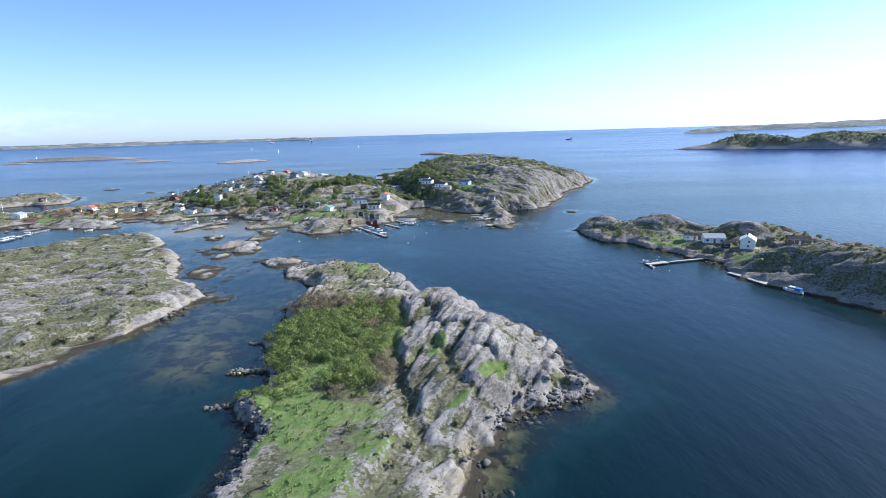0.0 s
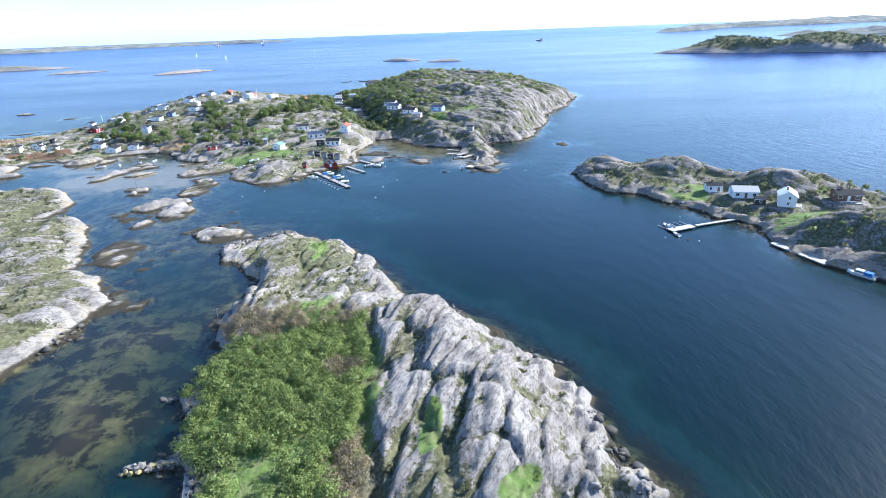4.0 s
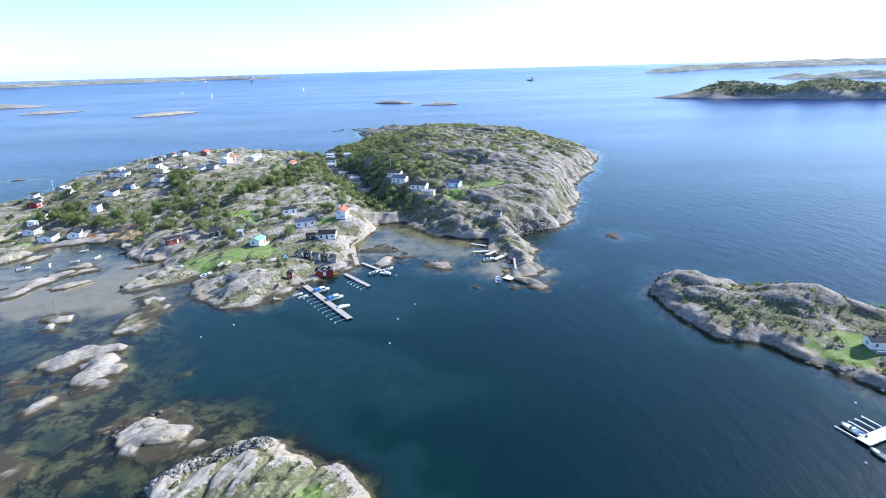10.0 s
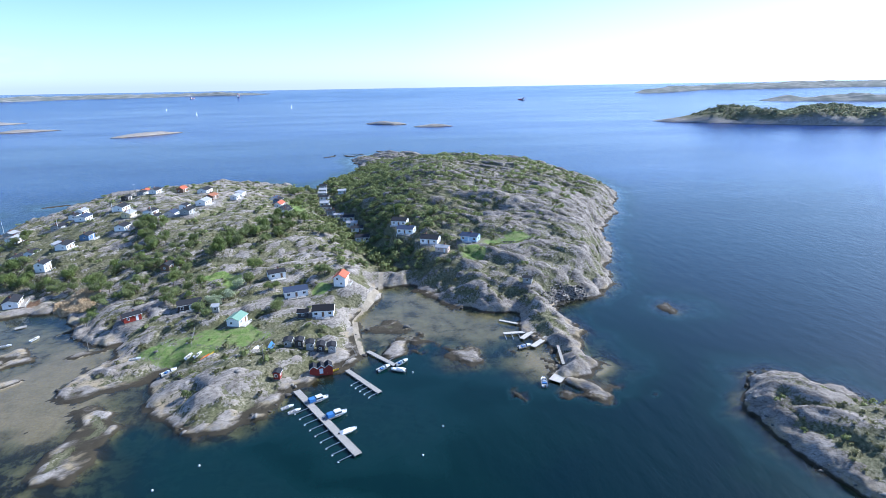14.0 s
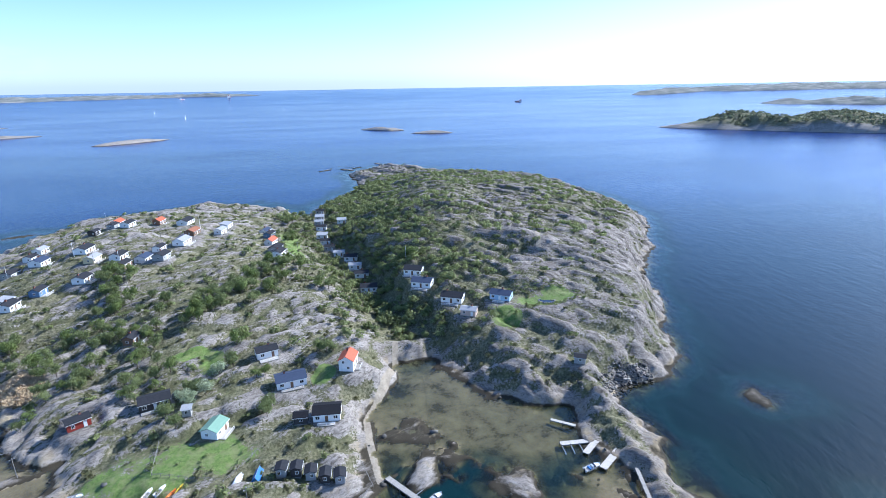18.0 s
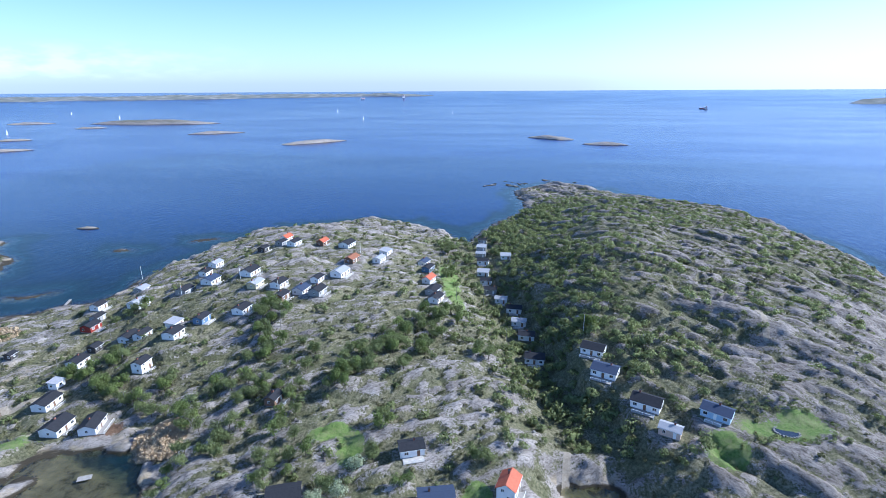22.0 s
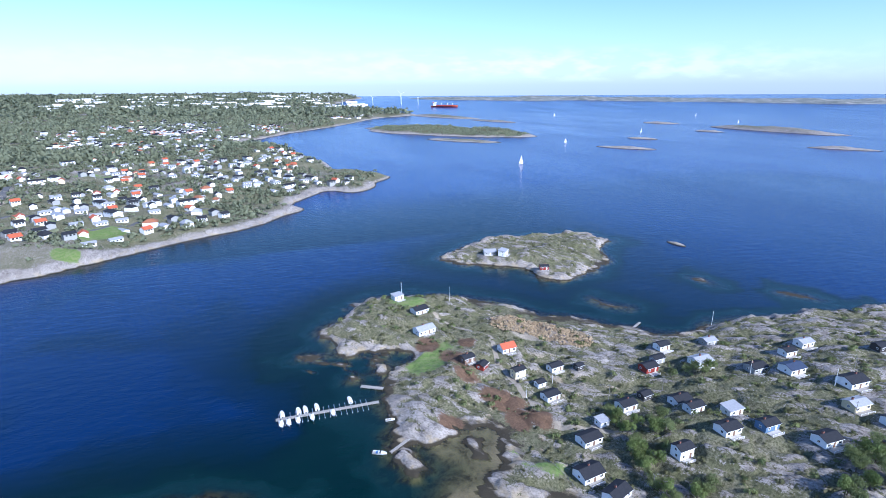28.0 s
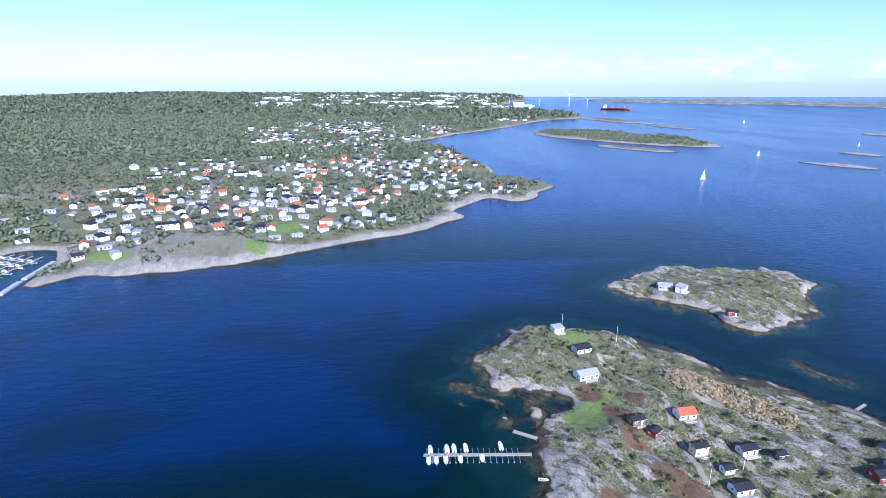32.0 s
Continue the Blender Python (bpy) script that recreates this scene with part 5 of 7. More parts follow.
for kind, bx, by, turn in BERTHS:
    if kind in used_boats:
        copy_thing(BOATS[kind], pose(bx, by, 0.0, 0, 0, turn))
    else:
        BOATS[kind].matrix_world = pose(bx, by, 0.0, 0, 0, turn)
        used_boats.add(kind)


def buoy(x, y, mat, word):
    s = Shape().rod((0, 0, -0.15), (0, 0, 0.12), 0.28, 0.34, 8).rod((0, 0, 0.12), (0, 0, 0.36), 0.34, 0.12, 8)
    ob = new("buoy", s.mesh("buoy", mat, True))
    ob.matrix_world = pose(x, y, 0.05)
    tagged(ob, f"round {word} mooring buoy afloat in the sound", "buoy", "mooring buoys")


for bx, by, c in [(-77, 322, 0), (-86, 314, 0), (-17, 318, 0), (104, 250, 0), (95, 226, 1), (88, 229, 0), (98, 224, 0), (-17, 362, 0), (-20, 300, 0), (-10, 330, 0)]:
    buoy(bx, by, M_ORANGE if c else M_HULL, "orange" if c else "white")

raft = thing("raft", -181, 423, 0, 30, "small grey bathing raft afloat in the pond", "raft")
part("deck", Shape().box(0, 0, 0.15, 4.2, 2.4, 0.16), M_PLANK, raft)
for s in (-1, 1):
    part("pontoon", Shape().rod((-2, s * 0.8, 0.05), (2, s * 0.8, 0.05), 0.22, sides=8), M_STEEL, raft)
tarp = thing("tarpaulin_shelter", -69, 381, ground(-69, 381), 86, "blue tarpaulin shelter over a boat on the grass", "tarpaulin")
part("canvas", Shape().add([(-2.6, -1.3, 0.2), (2.6, -1.3, 0.2), (2.6, 1.3, 0.2), (-2.6, 1.3, 0.2), (-2.4, 0, 2.0), (2.4, 0, 2.0)], [(0, 1, 5, 4), (2, 3, 4, 5), (1, 2, 5), (3, 0, 4)]), M_BLUECLOTH, tarp)
part("ridge_pole", Shape().rod((-2.5, 0, 1.98), (2.5, 0, 1.98), 0.06), M_GREYWOOD, tarp)
for s in (-1, 1):
    part("post", Shape().rod((s * 2.4, 0, -0.3), (s * 2.4, 0, 2.0), 0.06), M_GREYWOOD, tarp)

# boats drawn up on the grass
for kind, bx, by, turn in [("rowing_boat", -97, 378, 75), ("rowing_boat", -94, 378.6, 68), ("covered_boat", -74, 380, 80), ("rowing_boat", -117, 381, 15), ("motorboat", -102, 371.5, 50)]:
    ob = copy_thing(BOATS[kind], pose(bx, by, ground(bx, by) + 0.2, 0, 0, turn))
    tagged(ob, "white wooden dinghy drawn up on the grass" if kind == "rowing_boat" else "small white boat laid up on the shore meadow", "boat", "boats ashore")


def canoe(x, y, turn, mat, word):
    top = thing("canoe", x, y, max(0.5, ground(x, y)) + 0.05, turn, f"{word} plastic canoe lying on the shore", "canoe", "canoes")
    part("hull", hull_mesh(4.6, 0.95, 0.45), mat, top, smooth=True)
    for u in (-1.0, 0.8):
        part("seat", Shape().box(u, 0, 0.25, 0.3, 0.7, 0.05), M_BLACK, top)


canoe(-89, 378, 80, M_YELLOW, "bright yellow")
canoe(-45, 366, 25, M_YELLOW, "yellow")
canoe(-91, 377, 70, M_ORANGE, "orange")

pond = thing("garden_pond", 40.5, 461.5, ground(40.5, 461.5), -8, "small dark garden pond with a stone rim in a lawn", "pond")
part("water", Shape().add([(3.4 * math.cos(a), 2.6 * math.sin(a), z) for z in (-0.4, 0.10) for a in np.linspace(0, 2 * math.pi, 20, endpoint=False)], [tuple(range(20, 40))] + [(k, (k + 1) % 20, 20 + (k + 1) % 20, 20 + k) for k in range(20)]), M_GLASS, pond)
for k in range(22):
    a = 2 * math.pi * k / 22
    part("stone", Shape().box(3.6 * math.cos(a), 2.8 * math.sin(a), -0.3, 0.8, 0.6, 0.55, math.degrees(a) + 20 * (k % 3), 0.8), M_STONE, pond)

# ---- plants ----
def leaf_material(name, dark, light, patch=0.05):
    m, n, l, p = material(name)
    a = n.new("ShaderNodeAttribute")
    a.attribute_name = "tint"
    info = n.new("ShaderNodeObjectInfo")
    g = n.new("ShaderNodeNewGeometry")
    big = noise_tex(n, l, patch, 4, 0.6, g.outputs["Position"])
    f = maths(n, l, "ADD", maths(n, l, "MULTIPLY", g.outputs["Random Per Island"], 0.28), maths(n, l, "MULTIPLY", maths(n, l, "ADD", a.outputs["Fac"], info.outputs["Random"]), 0.38))
    f = maths(n, l, "ADD", f, maths(n, l, "MULTIPLY", big, 0.45))
    shade = ramp(n, l, f, [(0.1, dark), (1.0, light)])
    l.new(shade, p.inputs["Base Color"])
    p.inputs["Roughness"].default_value = 0.7
    p.inputs["Specular IOR Level"].default_value = 0.2
    thin, mix = n.new("ShaderNodeBsdfTranslucent"), n.new("ShaderNodeMixShader")
    l.new(shade, thin.inputs["Color"])
    mix.inputs[0].default_value = 0.38
    l.new(p.outputs[0], mix.inputs[1])
    l.new(thin.outputs[0], mix.inputs[2])
    l.new(mix.outputs[0], n["Material Output"].inputs["Surface"])
    return m


M_LEAF = leaf_material("tree_leaves", (0.10, 0.126, 0.048), (0.295, 0.33, 0.135))
M_SHRUB = leaf_material("juniper_and_heath", (0.08, 0.086, 0.038), (0.235, 0.23, 0.115))
M_FRESH = leaf_material("fresh_willow", (0.085, 0.118, 0.034), (0.27, 0.325, 0.105))
M_TWIG = leaf_material("bare_brown_scrub", (0.15, 0.118, 0.068), (0.36, 0.295, 0.185))
M_REED = leaf_material("dry_reed", (0.44, 0.33, 0.20), (0.70, 0.56, 0.37))
# far woods: leaf colour paled and greyed to carry some of the haze
M_WOOD = leaf_material("hazed_forest_canopy", (0.115, 0.132, 0.08), (0.28, 0.30, 0.185), 0.007)
M_BARK = plain("bark", (0.13, 0.105, 0.08), 0.9, vary=0.4)


def clump(count, leaf, seed, squat=0.7, lobes=5):
    """Loose triangles of foliage: several lobes, gaps between them, none below the skirt."""
    r = np.random.RandomState(seed)
    centres = np.stack([r.uniform(-0.55, 0.55, lobes), r.uniform(-0.55, 0.55, lobes), r.uniform(0.25, 0.75, lobes) * squat * 1.3], 1)
    size = r.uniform(0.32, 0.6, lobes)
    k = r.randint(0, lobes, count)
    d = r.normal(size=(count, 3))
    d /= np.linalg.norm(d, axis=1)[:, None]
    d[:, 2] = np.abs(d[:, 2]) * 0.9 - 0.15
    at = centres[k] + d * size[k][:, None] * r.uniform(0.75, 1.08, count)[:, None] * (1, 1, squat)
    u = np.cross(d, r.normal(size=(count, 3)))
    u /= np.linalg.norm(u, axis=1)[:, None] + 1e-9
    v = np.cross(d, u) + 0.35 * d
    s = leaf * r.uniform(0.6, 1.4, count)[:, None]
    tri = np.stack([at - u * s - v * s * 0.6, at + u * s - v * s * 0.5, at + v * s * 1.1 + d * s * 0.3], 1)
    tri[:, :, 2] = np.maximum(tri[:, :, 2], -0.05)
    out = 0.75 * d + 0.5 * (at - (0, 0, 0.1)) + 0.25 * r.normal(size=(count, 3))
    return tri, out / np.linalg.norm(out, axis=1)[:, None]


def scatter(name, xs, ys, sizes, mat, label, category, count=26, leaf=0.30, squat=0.7, seed=0, height_of=None, lobes=4):
    """Shrubs at many places, in one mesh of loose foliage."""
    r = np.random.RandomState(seed)
    kinds = [clump(count, leaf, seed + 11 * k, squat, lobes) for k in range(6)]
    pick, turn = r.randint(0, 6, len(xs)), r.uniform(0, 2 * math.pi, len(xs))
    z = np.array([height_of(a, b) for a, b in zip(xs, ys)])
    tris, facing = np.stack([k[0] for k in kinds])[pick], np.stack([k[1] for k in kinds])[pick]
    c, s = np.cos(turn)[:, None, None], np.sin(turn)[:, None, None]
    x = tris[..., 0] * c - tris[..., 1] * s
    y = tris[..., 0] * s + tris[..., 1] * c
    k = sizes[:, None, None]
    tall = (sizes * r.uniform(0.75, 1.25, len(xs)))[:, None, None]
    out = np.stack([x * k + xs[:, None, None], y * k + ys[:, None, None], tris[..., 2] * tall + z[:, None, None]], -1).reshape(-1, 3)
    tint = np.repeat(r.uniform(0, 1, len(xs)), count * 3)
    c, s = c[:, 0], s[:, 0]
    facing = np.stack([facing[..., 0] * c - facing[..., 1] * s, facing[..., 0] * s + facing[..., 1] * c, facing[..., 2]], -1)
    return bulk(name, out, np.arange(len(out)).reshape(-1, 3), mat, label, category, tint=tint, normals=np.repeat(facing.reshape(-1, 3), 3, 0))


def field(a, x, y):
    j, i = np.clip(((x - X0) / CELL).astype(int), 0, len(gx) - 1), np.clip(((y - Y0) / CELL).astype(int), 0, len(gy) - 1)
    return a[i, j]


def clear_of_houses(x, y, extra=0.0):
    ok = np.ones(len(x), bool)
    for h in HOUSES:
        ok &= np.hypot(x - h[0], y - h[1]) > h[3] * 0.62 + 0.8 + extra
    return ok


def seeds(count, box, seed, density):
    """Places in a box, kept where density(x, y) says."""
    r = np.random.RandomState(seed)
    x, y = r.uniform(box[0], box[1], count), r.uniform(box[2], box[3], count)
    keep = (r.uniform(0, 1, count) < density(x, y)) & clear_of_houses(x, y)
    return x[keep], y[keep], r.uniform(0, 1, count)[keep]


def heath_density(x, y):
    lush = field(LUSH, x, y)
    patch = fbm(x, y, 14, 3, 81)
    return step(0.45, 0.85, lush * 0.75 + patch * 0.5) * (field(SHORE, x, y) > 5) * (field(LAWN, x, y) < 0.5) * (field(SAND, x, y) < 0.4)


def hill_shade(x, y):
    """The wooded west side of the high hill."""
    d = near_line([(-12, 470), (-35, 540), (-52, 610), (-68, 700), (-45, 800)], x, y)
    return np.exp(-(d / 31) ** 2)


bx_main = (-400, 190, 335, 980)
x, y, u = seeds(30000, bx_main, 1, lambda a, b: heath_density(a, b) * 0.75)
scatter("heath_shrubs", x, y, 0.5 + 1.3 * u ** 2.2, M_SHRUB, "low juniper and heather shrubs in the rock hollows", "shrubs", 34, 0.22, 0.62, 3, ground)
x, y, u = seeds(12000, bx_main, 2, lambda a, b: step(0.50, 0.8, field(LUSH, a, b) * 0.8 + fbm(a, b, 22, 3, 91) * 0.45) * (field(SHORE, a, b) > 9) * (field(LAWN, a, b) < 0.6) * 0.46)
scatter("green_shrubs", x, y, 0.9 + 1.9 * u ** 2, M_LEAF, "green deciduous bushes growing between the rocks", "bushes", 110, 0.13, 0.8, 5, ground, 7)
x, y, u = seeds(4000, (-110, 40, 440, 830), 4, lambda a, b: hill_shade(a, b) * (field(SHORE, a, b) > 8) * clear_of_houses(a, b, 3.0) * 0.85)
scatter("slope_thicket", x, y, 1.6 + 2.0 * u, M_LEAF, "dense dark thicket on the steep hillside", "thicket", 110, 0.14, 0.95, 8, ground, 7)
x, y, u = seeds(5000, (-60, 175, 490, 950), 6, lambda a, b: step(0.34, 0.56, fbm(a * 0.6, b, 34, 3, 97)) * (field(SHORE, a, b) > 20) * (b < 895) * 0.62)
scatter("hilltop_bushes", x, y, 1.2 + 2.0 * u, M_LEAF, "rounded green bushes in bands over the hilltop", "bushes", 110, 0.13, 0.75, 9, ground, 7)
for nm, box, sd, amount in (("isle_scrub", (-300, -90, 110, 350), 12, 0.55), ("isle_scrub", (84, 250, 110, 345), 13, 0.9), ("isle_scrub", (-520, -380, 480, 660), 14, 0.5), ("isle_scrub", (-95, 35, 42, 265), 15, 0.35)):
    x, y, u = seeds(5200, box, sd, lambda a, b, k=amount: heath_density(a, b) * k)
    scatter(nm, x, y, 0.4 + 0.9 * u ** 2, M_SHRUB, "sparse low scrub on a bare rocky isle", "scrub", 22, 0.30, 0.55, sd, ground)

x, y, u = seeds(1500, (84, 215, 205, 330), 16, lambda a, b: step(0.46, 0.62, fbm(a, b, 11, 3, 93) + 0.12 * step(14, 5, field(SHORE, a, b))) * (field(SHORE, a, b) > 3) * (field(LAWN, a, b) < 0.5) * 0.5)
scatter("green_shrubs", x, y, 0.8 + 1.2 * u, M_LEAF, "green bushes along the sheltered slope of the isle", "bushes", 40, 0.22, 0.8, 17, ground)

# thicket of willow and bare scrub on the near isle
x, y, u = seeds(2000, (-62, -8, 110, 188), 21, lambda a, b: (a < np.interp(b, [101, 113, 135, 171, 190], [-9, -11, -16, -15, -20])) * (field(SHORE, a, b) > 2.5) * step(108, 120, b + 14 * (fbm(a, b, 12, 2, 53) - 0.5)) * (1 - step(176, 186, b)) * step(0.16, 0.30, fbm(a, b, 11, 2, 54)))
k = fbm(x, y, 12, 2, 55) + 0.4 * step(164, 178, y) - 0.17
scatter("willow_thicket", x[k < 0.56], y[k < 0.56], 1.3 + 1.2 * u[k < 0.56], M_FRESH, "fresh green willow thicket on the meadow isle", "thicket", 230, 0.072, 1.05, 22, ground, 9)
scatter("bare_scrub", x[k >= 0.56], y[k >= 0.56], 1.1 + 1.0 * u[k >= 0.56], M_TWIG, "leafless brown scrub between green willows", "scrub", 230, 0.06, 1.05, 23, ground, 9)
x, y, u = seeds(9000, (-55, 40, 40, 262), 24, lambda a, b: step(0.35, 0.8, field(LAWN, a, b)) * 0.8)
scatter("meadow_tufts", x, y, 0.22 + 0.4 * u, M_FRESH, "rough grass tufts on the meadow", "grass", 22, 0.28, 0.7, 25, ground)
x, y, u = seeds(9000, (-180, -150, 428, 452), 26, lambda a, b: (np.hypot((a + 166) / 10, (b - 440) / 8) < 0.8 + 0.4 * fbm(a, b, 5, 2, 3)) * 1.0)
scatter("reed_bed", x, y, 0.42 + 0.3 * u, M_REED, "tan dry reed bed at the head of the pond", "reeds", 16, 0.34, 1.4, 27, ground)
x, y, u = seeds(7000, (-365, -285, 465, 520), 28, lambda a, b: (near_line([(-335, 475), (-322, 488), (-300, 500)], a, b) < 9) * 0.8)
scatter("reed_bed", x, y, 0.6 + 0.5 * u, M_REED, "tan dry reeds in the low saddle of the island", "reeds", 16, 0.32, 0.9, 29, ground)


def tree_kind(seed, tall, spread, mat, label):
    top = thing("tree", 0, 0, 0, 0, label, "tree", "broadleaf trees")
    r = random.Random(seed)
    t = Shape().rod((0, 0, -0.4), (0.05, 0.05, tall * 0.45), 0.16, 0.10, 6)
    for k in range(5):
        a = k * 1.25 + r.random()
        t.rod((0.03, 0.03, tall * (0.22 + 0.05 * k)), (math.cos(a) * spread * 0.55, math.sin(a) * spread * 0.55, tall * (0.5 + 0.08 * k)), 0.07, 0.02, 5)
    part("trunk", t, M_BARK, top)
    tri, facing = clump(760, 0.066, seed, 0.95, 16)
    tri = tri.reshape(-1, 3) * (spread, spread, tall * 0.72) + (0, 0, tall * 0.16)
    me = bpy.data.meshes.new("crown")
    me.from_pydata(tri.tolist(), [], np.arange(len(tri)).reshape(-1, 3).tolist())
    me.materials.append(mat)
    soft_normals(me, np.repeat(facing, 3, 0))
    part("crown", me, mat, top)
    return top


TREES = [tree_kind(3, 5.5, 2.6, M_LEAF, "dark green broadleaf tree with an uneven crown"), tree_kind(5, 4.5, 2.4, M_LEAF, "small green broadleaf tree among rocks"),
         tree_kind(8, 6.2, 2.9, M_FRESH, "bright green spring tree with an open crown"), tree_kind(13, 4.0, 2.2, M_FRESH, "low bright green tree beside a cottage")]
BLOOM = tree_kind(17, 5.0, 3.0, leaf_material("pale_blossom", (0.20, 0.25, 0.12), (0.55, 0.58, 0.40)), "pale flowering tree beside a cottage")
for n, (px, py) in enumerate([(-91, 430), (-96, 412), (-93, 419), (-99, 416)]):
    m = pose(px, py, ground(px, py), 0, 0, 70 * n)
    if n:
        copy_thing(BLOOM, m)
    else:
        BLOOM.matrix_world = m
SPOTS = [(-164, 516), (-165, 524), (-154, 512), (-158, 502), (-104, 486), (-98, 494), (-87, 526), (-81, 524), (-145, 489), (-149, 477), (-147, 464), (-162, 452), (-107, 475), (-85, 516), (-138, 460), (-156, 444),
         (-139, 441), (-91, 435), (-112, 430), (-98, 420), (-143, 436), (-163, 518), (-104, 478), (-91, 481), (-82, 510), (-134, 463), (-18, 523), (-74, 424), (-100, 404), (-118, 424), (-70, 408), (-55, 436), (-88, 450)]
rnd = random.Random(4)
made = set()
grove = [(px + rnd.uniform(-4, 4), py + rnd.uniform(-4, 4)) for px, py in SPOTS for _ in range(4)]
grove += [(px + rnd.uniform(-5, 5), py + rnd.uniform(-9, 9)) for px, py in [(-86, 500), (-78, 530), (-96, 490), (-60, 500), (-150, 425), (-120, 436), (-205, 470), (-185, 465), (-215, 478), (-240, 520), (-100, 660), (-92, 600), (-100, 502), (-95, 515), (-110, 482), (-160, 510), (-155, 456), (-150, 490), (-122, 455), (-130, 480), (-108, 470), (-142, 450)] for _ in range(7)]
grove += [(-236 + 61 * k / 26 + rnd.uniform(-2, 2), 473 - 21 * k / 26 + rnd.uniform(-2, 2)) for k in range(27)]
for px, py in grove:
    if ground(px, py) < 1.0 or not clear_of_houses(np.array([px]), np.array([py]))[0]:
        continue
    k = rnd.choice((0, 0, 1, 1, 2, 3))
    m = pose(px, py, ground(px, py), 0, 0, rnd.uniform(0, 360))
    if k in made:
        copy_thing(TREES[k], m)
    else:
        TREES[k].matrix_world = m
        made.add(k)


# ---- loose stones along the shores ----
def stones(name, count, box, seed, near, label, low=0.3, high=1.3):
    r = np.random.RandomState(seed)
    x, y = r.uniform(box[0], box[1], count), r.uniform(box[2], box[3], count)
    keep = near(x, y)
    x, y = x[keep], y[keep]
    bm = bmesh.new()
    bmesh.ops.create_icosphere(bm, subdivisions=1, radius=1)
    co = np.array([v.co[:] for v in bm.verts])
    fa = np.array([[v.index for v in f.verts] for f in bm.faces])
    bm.free()
    size = low + (high - low) * r.uniform(0, 1, len(x)) ** 3
    rough = 1 + 0.9 * (r.uniform(0, 1, (len(x), len(co))) - 0.5)
    v = co[None] * rough[..., None] * (size[:, None] * r.uniform(0.45, 1.5, (len(x), 3)) * (1, 1, 0.6))[:, None]
    z = np.array([max(ground(a, b), -0.4) for a, b in zip(x, y)])
    v = v + np.stack([x, y, z + size * 0.15], 1)[:, None]
    f = fa[None] + (np.arange(len(x)) * len(co))[:, None, None]
    bulk(name, v.reshape(-1, 3), f.reshape(-1, 3), M_GROUND_STONE, label, "stones")


def stone_material():
    m, n, l, p = material("shore_stone")
    g = n.new("ShaderNodeNewGeometry")
    xyz = n.new("ShaderNodeSeparateXYZ")
    l.new(g.outputs["Position"], xyz.inputs[0])
    c = ramp(n, l, g.outputs["Random Per Island"], [(0.0, (0.05, 0.047, 0.042)), (0.6, (0.12, 0.112, 0.10)), (1.0, (0.28, 0.255, 0.225))])
    wet = maths(n, l, "SUBTRACT", 1.0, maths(n, l, "MULTIPLY", xyz.outputs[2], 0.9), True)
    l.new(mixc(n, l, wet, c, (0.05, 0.042, 0.03)), p.inputs["Base Color"])
    p.inputs["Roughness"].default_value = 0.85
    bump(n, l, noise_tex(n, l, 3.0, 4, 0.6, g.outputs["Position"]), 0.5, 0.1, p)
    return m


M_GROUND_STONE = stone_material()
stones("shore_stones", 16000, (-100, 40, 42, 270), 31, lambda a, b: (np.abs(field(SHORE, a, b) - 0.6) < 0.4 + 5.5 * np.clip(fbm(a, b, 22, 2, 7) - 0.47, 0, 1) * 2) & (fbm(a, b, 9, 2, 6) > 0.45), "dark and pale boulders along the waterline of the near isle", 0.16, 1.1)
stones("shore_stones", 2600, (0, 42, 78, 128), 35, lambda a, b: (np.abs(field(SHORE, a, b) - 0.5) < 4.5) & (fbm(a, b, 12, 2, 4) > 0.42), "dark boulders heaped below the rock point", 0.15, 0.9)
stones("shore_stones", 4000, (-62, -36, 82, 150), 36, lambda a, b: (np.abs(field(SHORE, a, b) - 0.5) < 3.0), "grey boulders along the meadow shore", 0.12, 0.8)
stones("shore_stones", 20000, (-420, 190, 330, 760), 32, lambda a, b: (np.abs(field(SHORE, a, b) - 0.4) < 1.6) & (fbm(a, b, 25, 2, 8) > 0.42), "boulders along the waterline of the inhabited island", 0.15, 0.95)
stones("shore_stones", 9000, (80, 250, 110, 350), 33, lambda a, b: (np.abs(field(SHORE, a, b) - 0.4) < 1.6), "boulders below the cliffs of the eastern isle", 0.15, 0.95)
stones("hill_stones", 9000, (-300, 180, 340, 960), 34, lambda a, b: (field(SHORE, a, b) > 8) & (field(LUSH, a, b) < 0.35) & (fbm(a, b, 18, 2, 9) > 0.56) & clear_of_houses(a, b, 1.0), "loose grey blocks lying on bare rock", 0.2, 0.9)

stones("shore_stones", 2600, (36, 68, 407, 432), 37, lambda a, b: (field(SHORE, a, b) > -1.5) & (field(SHORE, a, b) < 7), "grey boulder beach between the hill and the spit", 0.2, 0.8)
stones("shore_stones", 6000, (-84, -46, 230, 258), 38, lambda a, b: near_line([(-77, 238), (-70, 243), (-61, 249), (-50, 251)], a, b) < 1.7, "low wall of pale boulders along the isle's tip", 0.25, 0.75)
gx_row = np.concatenate([np.linspace(30, 56, 40), np.linspace(26, 50, 36), np.array([-85, -92, -82, -75, -75.5, -89, -86, -76])])
gy_row = np.concatenate([np.full(40, 456.0) + 2 * np.sin(np.arange(40)), np.full(36, 472.0) + 2 * np.cos(np.arange(36)), np.array([390, 387, 384, 391, 387, 394, 388, 384])])
scatter("garden_shrubs", gx_row, gy_row, 0.7 + 0.6 * vnoise(gx_row, gy_row, 3), M_LEAF, "rounded garden shrubs round the lawns", "shrubs", 70, 0.15, 0.8, 53, ground)
x, y, u = seeds(900, (-90, -35, 470, 570), 51, lambda a, b: (near_line([(-81, 557), (-66, 530), (-42, 481)], a, b) < 1.6) * 1.0)
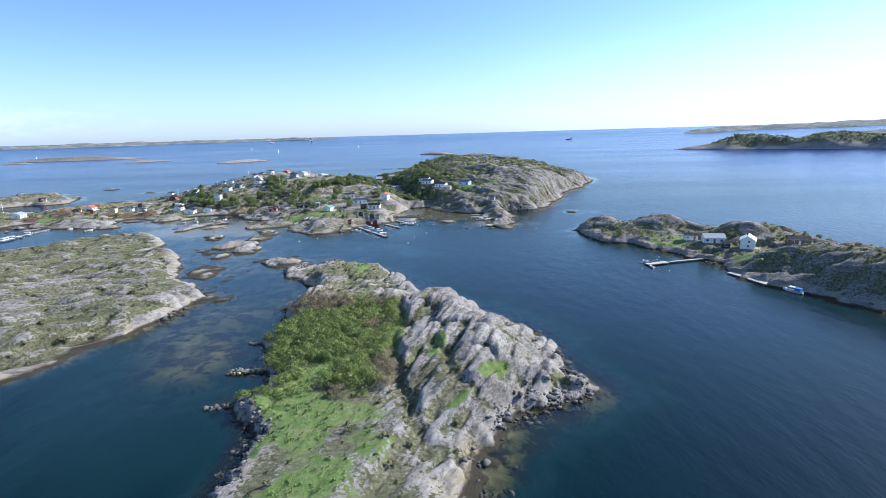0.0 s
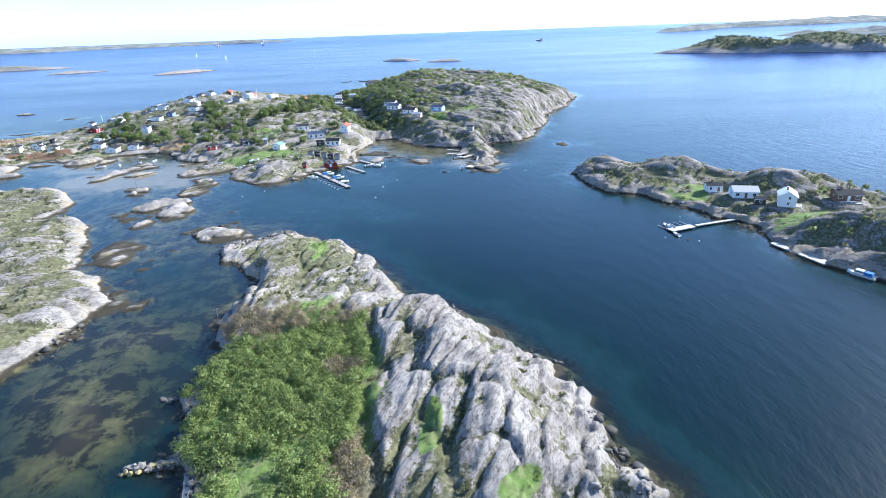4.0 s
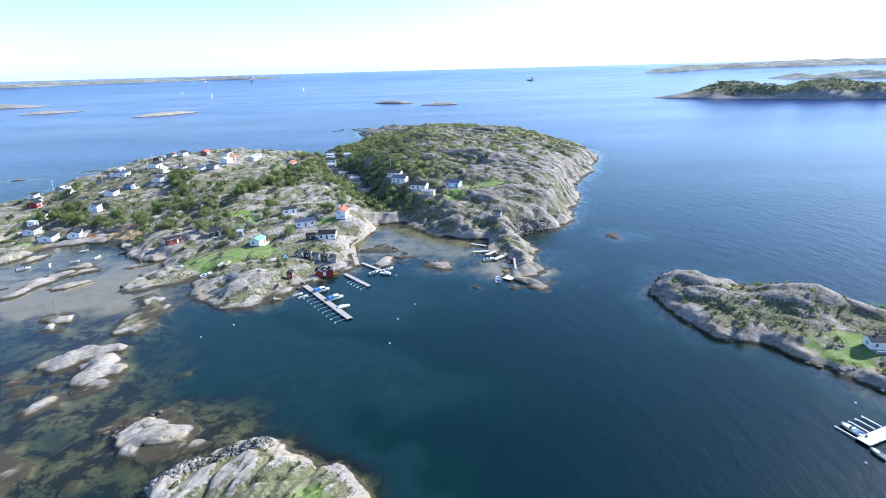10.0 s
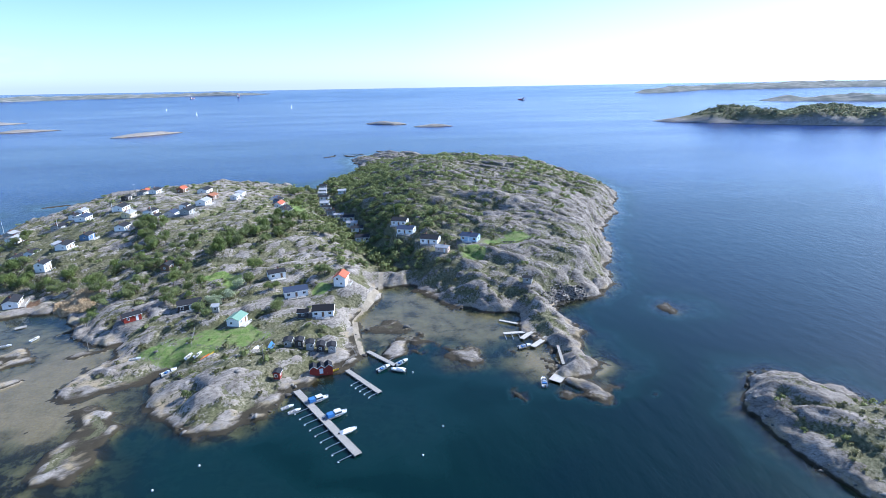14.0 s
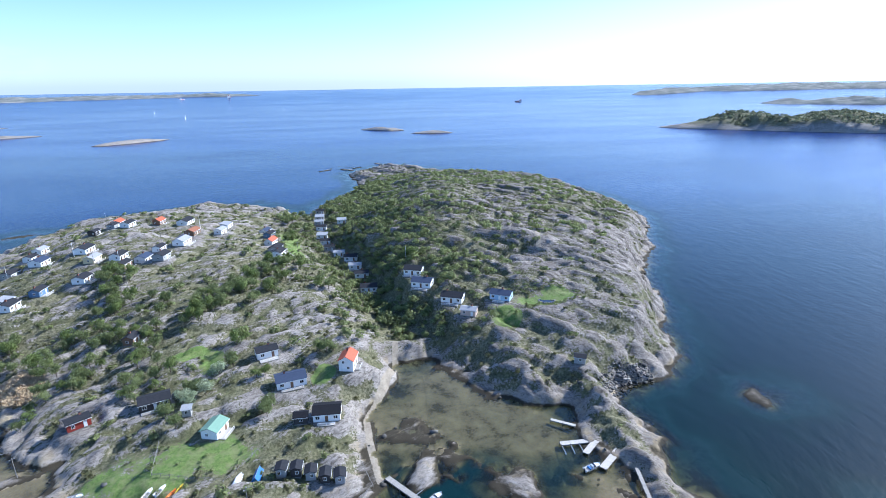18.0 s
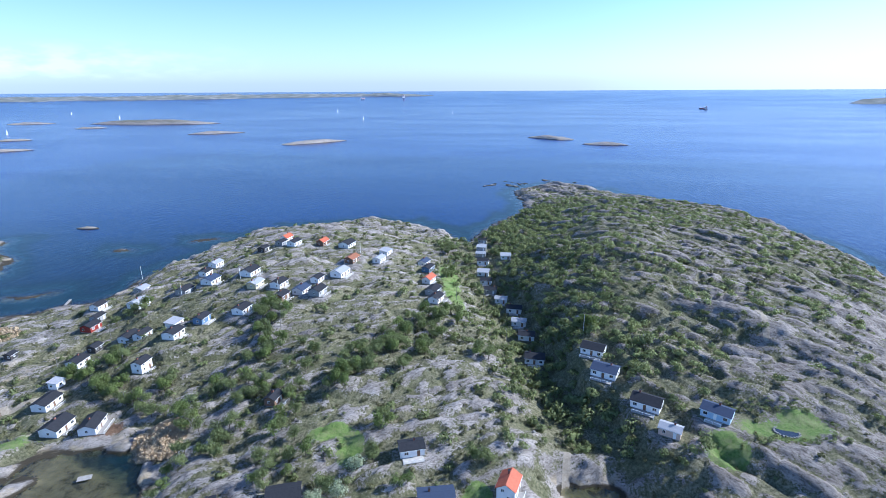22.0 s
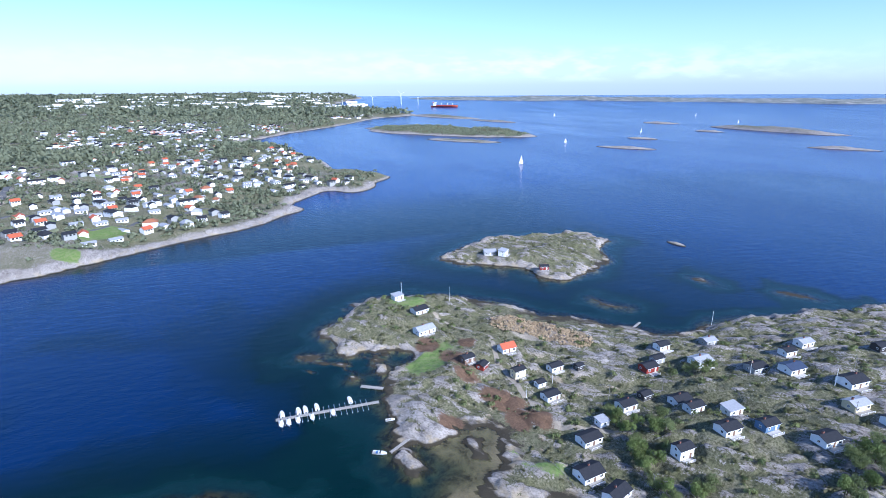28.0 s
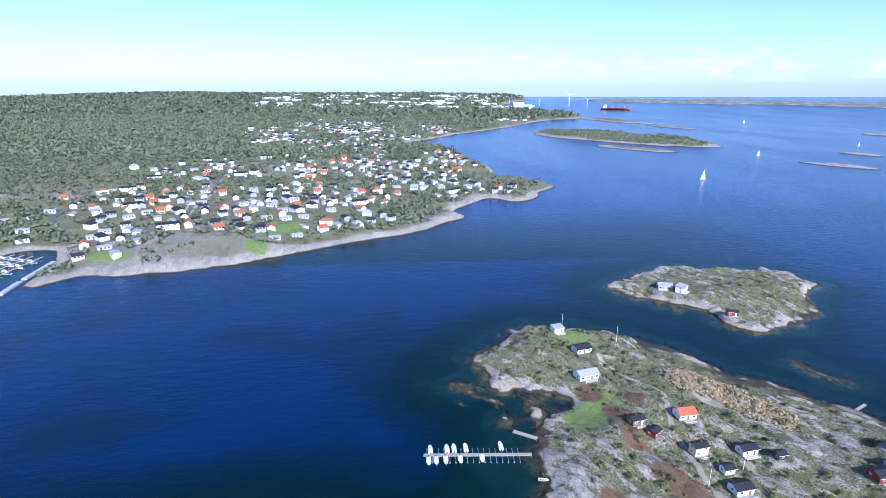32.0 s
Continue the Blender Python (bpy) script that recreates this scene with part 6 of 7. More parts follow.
scatter("hedge", x, y, 0.9 + 0.5 * u, M_LEAF, "clipped green hedge along the valley lane", "hedge", 40, 0.2, 0.9, 52, ground)
pole(-60, 192, 3.2)


def fence(line, label):
    """Posts and two rails along a line on the ground."""
    (ax, ay) = line[0]
    top = thing("fence", ax, ay, ground(ax, ay), 0, label, "fence", "garden fences")
    zb = ground(ax, ay)
    for (px, py), (qx, qy) in zip(line, line[1:]):
        n = max(1, int(math.hypot(qx - px, qy - py) / 2.4))
        for k in range(n):
            u, v = px + (qx - px) * k / n, py + (qy - py) * k / n
            u2, v2 = px + (qx - px) * (k + 1) / n, py + (qy - py) * (k + 1) / n
            z1, z2 = ground(u, v) - zb, ground(u2, v2) - zb
            post = part("post", Shape().box(u - ax, v - ay, z1 - 0.3, 0.12, 0.12, 1.4), M_GREYWOOD, top)
            for h in (0.5, 0.95):
                part("rail", Shape().rod((u - ax, v - ay, z1 + h), (u2 - ax, v2 - ay, z2 + h), 0.05, sides=4), M_GREYWOOD, post)


fence([(-101, 398), (-98, 384), (-78, 380), (-70, 392)], "grey wooden fence round the cottage lawn")
fence([(-60, 428), (-57, 416), (-50, 416)], "grey wooden fence beside a lawn")
fence([(-40, 385), (-37, 376), (-42, 368)], "rough wooden rail along the quay path")
fence([(126, 226), (134, 222), (146, 224)], "wooden rail along the rock terrace")
fence([(-226, 430), (-212, 434), (-200, 434)], "low wooden fence by the shore meadow")


def stone_pier(a, b, count, label, seed, high=0.0, gold=0.0):
    """A rough pier of heaped boulders, each one a part, with a flat slab on top."""
    r = np.random.RandomState(seed)
    (ax, ay), (bx, by) = a, b
    length, turn = math.hypot(bx - ax, by - ay), math.degrees(math.atan2(by - ay, bx - ax))
    top = thing("stone_pier", ax, ay, 0.0, turn, label, "pier", "stone piers")
    bm = bmesh.new()
    bmesh.ops.create_icosphere(bm, subdivisions=1, radius=1)
    for v in bm.verts:
        v.co *= 1 + 0.5 * (r.uniform() - 0.5)
    me = bpy.data.meshes.new("boulder")
    bm.to_mesh(me)
    bm.free()
    me.materials.append(M_GROUND_STONE)
    pale = me.copy()
    pale.materials[0] = M_LICHEN
    for k in range(count):
        u = length * (k + r.uniform()) / count
        s = r.uniform(0.35, 0.85)
        ob = part("boulder", pale if r.uniform() < gold else me, None, top)
        ob.matrix_local = pose(u, r.uniform(-0.9, 0.9), r.uniform(-0.3, 0.1 + high), r.uniform(0, 90), r.uniform(0, 90), r.uniform(0, 360)) @ Matrix.Diagonal((s * 1.3, s, s * 0.8, 1))
    if high > 0:
        part("slab", Shape().box(length * 0.72, 0, 0.6, length * 0.5, 0.8, 0.3), M_LICHEN, top, "yellow lichen-covered stone slab")
    return top


M_LICHEN = plain("yellow_lichen_stone", (0.45, 0.36, 0.16), 0.9, vary=0.45, scale=0.8)
stone_pier((-59, 132.8), (-48, 134.5), 40, "heaped boulder pier with yellow lichen beside a small basin", 5, 0.5, 0.15)
stone_pier((-60, 153.5), (-51, 155), 30, "low line of boulders running into the sound", 6)
stone_pier((-57, 114), (-50, 116), 26, "low grey boulder groyne below the meadow", 7)
fence([(-44.5, 134), (-44, 127), (-43.5, 121)], "white-weathered wooden rail beside the stone basin")

# ---- mainland ----
MAINLAND = [(-489, 40), (-530, 72), (-526, 101), (-536, 154), (-550, 191), (-569, 215), (-584, 248), (-618, 298), (-656, 362), (-704, 411), (-734, 394), (-815, 453), (-777, 480), (-810, 522), (-850, 524), (-882, 571),
            (-972, 540), (-992, 496), (-1068, 499), (-1144, 467), (-1330, 439), (-1426, 371), (-1523, 308), (-1640, 420), (-1755, 476), (-2080, 733), (-2458, 958), (-2640, 1240), (-2900, 1180), (-3150, 1000)]
MAINLAND += [(-3500, 900), (-4700, 1500), (-5600, 1200), (-5600, -2600), (-2500, -2400), (-900, -1500), (-520, -700), (-470, -260), (-505, -60), (-600, -28), (-600, 20), (-560, 34)]
xs_m, ys_m = np.concatenate([np.arange(-5600, -2400, 40.0), np.arange(-2400, -1300, 18.0), np.arange(-1300, -470, 7.0)]), np.concatenate([np.arange(-2600, -500, 50.0), np.arange(-500, 700, 8.0), np.arange(700, 1620, 24.0)])
MX, MY = np.meshgrid(xs_m, ys_m)
MD = inside(rounded(MAINLAND), MX + 16 * (fbm(MX, MY, 50, 3, 3) - 0.5), MY + 16 * (fbm(MX, MY, 50, 3, 4) - 0.5))
MZ = 5 * (1 - np.exp(-np.clip(MD, 0, None) / 10)) + step(10, 120, MD) * 15 * fbm(MX, MY, 240, 3, 14) + step(200, 1400, MD) * 38 * fbm(MX, MY, 700, 3, 15)
MZ += 16 * np.exp(-(((MX + 1180) / 150) ** 2 + ((MY - 400) / 90) ** 2)) + 9 * np.exp(-(((MX + 590) / 40) ** 2 + ((MY - 150) / 60) ** 2))
m_block, m_gap = blocks(MX * 0.7, MY, 16, 401)
MZ += step(0, 20, MD) * (np.abs(2 * fbm(MX, MY, 35, 3, 16) - 1) * 7 - 1.5 + 2.5 * m_block - 1.5 * m_gap)
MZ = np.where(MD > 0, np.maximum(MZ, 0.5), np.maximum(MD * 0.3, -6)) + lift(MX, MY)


def mainland_at(x, y):
    j, i = min(max(int(np.searchsorted(xs_m, x)), 0), len(xs_m) - 1), min(max(int(np.searchsorted(ys_m, y)), 0), len(ys_m) - 1)
    return float(MZ[i, j])


def main_field(x, y):
    return MD[np.clip(np.searchsorted(ys_m, y), 0, len(ys_m) - 1), np.clip(np.searchsorted(xs_m, x), 0, len(xs_m) - 1)]


MAIN_LAWNS = [(-640, 215, 26, 20, 0), (-720, 150, 40, 22, 40), (-578, 200, 13, 9, 30), (-690, 300, 24, 14, 0), (-560, 80, 30, 14, 70), (-1010, 150, 60, 34, 20)]
m_cover = np.stack([np.clip(1.25 * (fbm(MX, MY, 90, 3, 18) - 0.5) + 0.75 * step(3, 17, MD * (0.3 + 1.9 * fbm(MX, MY, 60, 3, 20) ** 1.3)), 0, 1), spots(MAIN_LAWNS, MX, MY) * (0.62 + 2.4 * (fbm(MX, MY, 38, 4, 19, 0.6) - 0.5)), 0.9 * (near_line([(-647, 93), (-735, 88), (-824, 80), (-900, 70)], MX, MY) < 5)
                    + 0.9 * (near_line([(-575, 0), (-609, 52), (-600, 90)], MX, MY) < 6), np.zeros_like(MX)], -1)
tagged(sheet("ground", xs_m, ys_m, MZ, M_GROUND, cover=m_cover), "wooded mainland with pale rocky shore and lawns", "ground", kind="structure")


def town_density(x, y):
    a = np.clip(1.4 - np.hypot((x + 800) / 300, (y - 230) / 260), 0, 1) + np.clip(1.3 - np.hypot((x + 640) / 120, (y - 30) / 120), 0, 1)
    b = np.clip(1.3 - np.hypot((x + 1750) / 430, (y - 160) / 230), 0, 1) + np.clip(1.2 - np.hypot((x + 1750) / 260, (y - 480) / 90), 0, 1)
    b = b + np.clip(1.2 - np.hypot((x + 2300) / 260, (y - 880) / 130), 0, 1) + 0.6 * np.clip(1.2 - np.hypot((x + 1150) / 250, (y - 350) / 110), 0, 1)
    return np.clip(a + b, 0, 1) * step(0.36, 0.55, fbm(x, y, 90, 2, 23)) * (main_field(x, y) > 22) * (np.hypot((x + 572) / 38, (y - 150) / 62) > 1)


def home_kind(walls, roof, length, depth, tall, pitch, label):
    top = thing("villa", 0, 0, 0, 0, label, "house", "mainland houses")
    hl, hd, rise = length / 2, depth / 2, depth / 2 * pitch
    part("wall", Shape().add([(-hl, -hd, -2), (hl, -hd, -2), (hl, hd, -2), (-hl, hd, -2), (-hl, -hd, tall), (hl, -hd, tall), (hl, hd, tall), (-hl, hd, tall), (-hl, 0, tall + rise), (hl, 0, tall + rise)],
                              [(0, 1, 5, 4), (2, 3, 7, 6), (1, 2, 6, 9, 5), (3, 0, 4, 8, 7), (4, 5, 9, 8), (6, 7, 8, 9)]), WALLS[walls], top)
    r = Shape()
    for s in (-1, 1):
        e = hd + 0.5
        za, zb = tall - 0.5 * pitch + 0.02, tall + rise + 0.02
        r.add([(-hl - 0.4, s * e, za), (hl + 0.4, s * e, za), (hl + 0.4, 0, zb), (-hl - 0.4, 0, zb), (-hl - 0.4, s * e, za + 0.22), (hl + 0.4, s * e, za + 0.22), (hl + 0.4, 0, zb + 0.22), (-hl - 0.4, 0, zb + 0.22)],
              [(3, 2, 1, 0), (4, 5, 6, 7), (0, 1, 5, 4), (1, 2, 6, 5), (3, 0, 4, 7)])
    part("roof", r, ROOFS[roof], top)
    for side, yy in ((-1, -hd - 0.03), (1, hd + 0.03)):
        for xx in (-hl * 0.55, hl * 0.05, hl * 0.6):
            part("window", Shape().box(xx, yy, tall - 1.9, 1.6, 0.06, 1.3), M_GLASS, top)
    return top


HOMES = [home_kind("white", "dark", 9, 7, 4.2, 0.5, "white villa with a dark pitched roof among trees"), home_kind("white", "red", 9, 7.5, 4.4, 0.6, "white villa with an orange tiled roof"),
         home_kind("white", "grey", 11, 7, 3.2, 0.3, "low white villa with a pale grey roof"), home_kind("yellow", "red", 9, 7, 4.8, 0.6, "pale yellow villa with an orange tiled roof"),
         home_kind("grey", "dark", 10, 8, 5.0, 0.35, "grey two-storey house with a dark roof"), home_kind("white", "dark", 20, 10, 5.5, 0.25, "long white apartment house with a dark roof")]
r = np.random.RandomState(77)
hx, hy = r.uniform(-1200, -540, 5200), r.uniform(-120, 560, 5200)
ok = r.uniform(0, 1, 5200) < town_density(hx, hy)
plots = []
for px, py in zip(hx[ok], hy[ok]):
    if all((px - a) ** 2 + (py - b) ** 2 > 17 ** 2 for a, b in plots):
        plots.append((float(px), float(py)))
made = set()
near_plots, more_plots = plots[:280], plots[280:]
for n, (px, py) in enumerate(near_plots):
    k = [2, 0, 2, 1, 2, 0, 4, 2, 5, 3, 2, 1, 2, 4, 0, 2][n % 16]
    m = pose(px, py, mainland_at(px, py), 0, 0, r.choice((0, 90)) + 25 + r.uniform(-15, 15))
    if k in made:
        copy_thing(HOMES[k], m)
    else:
        HOMES[k].matrix_world = m
        made.add(k)


def far_homes(name, spots_xy, label, wall, roof, seed, grow=1.0):
    """Far houses, too many to count: walls in one mesh, roofs in another."""
    r = np.random.RandomState(seed)
    w, t = Shape(), Shape()
    for px, py in spots_xy:
        turn, length, depth, tall = r.uniform(0, 180), r.uniform(9, 15) * grow, r.uniform(7, 10) * grow, r.uniform(4, 6.5) * grow
        z = mainland_at(px, py)
        w.box(px, py, z - 1, length, depth, tall + 1, turn)
        t.box(px, py, z + tall, length + 0.8, depth + 0.8, depth * 0.32, turn, 0.35)
    tagged(new(name, w.mesh(name, WALLS[wall])), label, "houses", kind="stuff")
    tagged(new("far_roofs", t.mesh("far_roofs", ROOFS[roof])), f"{ROOF_WORDS[roof]} roofs of the far houses", "roofs", kind="stuff")


hx, hy = r.uniform(-2700, -1200, 9000), r.uniform(-200, 1050, 9000)
ok = r.uniform(0, 1, 9000) < town_density(hx, hy)
far_xy = list(zip(hx[ok], hy[ok])) + more_plots
far_homes("far_houses", far_xy[0::2], "far white houses of a town between trees", "white", "dark", 81)
far_homes("far_houses", far_xy[1::6], "far pale houses with orange roofs", "white", "rust", 82)
far_homes("far_houses", far_xy[3::3], "far white houses with pale roofs", "white", "grey", 83)
port = Shape()
for _ in range(90):
    px, py = r.uniform(-4500, -3050), r.uniform(-500, 1150)
    port.box(px, py, mainland_at(px, py) + 6, r.uniform(20, 38), r.uniform(50, 130), r.uniform(9, 14), r.uniform(-12, 12), 0.98)
tagged(new("port_warehouses", port.mesh("port_warehouses", WALLS["white"])), "long white warehouses of a far port", "warehouses", kind="stuff")


def forest_density(x, y):
    bald = np.where(np.hypot((x + 570) / 30, (y - 150) / 55) > 1, 1.0, 0.22)
    t = town_density(x, y)
    for line in ([(-590, 30), (-612, 60), (-647, 93), (-735, 88), (-930, 60)], [(-735, 88), (-810, 240), (-880, 420)], [(-612, 60), (-690, -40), (-760, -60)]):
        t = np.where(near_line(line, x, y) < 8, 2.0, t)
    return bald * (main_field(x, y) > 12) * np.clip(0.35 + 0.9 * step(0.36, 0.5, fbm(x, y, 120, 3, 28)), 0, 1) * np.clip(1 - np.where(x < -1250, 0.985, 0.5) * t, 0, 1) * (1 - 0.9 * np.exp(-((x + 950) / 170) ** 2 - ((y - 480) / 70) ** 2)) * (spots(MAIN_LAWNS, x, y) < 0.3)


def woods(name, count, box, seed, low, high, tris, label):
    r = np.random.RandomState(seed)
    x, y = r.uniform(box[0], box[1], count), r.uniform(box[2], box[3], count)
    keep = r.uniform(0, 1, count) < forest_density(x, y)
    x, y = x[keep], y[keep]
    clear = np.ones(len(x), bool)
    for px, py in near_plots:
        clear &= (x - px) ** 2 + (y - py) ** 2 > 81
    x, y = x[clear], y[clear]
    scatter(name, x, y, r.uniform(low, high, len(x)), M_WOOD, label, "woods", tris, 0.34, 1.0, seed, mainland_at)


woods("near_woods", 20000, (-1250, -500, -420, 620), 41, 2.2, 4.4, 26, "mixed green trees between the houses of the town")
woods("far_woods", 16000, (-2500, -1150, -1100, 700), 42, 5.0, 9.0, 18, "dense green forest behind the town")
woods("distant_woods", 13000, (-5200, -2400, -2300, 1300), 43, 11.0, 20.0, 12, "dark forest reaching to the horizon")


# ---- roads of the town ----
def road(line, width):
    pts = []
    for (ax, ay), (bx, by) in zip(line, line[1:]):
        n = max(2, int(math.hypot(bx - ax, by - ay) / 6))
        pts += [(ax + (bx - ax) * k / n, ay + (by - ay) * k / n) for k in range(n)]
    pts.append(line[-1])
    s, verts, faces = Shape(), [], []
    for k, (px, py) in enumerate(pts):
        qx, qy = pts[min(k + 1, len(pts) - 1)]
        ox, oy = pts[max(k - 1, 0)]
        dx, dy = qx - ox, qy - oy
        d = math.hypot(dx, dy)
        nx, ny = -dy / d * width / 2, dx / d * width / 2
        z = max(mainland_at(px + a * nx, py + a * ny) for a in (-1, 0, 1)) + 0.35
        verts += [(px + nx, py + ny, z), (px - nx, py - ny, z), (px + nx * 1.2, py + ny * 1.2, z - 2.5), (px - nx * 1.2, py - ny * 1.2, z - 2.5)]
    for k in range(len(pts) - 1):
        a, b = 4 * k, 4 * k + 4
        faces += [(a, b, b + 1, a + 1), (a + 2, b + 2, b, a), (a + 1, b + 1, b + 3, a + 3)]
    tagged(new("road", s.add(verts, faces).mesh("road", M_ASPHALT)), "grey asphalt road between the villas", "road", kind="structure")


M_ASPHALT = plain("worn_asphalt", (0.115, 0.112, 0.108), 0.9, vary=0.3)
road([(-590, 30), (-612, 60), (-647, 93), (-735, 88), (-824, 80), (-930, 60)], 7)
road([(-612, 60), (-640, 10), (-690, -40), (-760, -60)], 6)
road([(-735, 88), (-770, 160), (-810, 240), (-850, 330), (-880, 420)], 5)
road([(-647, 93), (-640, 170), (-680, 250), (-740, 320)], 5)


# ---- outer islands ----
def far_isle(x, y, ra, rb, turn, high, seed, green=0.4, label="low bare skerry of pale rock in open water", mat=None):
    """An island of its own, with a ragged shore and a humped top."""
    n_r, n_a = (30, 120) if high > 12 else (14, 56)
    a, q = np.meshgrid(np.linspace(0, 2 * math.pi, n_a, endpoint=False), np.linspace(0, 1.15, n_r))
    edge = 0.72 + 0.5 * fbm(np.cos(a) * 2.2 + seed * 3.1, np.sin(a) * 2.2 + seed, 1.0, 3, seed)
    c, s = math.cos(radians(turn)), math.sin(radians(turn))
    u, v = q * edge * ra * np.cos(a), q * edge * rb * np.sin(a)
    px, py = x + u * c - v * s, y + u * s + v * c
    hump = 0.55 + 0.9 * fbm(px, py, max(ra, rb) * 0.35, 3, seed + 5) if high <= 12 else 0.15 + 1.7 * fbm(px, py, max(ra, rb) * 0.22, 4, seed + 5, 0.6) ** 1.4
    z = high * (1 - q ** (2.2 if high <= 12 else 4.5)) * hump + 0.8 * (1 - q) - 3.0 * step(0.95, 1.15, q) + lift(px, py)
    co = np.stack([px, py, z], -1).reshape(-1, 3)
    faces = [(i * n_a + k, i * n_a + (k + 1) % n_a, (i + 1) * n_a + (k + 1) % n_a, (i + 1) * n_a + k) for i in range(n_r - 1) for k in range(n_a)]
    me = bpy.data.meshes.new("skerry")
    me.from_pydata(co.tolist(), [], faces)
    me.polygons.foreach_set("use_smooth", np.ones(len(faces), bool))
    layer = me.color_attributes.new("cover", "FLOAT_COLOR", "POINT")
    veg = np.clip(green * 1.6 * (1 - q ** 3) * (0.4 + 1.1 * fbm(px, py, max(ra, rb) * 0.3, 3, seed + 8)), 0, 1)
    layer.data.foreach_set("color", np.stack([veg, 0 * veg, 0 * veg, 0 * veg], -1).reshape(-1).astype(np.float32))
    me.materials.append(mat or M_GROUND)
    tagged(new("skerry", me), label, "island", kind="structure")
    if green > 0.6:
        r = np.random.RandomState(seed)
        k = int((2400 if green > 0.7 else 1000) * green)
        ang, rad = r.uniform(0, 2 * math.pi, k), np.sqrt(r.uniform(0, 0.85, k))
        uu, vv = rad * ra * 0.92 * np.cos(ang), rad * rb * 0.92 * np.sin(ang)
        sx, sy = x + uu * c - vv * s, y + uu * s + vv * c
        level = lambda p, w: float(co[np.argmin((co[:, 0] - p) ** 2 + (co[:, 1] - w) ** 2), 2])
        scatter("isle_woods", sx, sy, r.uniform(0.006, 0.016, k) * min(ra, 330), M_WOOD, "green woods and bushes over an outer island", "woods", 14, 0.34, 0.8, seed, level)


# x, y, half-lengths, turn, height
for n, row in enumerate([(-1064, 1175, 66, 16, 35, 4), (-1225, 1360, 46, 12, 30, 4), (-1670, 1832, 70, 18, 30, 5), (-1320, 1702, 44, 12, 30, 4), (-1270, 1890, 230, 44, 8, 12), (-853, 1590, 72, 15, 35, 5), (-511, 1402, 76, 15, 44, 6),
                         (-10, 1550, 58, 20, -30, 6), (97, 1439, 46, 14, -5, 5)]):
    far_isle(*row, seed=100 + n, green=0.35 if row[2] > 200 else 0.15)
for n, row in enumerate([(-1640, 960, 330, 120, 35, 15), (-1370, 905, 110, 34, 40, 4), (-2420, 1260, 240, 50, 20, 8), (-2050, 1330, 120, 24, 20, 5)]):
    far_isle(*row, seed=120 + n, green=0.9 if n == 0 else 0.4, label="long low island with green heath and a pale shore")
for n, row in enumerate([(930, 1290, 330, 105, -32, 26), (1900, 2180, 420, 130, -25, 22), (2650, 3300, 900, 200, -20, 26), (1860, 3480, 420, 110, 25, 20), (3300, 2900, 900, 200, -30, 30)]):
    far_isle(*row, seed=140 + n, green=0.72 if n == 0 else 0.5, label="wooded outer island with a rocky shore", mat=M_DISTANT if n else None)
for n, row in enumerate([(-3300, 2900, 900, 180, 38, 16), (-2500, 3500, 700, 170, 30, 16), (-1800, 3950, 700, 150, 22, 16), (-3800, 2200, 700, 160, 50, 16), (-1150, 4200, 420, 90, 10, 14)]):
    far_isle(*row, seed=160 + n, green=0.5, label="far low coast on the horizon", mat=M_DISTANT)
for n, row in enumerate([(-430, 700, 10, 4, 10, 1.0)]):
    far_isle(*row, seed=180 + n, green=0.0, label="small bare rock awash in the water")


# ---- ships, sails, turbines ----
def ship(x, y, turn, length, hull, label):
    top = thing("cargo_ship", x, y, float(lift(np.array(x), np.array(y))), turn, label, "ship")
    s = hull_mesh(length, length * 0.16, length * 0.055)
    part("hull", s, hull, top, smooth=True)
    part("superstructure", Shape().box(-length * 0.36, 0, length * 0.045, length * 0.10, length * 0.13, length * 0.09, taper=0.92), M_TRIM, top)
    part("bridge", Shape().box(-length * 0.34, 0, length * 0.135, length * 0.07, length * 0.15, length * 0.03), M_TRIM, top)
    part("funnel", Shape().box(-length * 0.42, 0, length * 0.13, length * 0.04, length * 0.05, length * 0.06, taper=0.8), M_REDPAINT, top)
    part("deck", Shape().box(length * 0.02, 0, length * 0.05, length * 0.62, length * 0.13, length * 0.02), M_REDPAINT, top)
    for u in (-0.1, 0.12, 0.3):
        part("mast", Shape().rod((u * length, 0, length * 0.06), (u * length, 0, length * 0.14), length * 0.006), M_TRIM, top)


ship(705, 2980, 100, 74, plain("grey_green_hull", (0.16, 0.21, 0.22), 0.5), "grey-green coaster lying far out on the sea")
ship(-3220, 1590, 60, 165, plain("tanker_red", (0.62, 0.13, 0.06), 0.5), "long red tanker lying off the far port")
ship(-930, 3950, 100, 110, M_TRIM, "white ferry far off near the coast")
ship(-1170, 3800, 80, 60, M_TRIM, "small white ship far off near the coast")


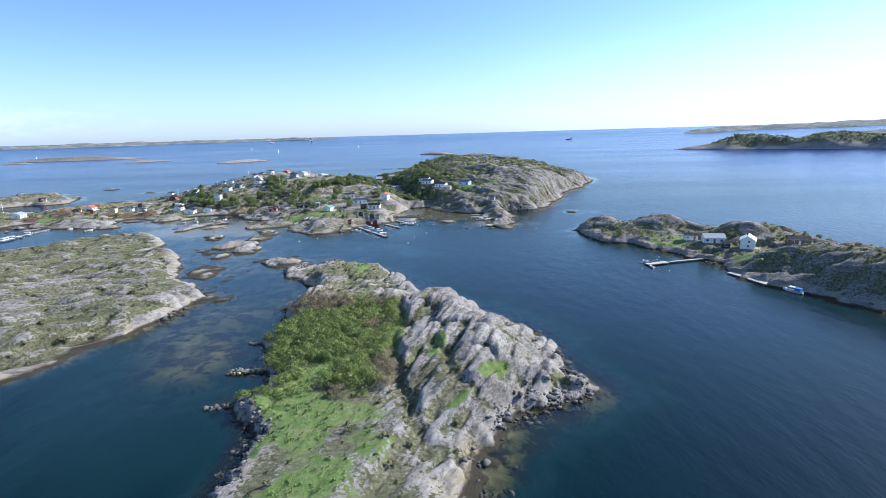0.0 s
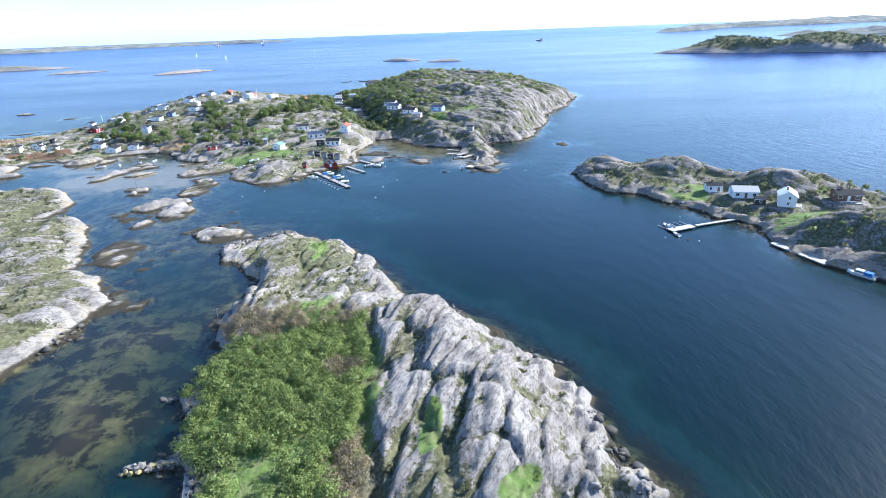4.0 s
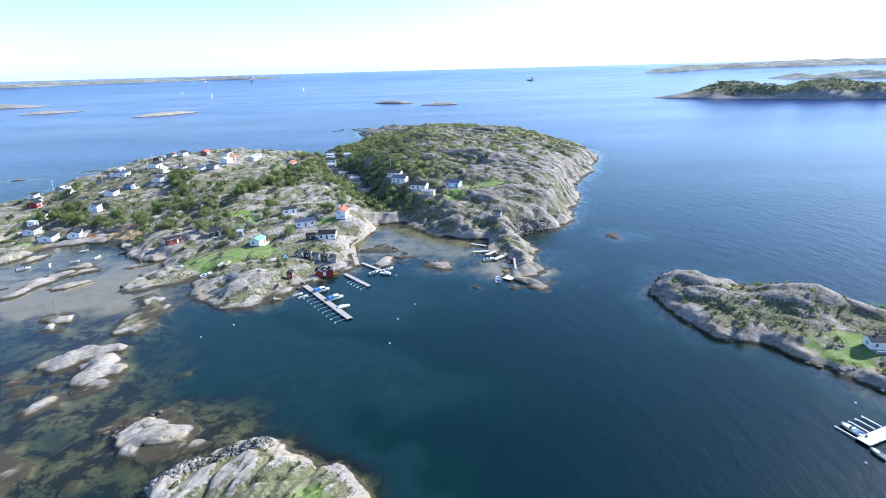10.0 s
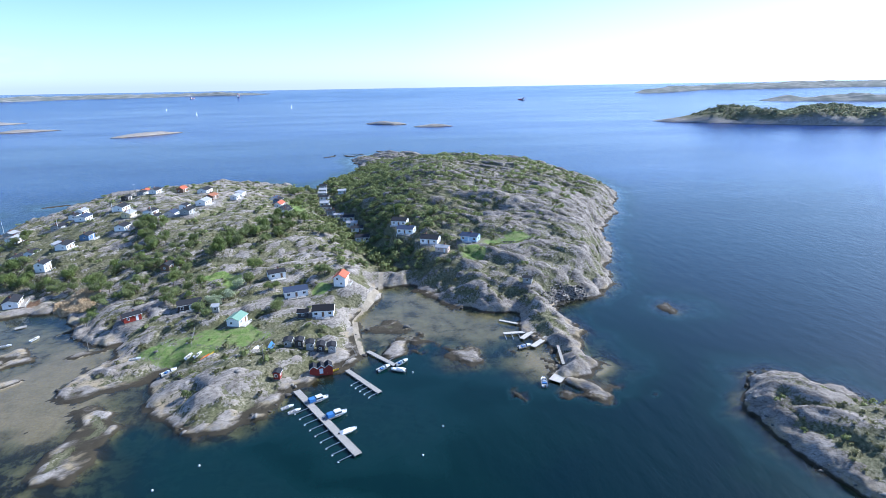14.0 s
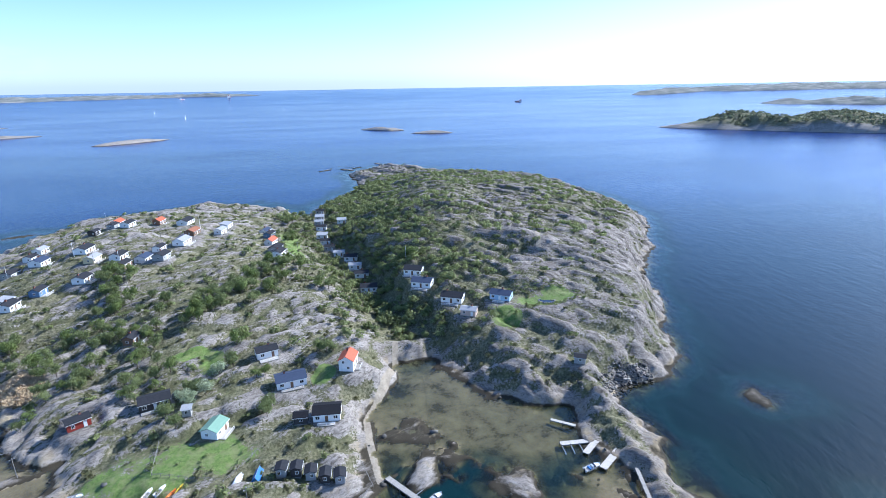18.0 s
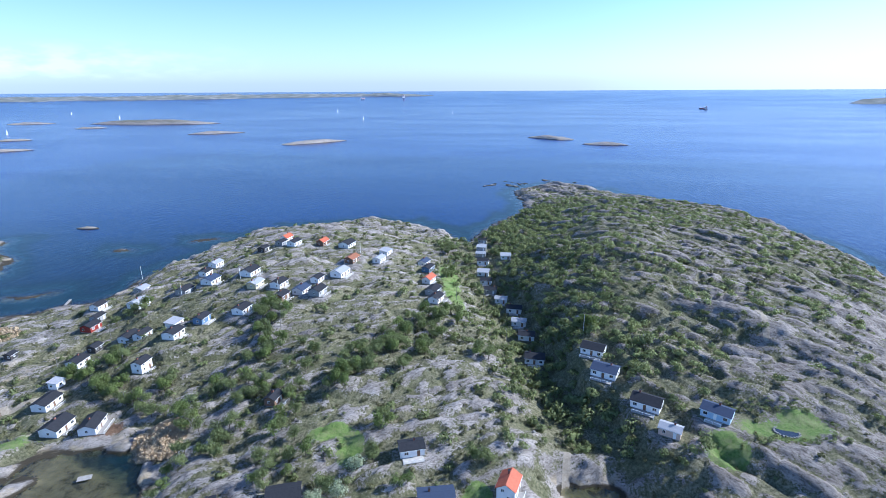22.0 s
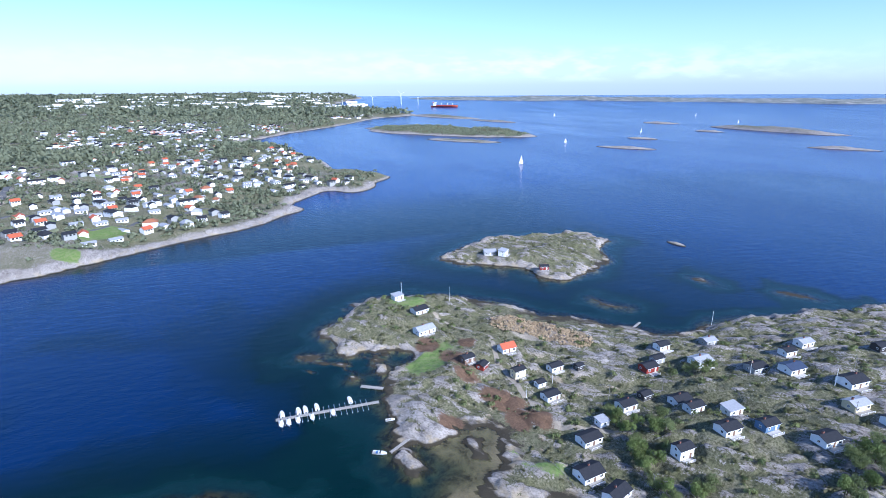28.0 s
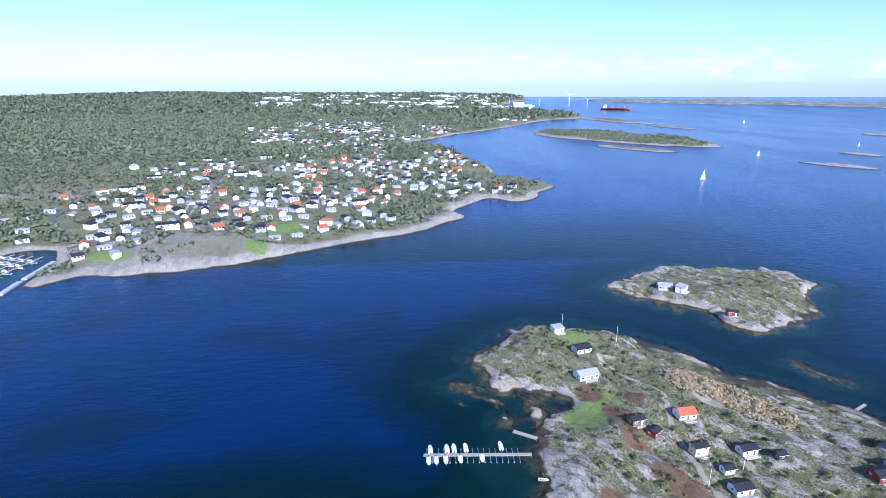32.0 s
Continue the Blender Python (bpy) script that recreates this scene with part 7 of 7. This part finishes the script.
def sailboat(x, y, turn, size):
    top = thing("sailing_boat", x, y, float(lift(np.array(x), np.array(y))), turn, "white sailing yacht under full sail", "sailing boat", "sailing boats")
    part("hull", hull_mesh(9 * size, 2.8 * size, 1.1 * size), M_HULL, top, smooth=True)
    part("mast", Shape().rod((0.6 * size, 0, 0.6 * size), (0.6 * size, 0, 13 * size), 0.09 * size), M_STEEL, top)
    m = Shape().add([(0.45 * size, 0, 1.9 * size), (-4.2 * size, 0.5 * size, 1.9 * size), (0.45 * size, 0.05 * size, 12.6 * size), (-1.4 * size, 0.55 * size, 5.5 * size), (0.45 * size, 0.03, 1.9 * size), (-4.2 * size, 0.53 * size, 1.9 * size), (0.45 * size, 0.08 * size, 12.6 * size), (-1.4 * size, 0.6 * size, 5.5 * size)],
                    [(0, 1, 3), (0, 3, 2), (1, 2, 3), (4, 7, 5), (4, 6, 7), (5, 7, 6)])
    part("mainsail", m, M_SAIL, top)
    part("jib", Shape().add([(4.3 * size, 0, 1.4 * size), (0.9 * size, 0.5 * size, 1.6 * size), (0.75 * size, 0.05 * size, 11 * size), (4.3 * size, 0.04, 1.4 * size), (0.9 * size, 0.54 * size, 1.6 * size)], [(0, 1, 2), (3, 2, 4)]), M_SAIL, top)
    part("boom", Shape().rod((0.5 * size, 0, 1.8 * size), (-4.3 * size, 0.5 * size, 1.8 * size), 0.06 * size), M_STEEL, top)


for row in [(-933, 826, 112, 1.3), (-1227, 1120, 100, 0.9), (-386, 2566, 95, 1.2), (-1390, 1500, 120, 1.0), (-1560, 2100, 110, 1.1), (-2250, 1750, 100, 1.1), (-640, 2150, 95, 1.1), (-2000, 2350, 120, 1.2), (-900, 2600, 105, 1.2)]:
    sailboat(*row)


def turbine(x, y, tall, turn):
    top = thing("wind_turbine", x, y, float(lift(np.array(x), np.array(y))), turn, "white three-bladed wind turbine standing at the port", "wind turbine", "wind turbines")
    part("tower", Shape().rod((0, 0, -2), (0, 0, tall), tall * 0.035, tall * 0.02, 10), M_TRIM, top)
    part("nacelle", Shape().box(0, -tall * 0.02, tall, tall * 0.05, tall * 0.12, tall * 0.05), M_TRIM, top)
    for k in range(3):
        a = radians(20 + 120 * k)
        part("blade", Shape().rod((0, -tall * 0.09, tall * 1.025), (math.cos(a) * tall * 0.55, -tall * 0.09, tall * (1.025 + math.sin(a) * 0.55)), tall * 0.022, tall * 0.006, 6), M_TRIM, top)


for row in [(-3560, 1420, 66, 70), (-3700, 1060, 42, 70), (-3850, 1000, 42, 70), (-3450, 1500, 44, 70), (-3900, 760, 40, 70), (-3600, 1240, 44, 70)]:
    turbine(*row)

# ---- marina on the mainland ----
quay = thing("breakwater", -530, 22, 0, 0, "concrete breakwater round the mainland marina", "breakwater")
for (ax, ay), (bx, by) in (((-573, 30), (-520, 34)), ((-520, 34), (-489, 38)), ((-505, -62), (-486, 12))):
    part("wall", Shape().box((ax + bx) / 2 + 530, (ay + by) / 2 - 22, -3, math.hypot(bx - ax, by - ay) + 2, 5, 4.2, math.degrees(math.atan2(by - ay, bx - ax)), 0.8), M_CONCRETE, quay)
for k in range(4):
    jetty(-592 + 3 * k, -18 + 10 * k, -545 + 9 * k, -30 + 12 * k, 2.0, "marina jetty with boats on both sides", 6, 5.0, True, 0.15)
    for n in range(8):
        u = 0.15 + 0.11 * n
        copy_thing(BOATS["cabin_boat" if n % 3 else "covered_boat"], pose(-592 + 3 * k + u * (47 + 6 * k), -18 + 10 * k + u * (-12 + 2 * k) + (4 if n % 2 else -4), 0, 0, 0, 80 + (n % 2) * 180))
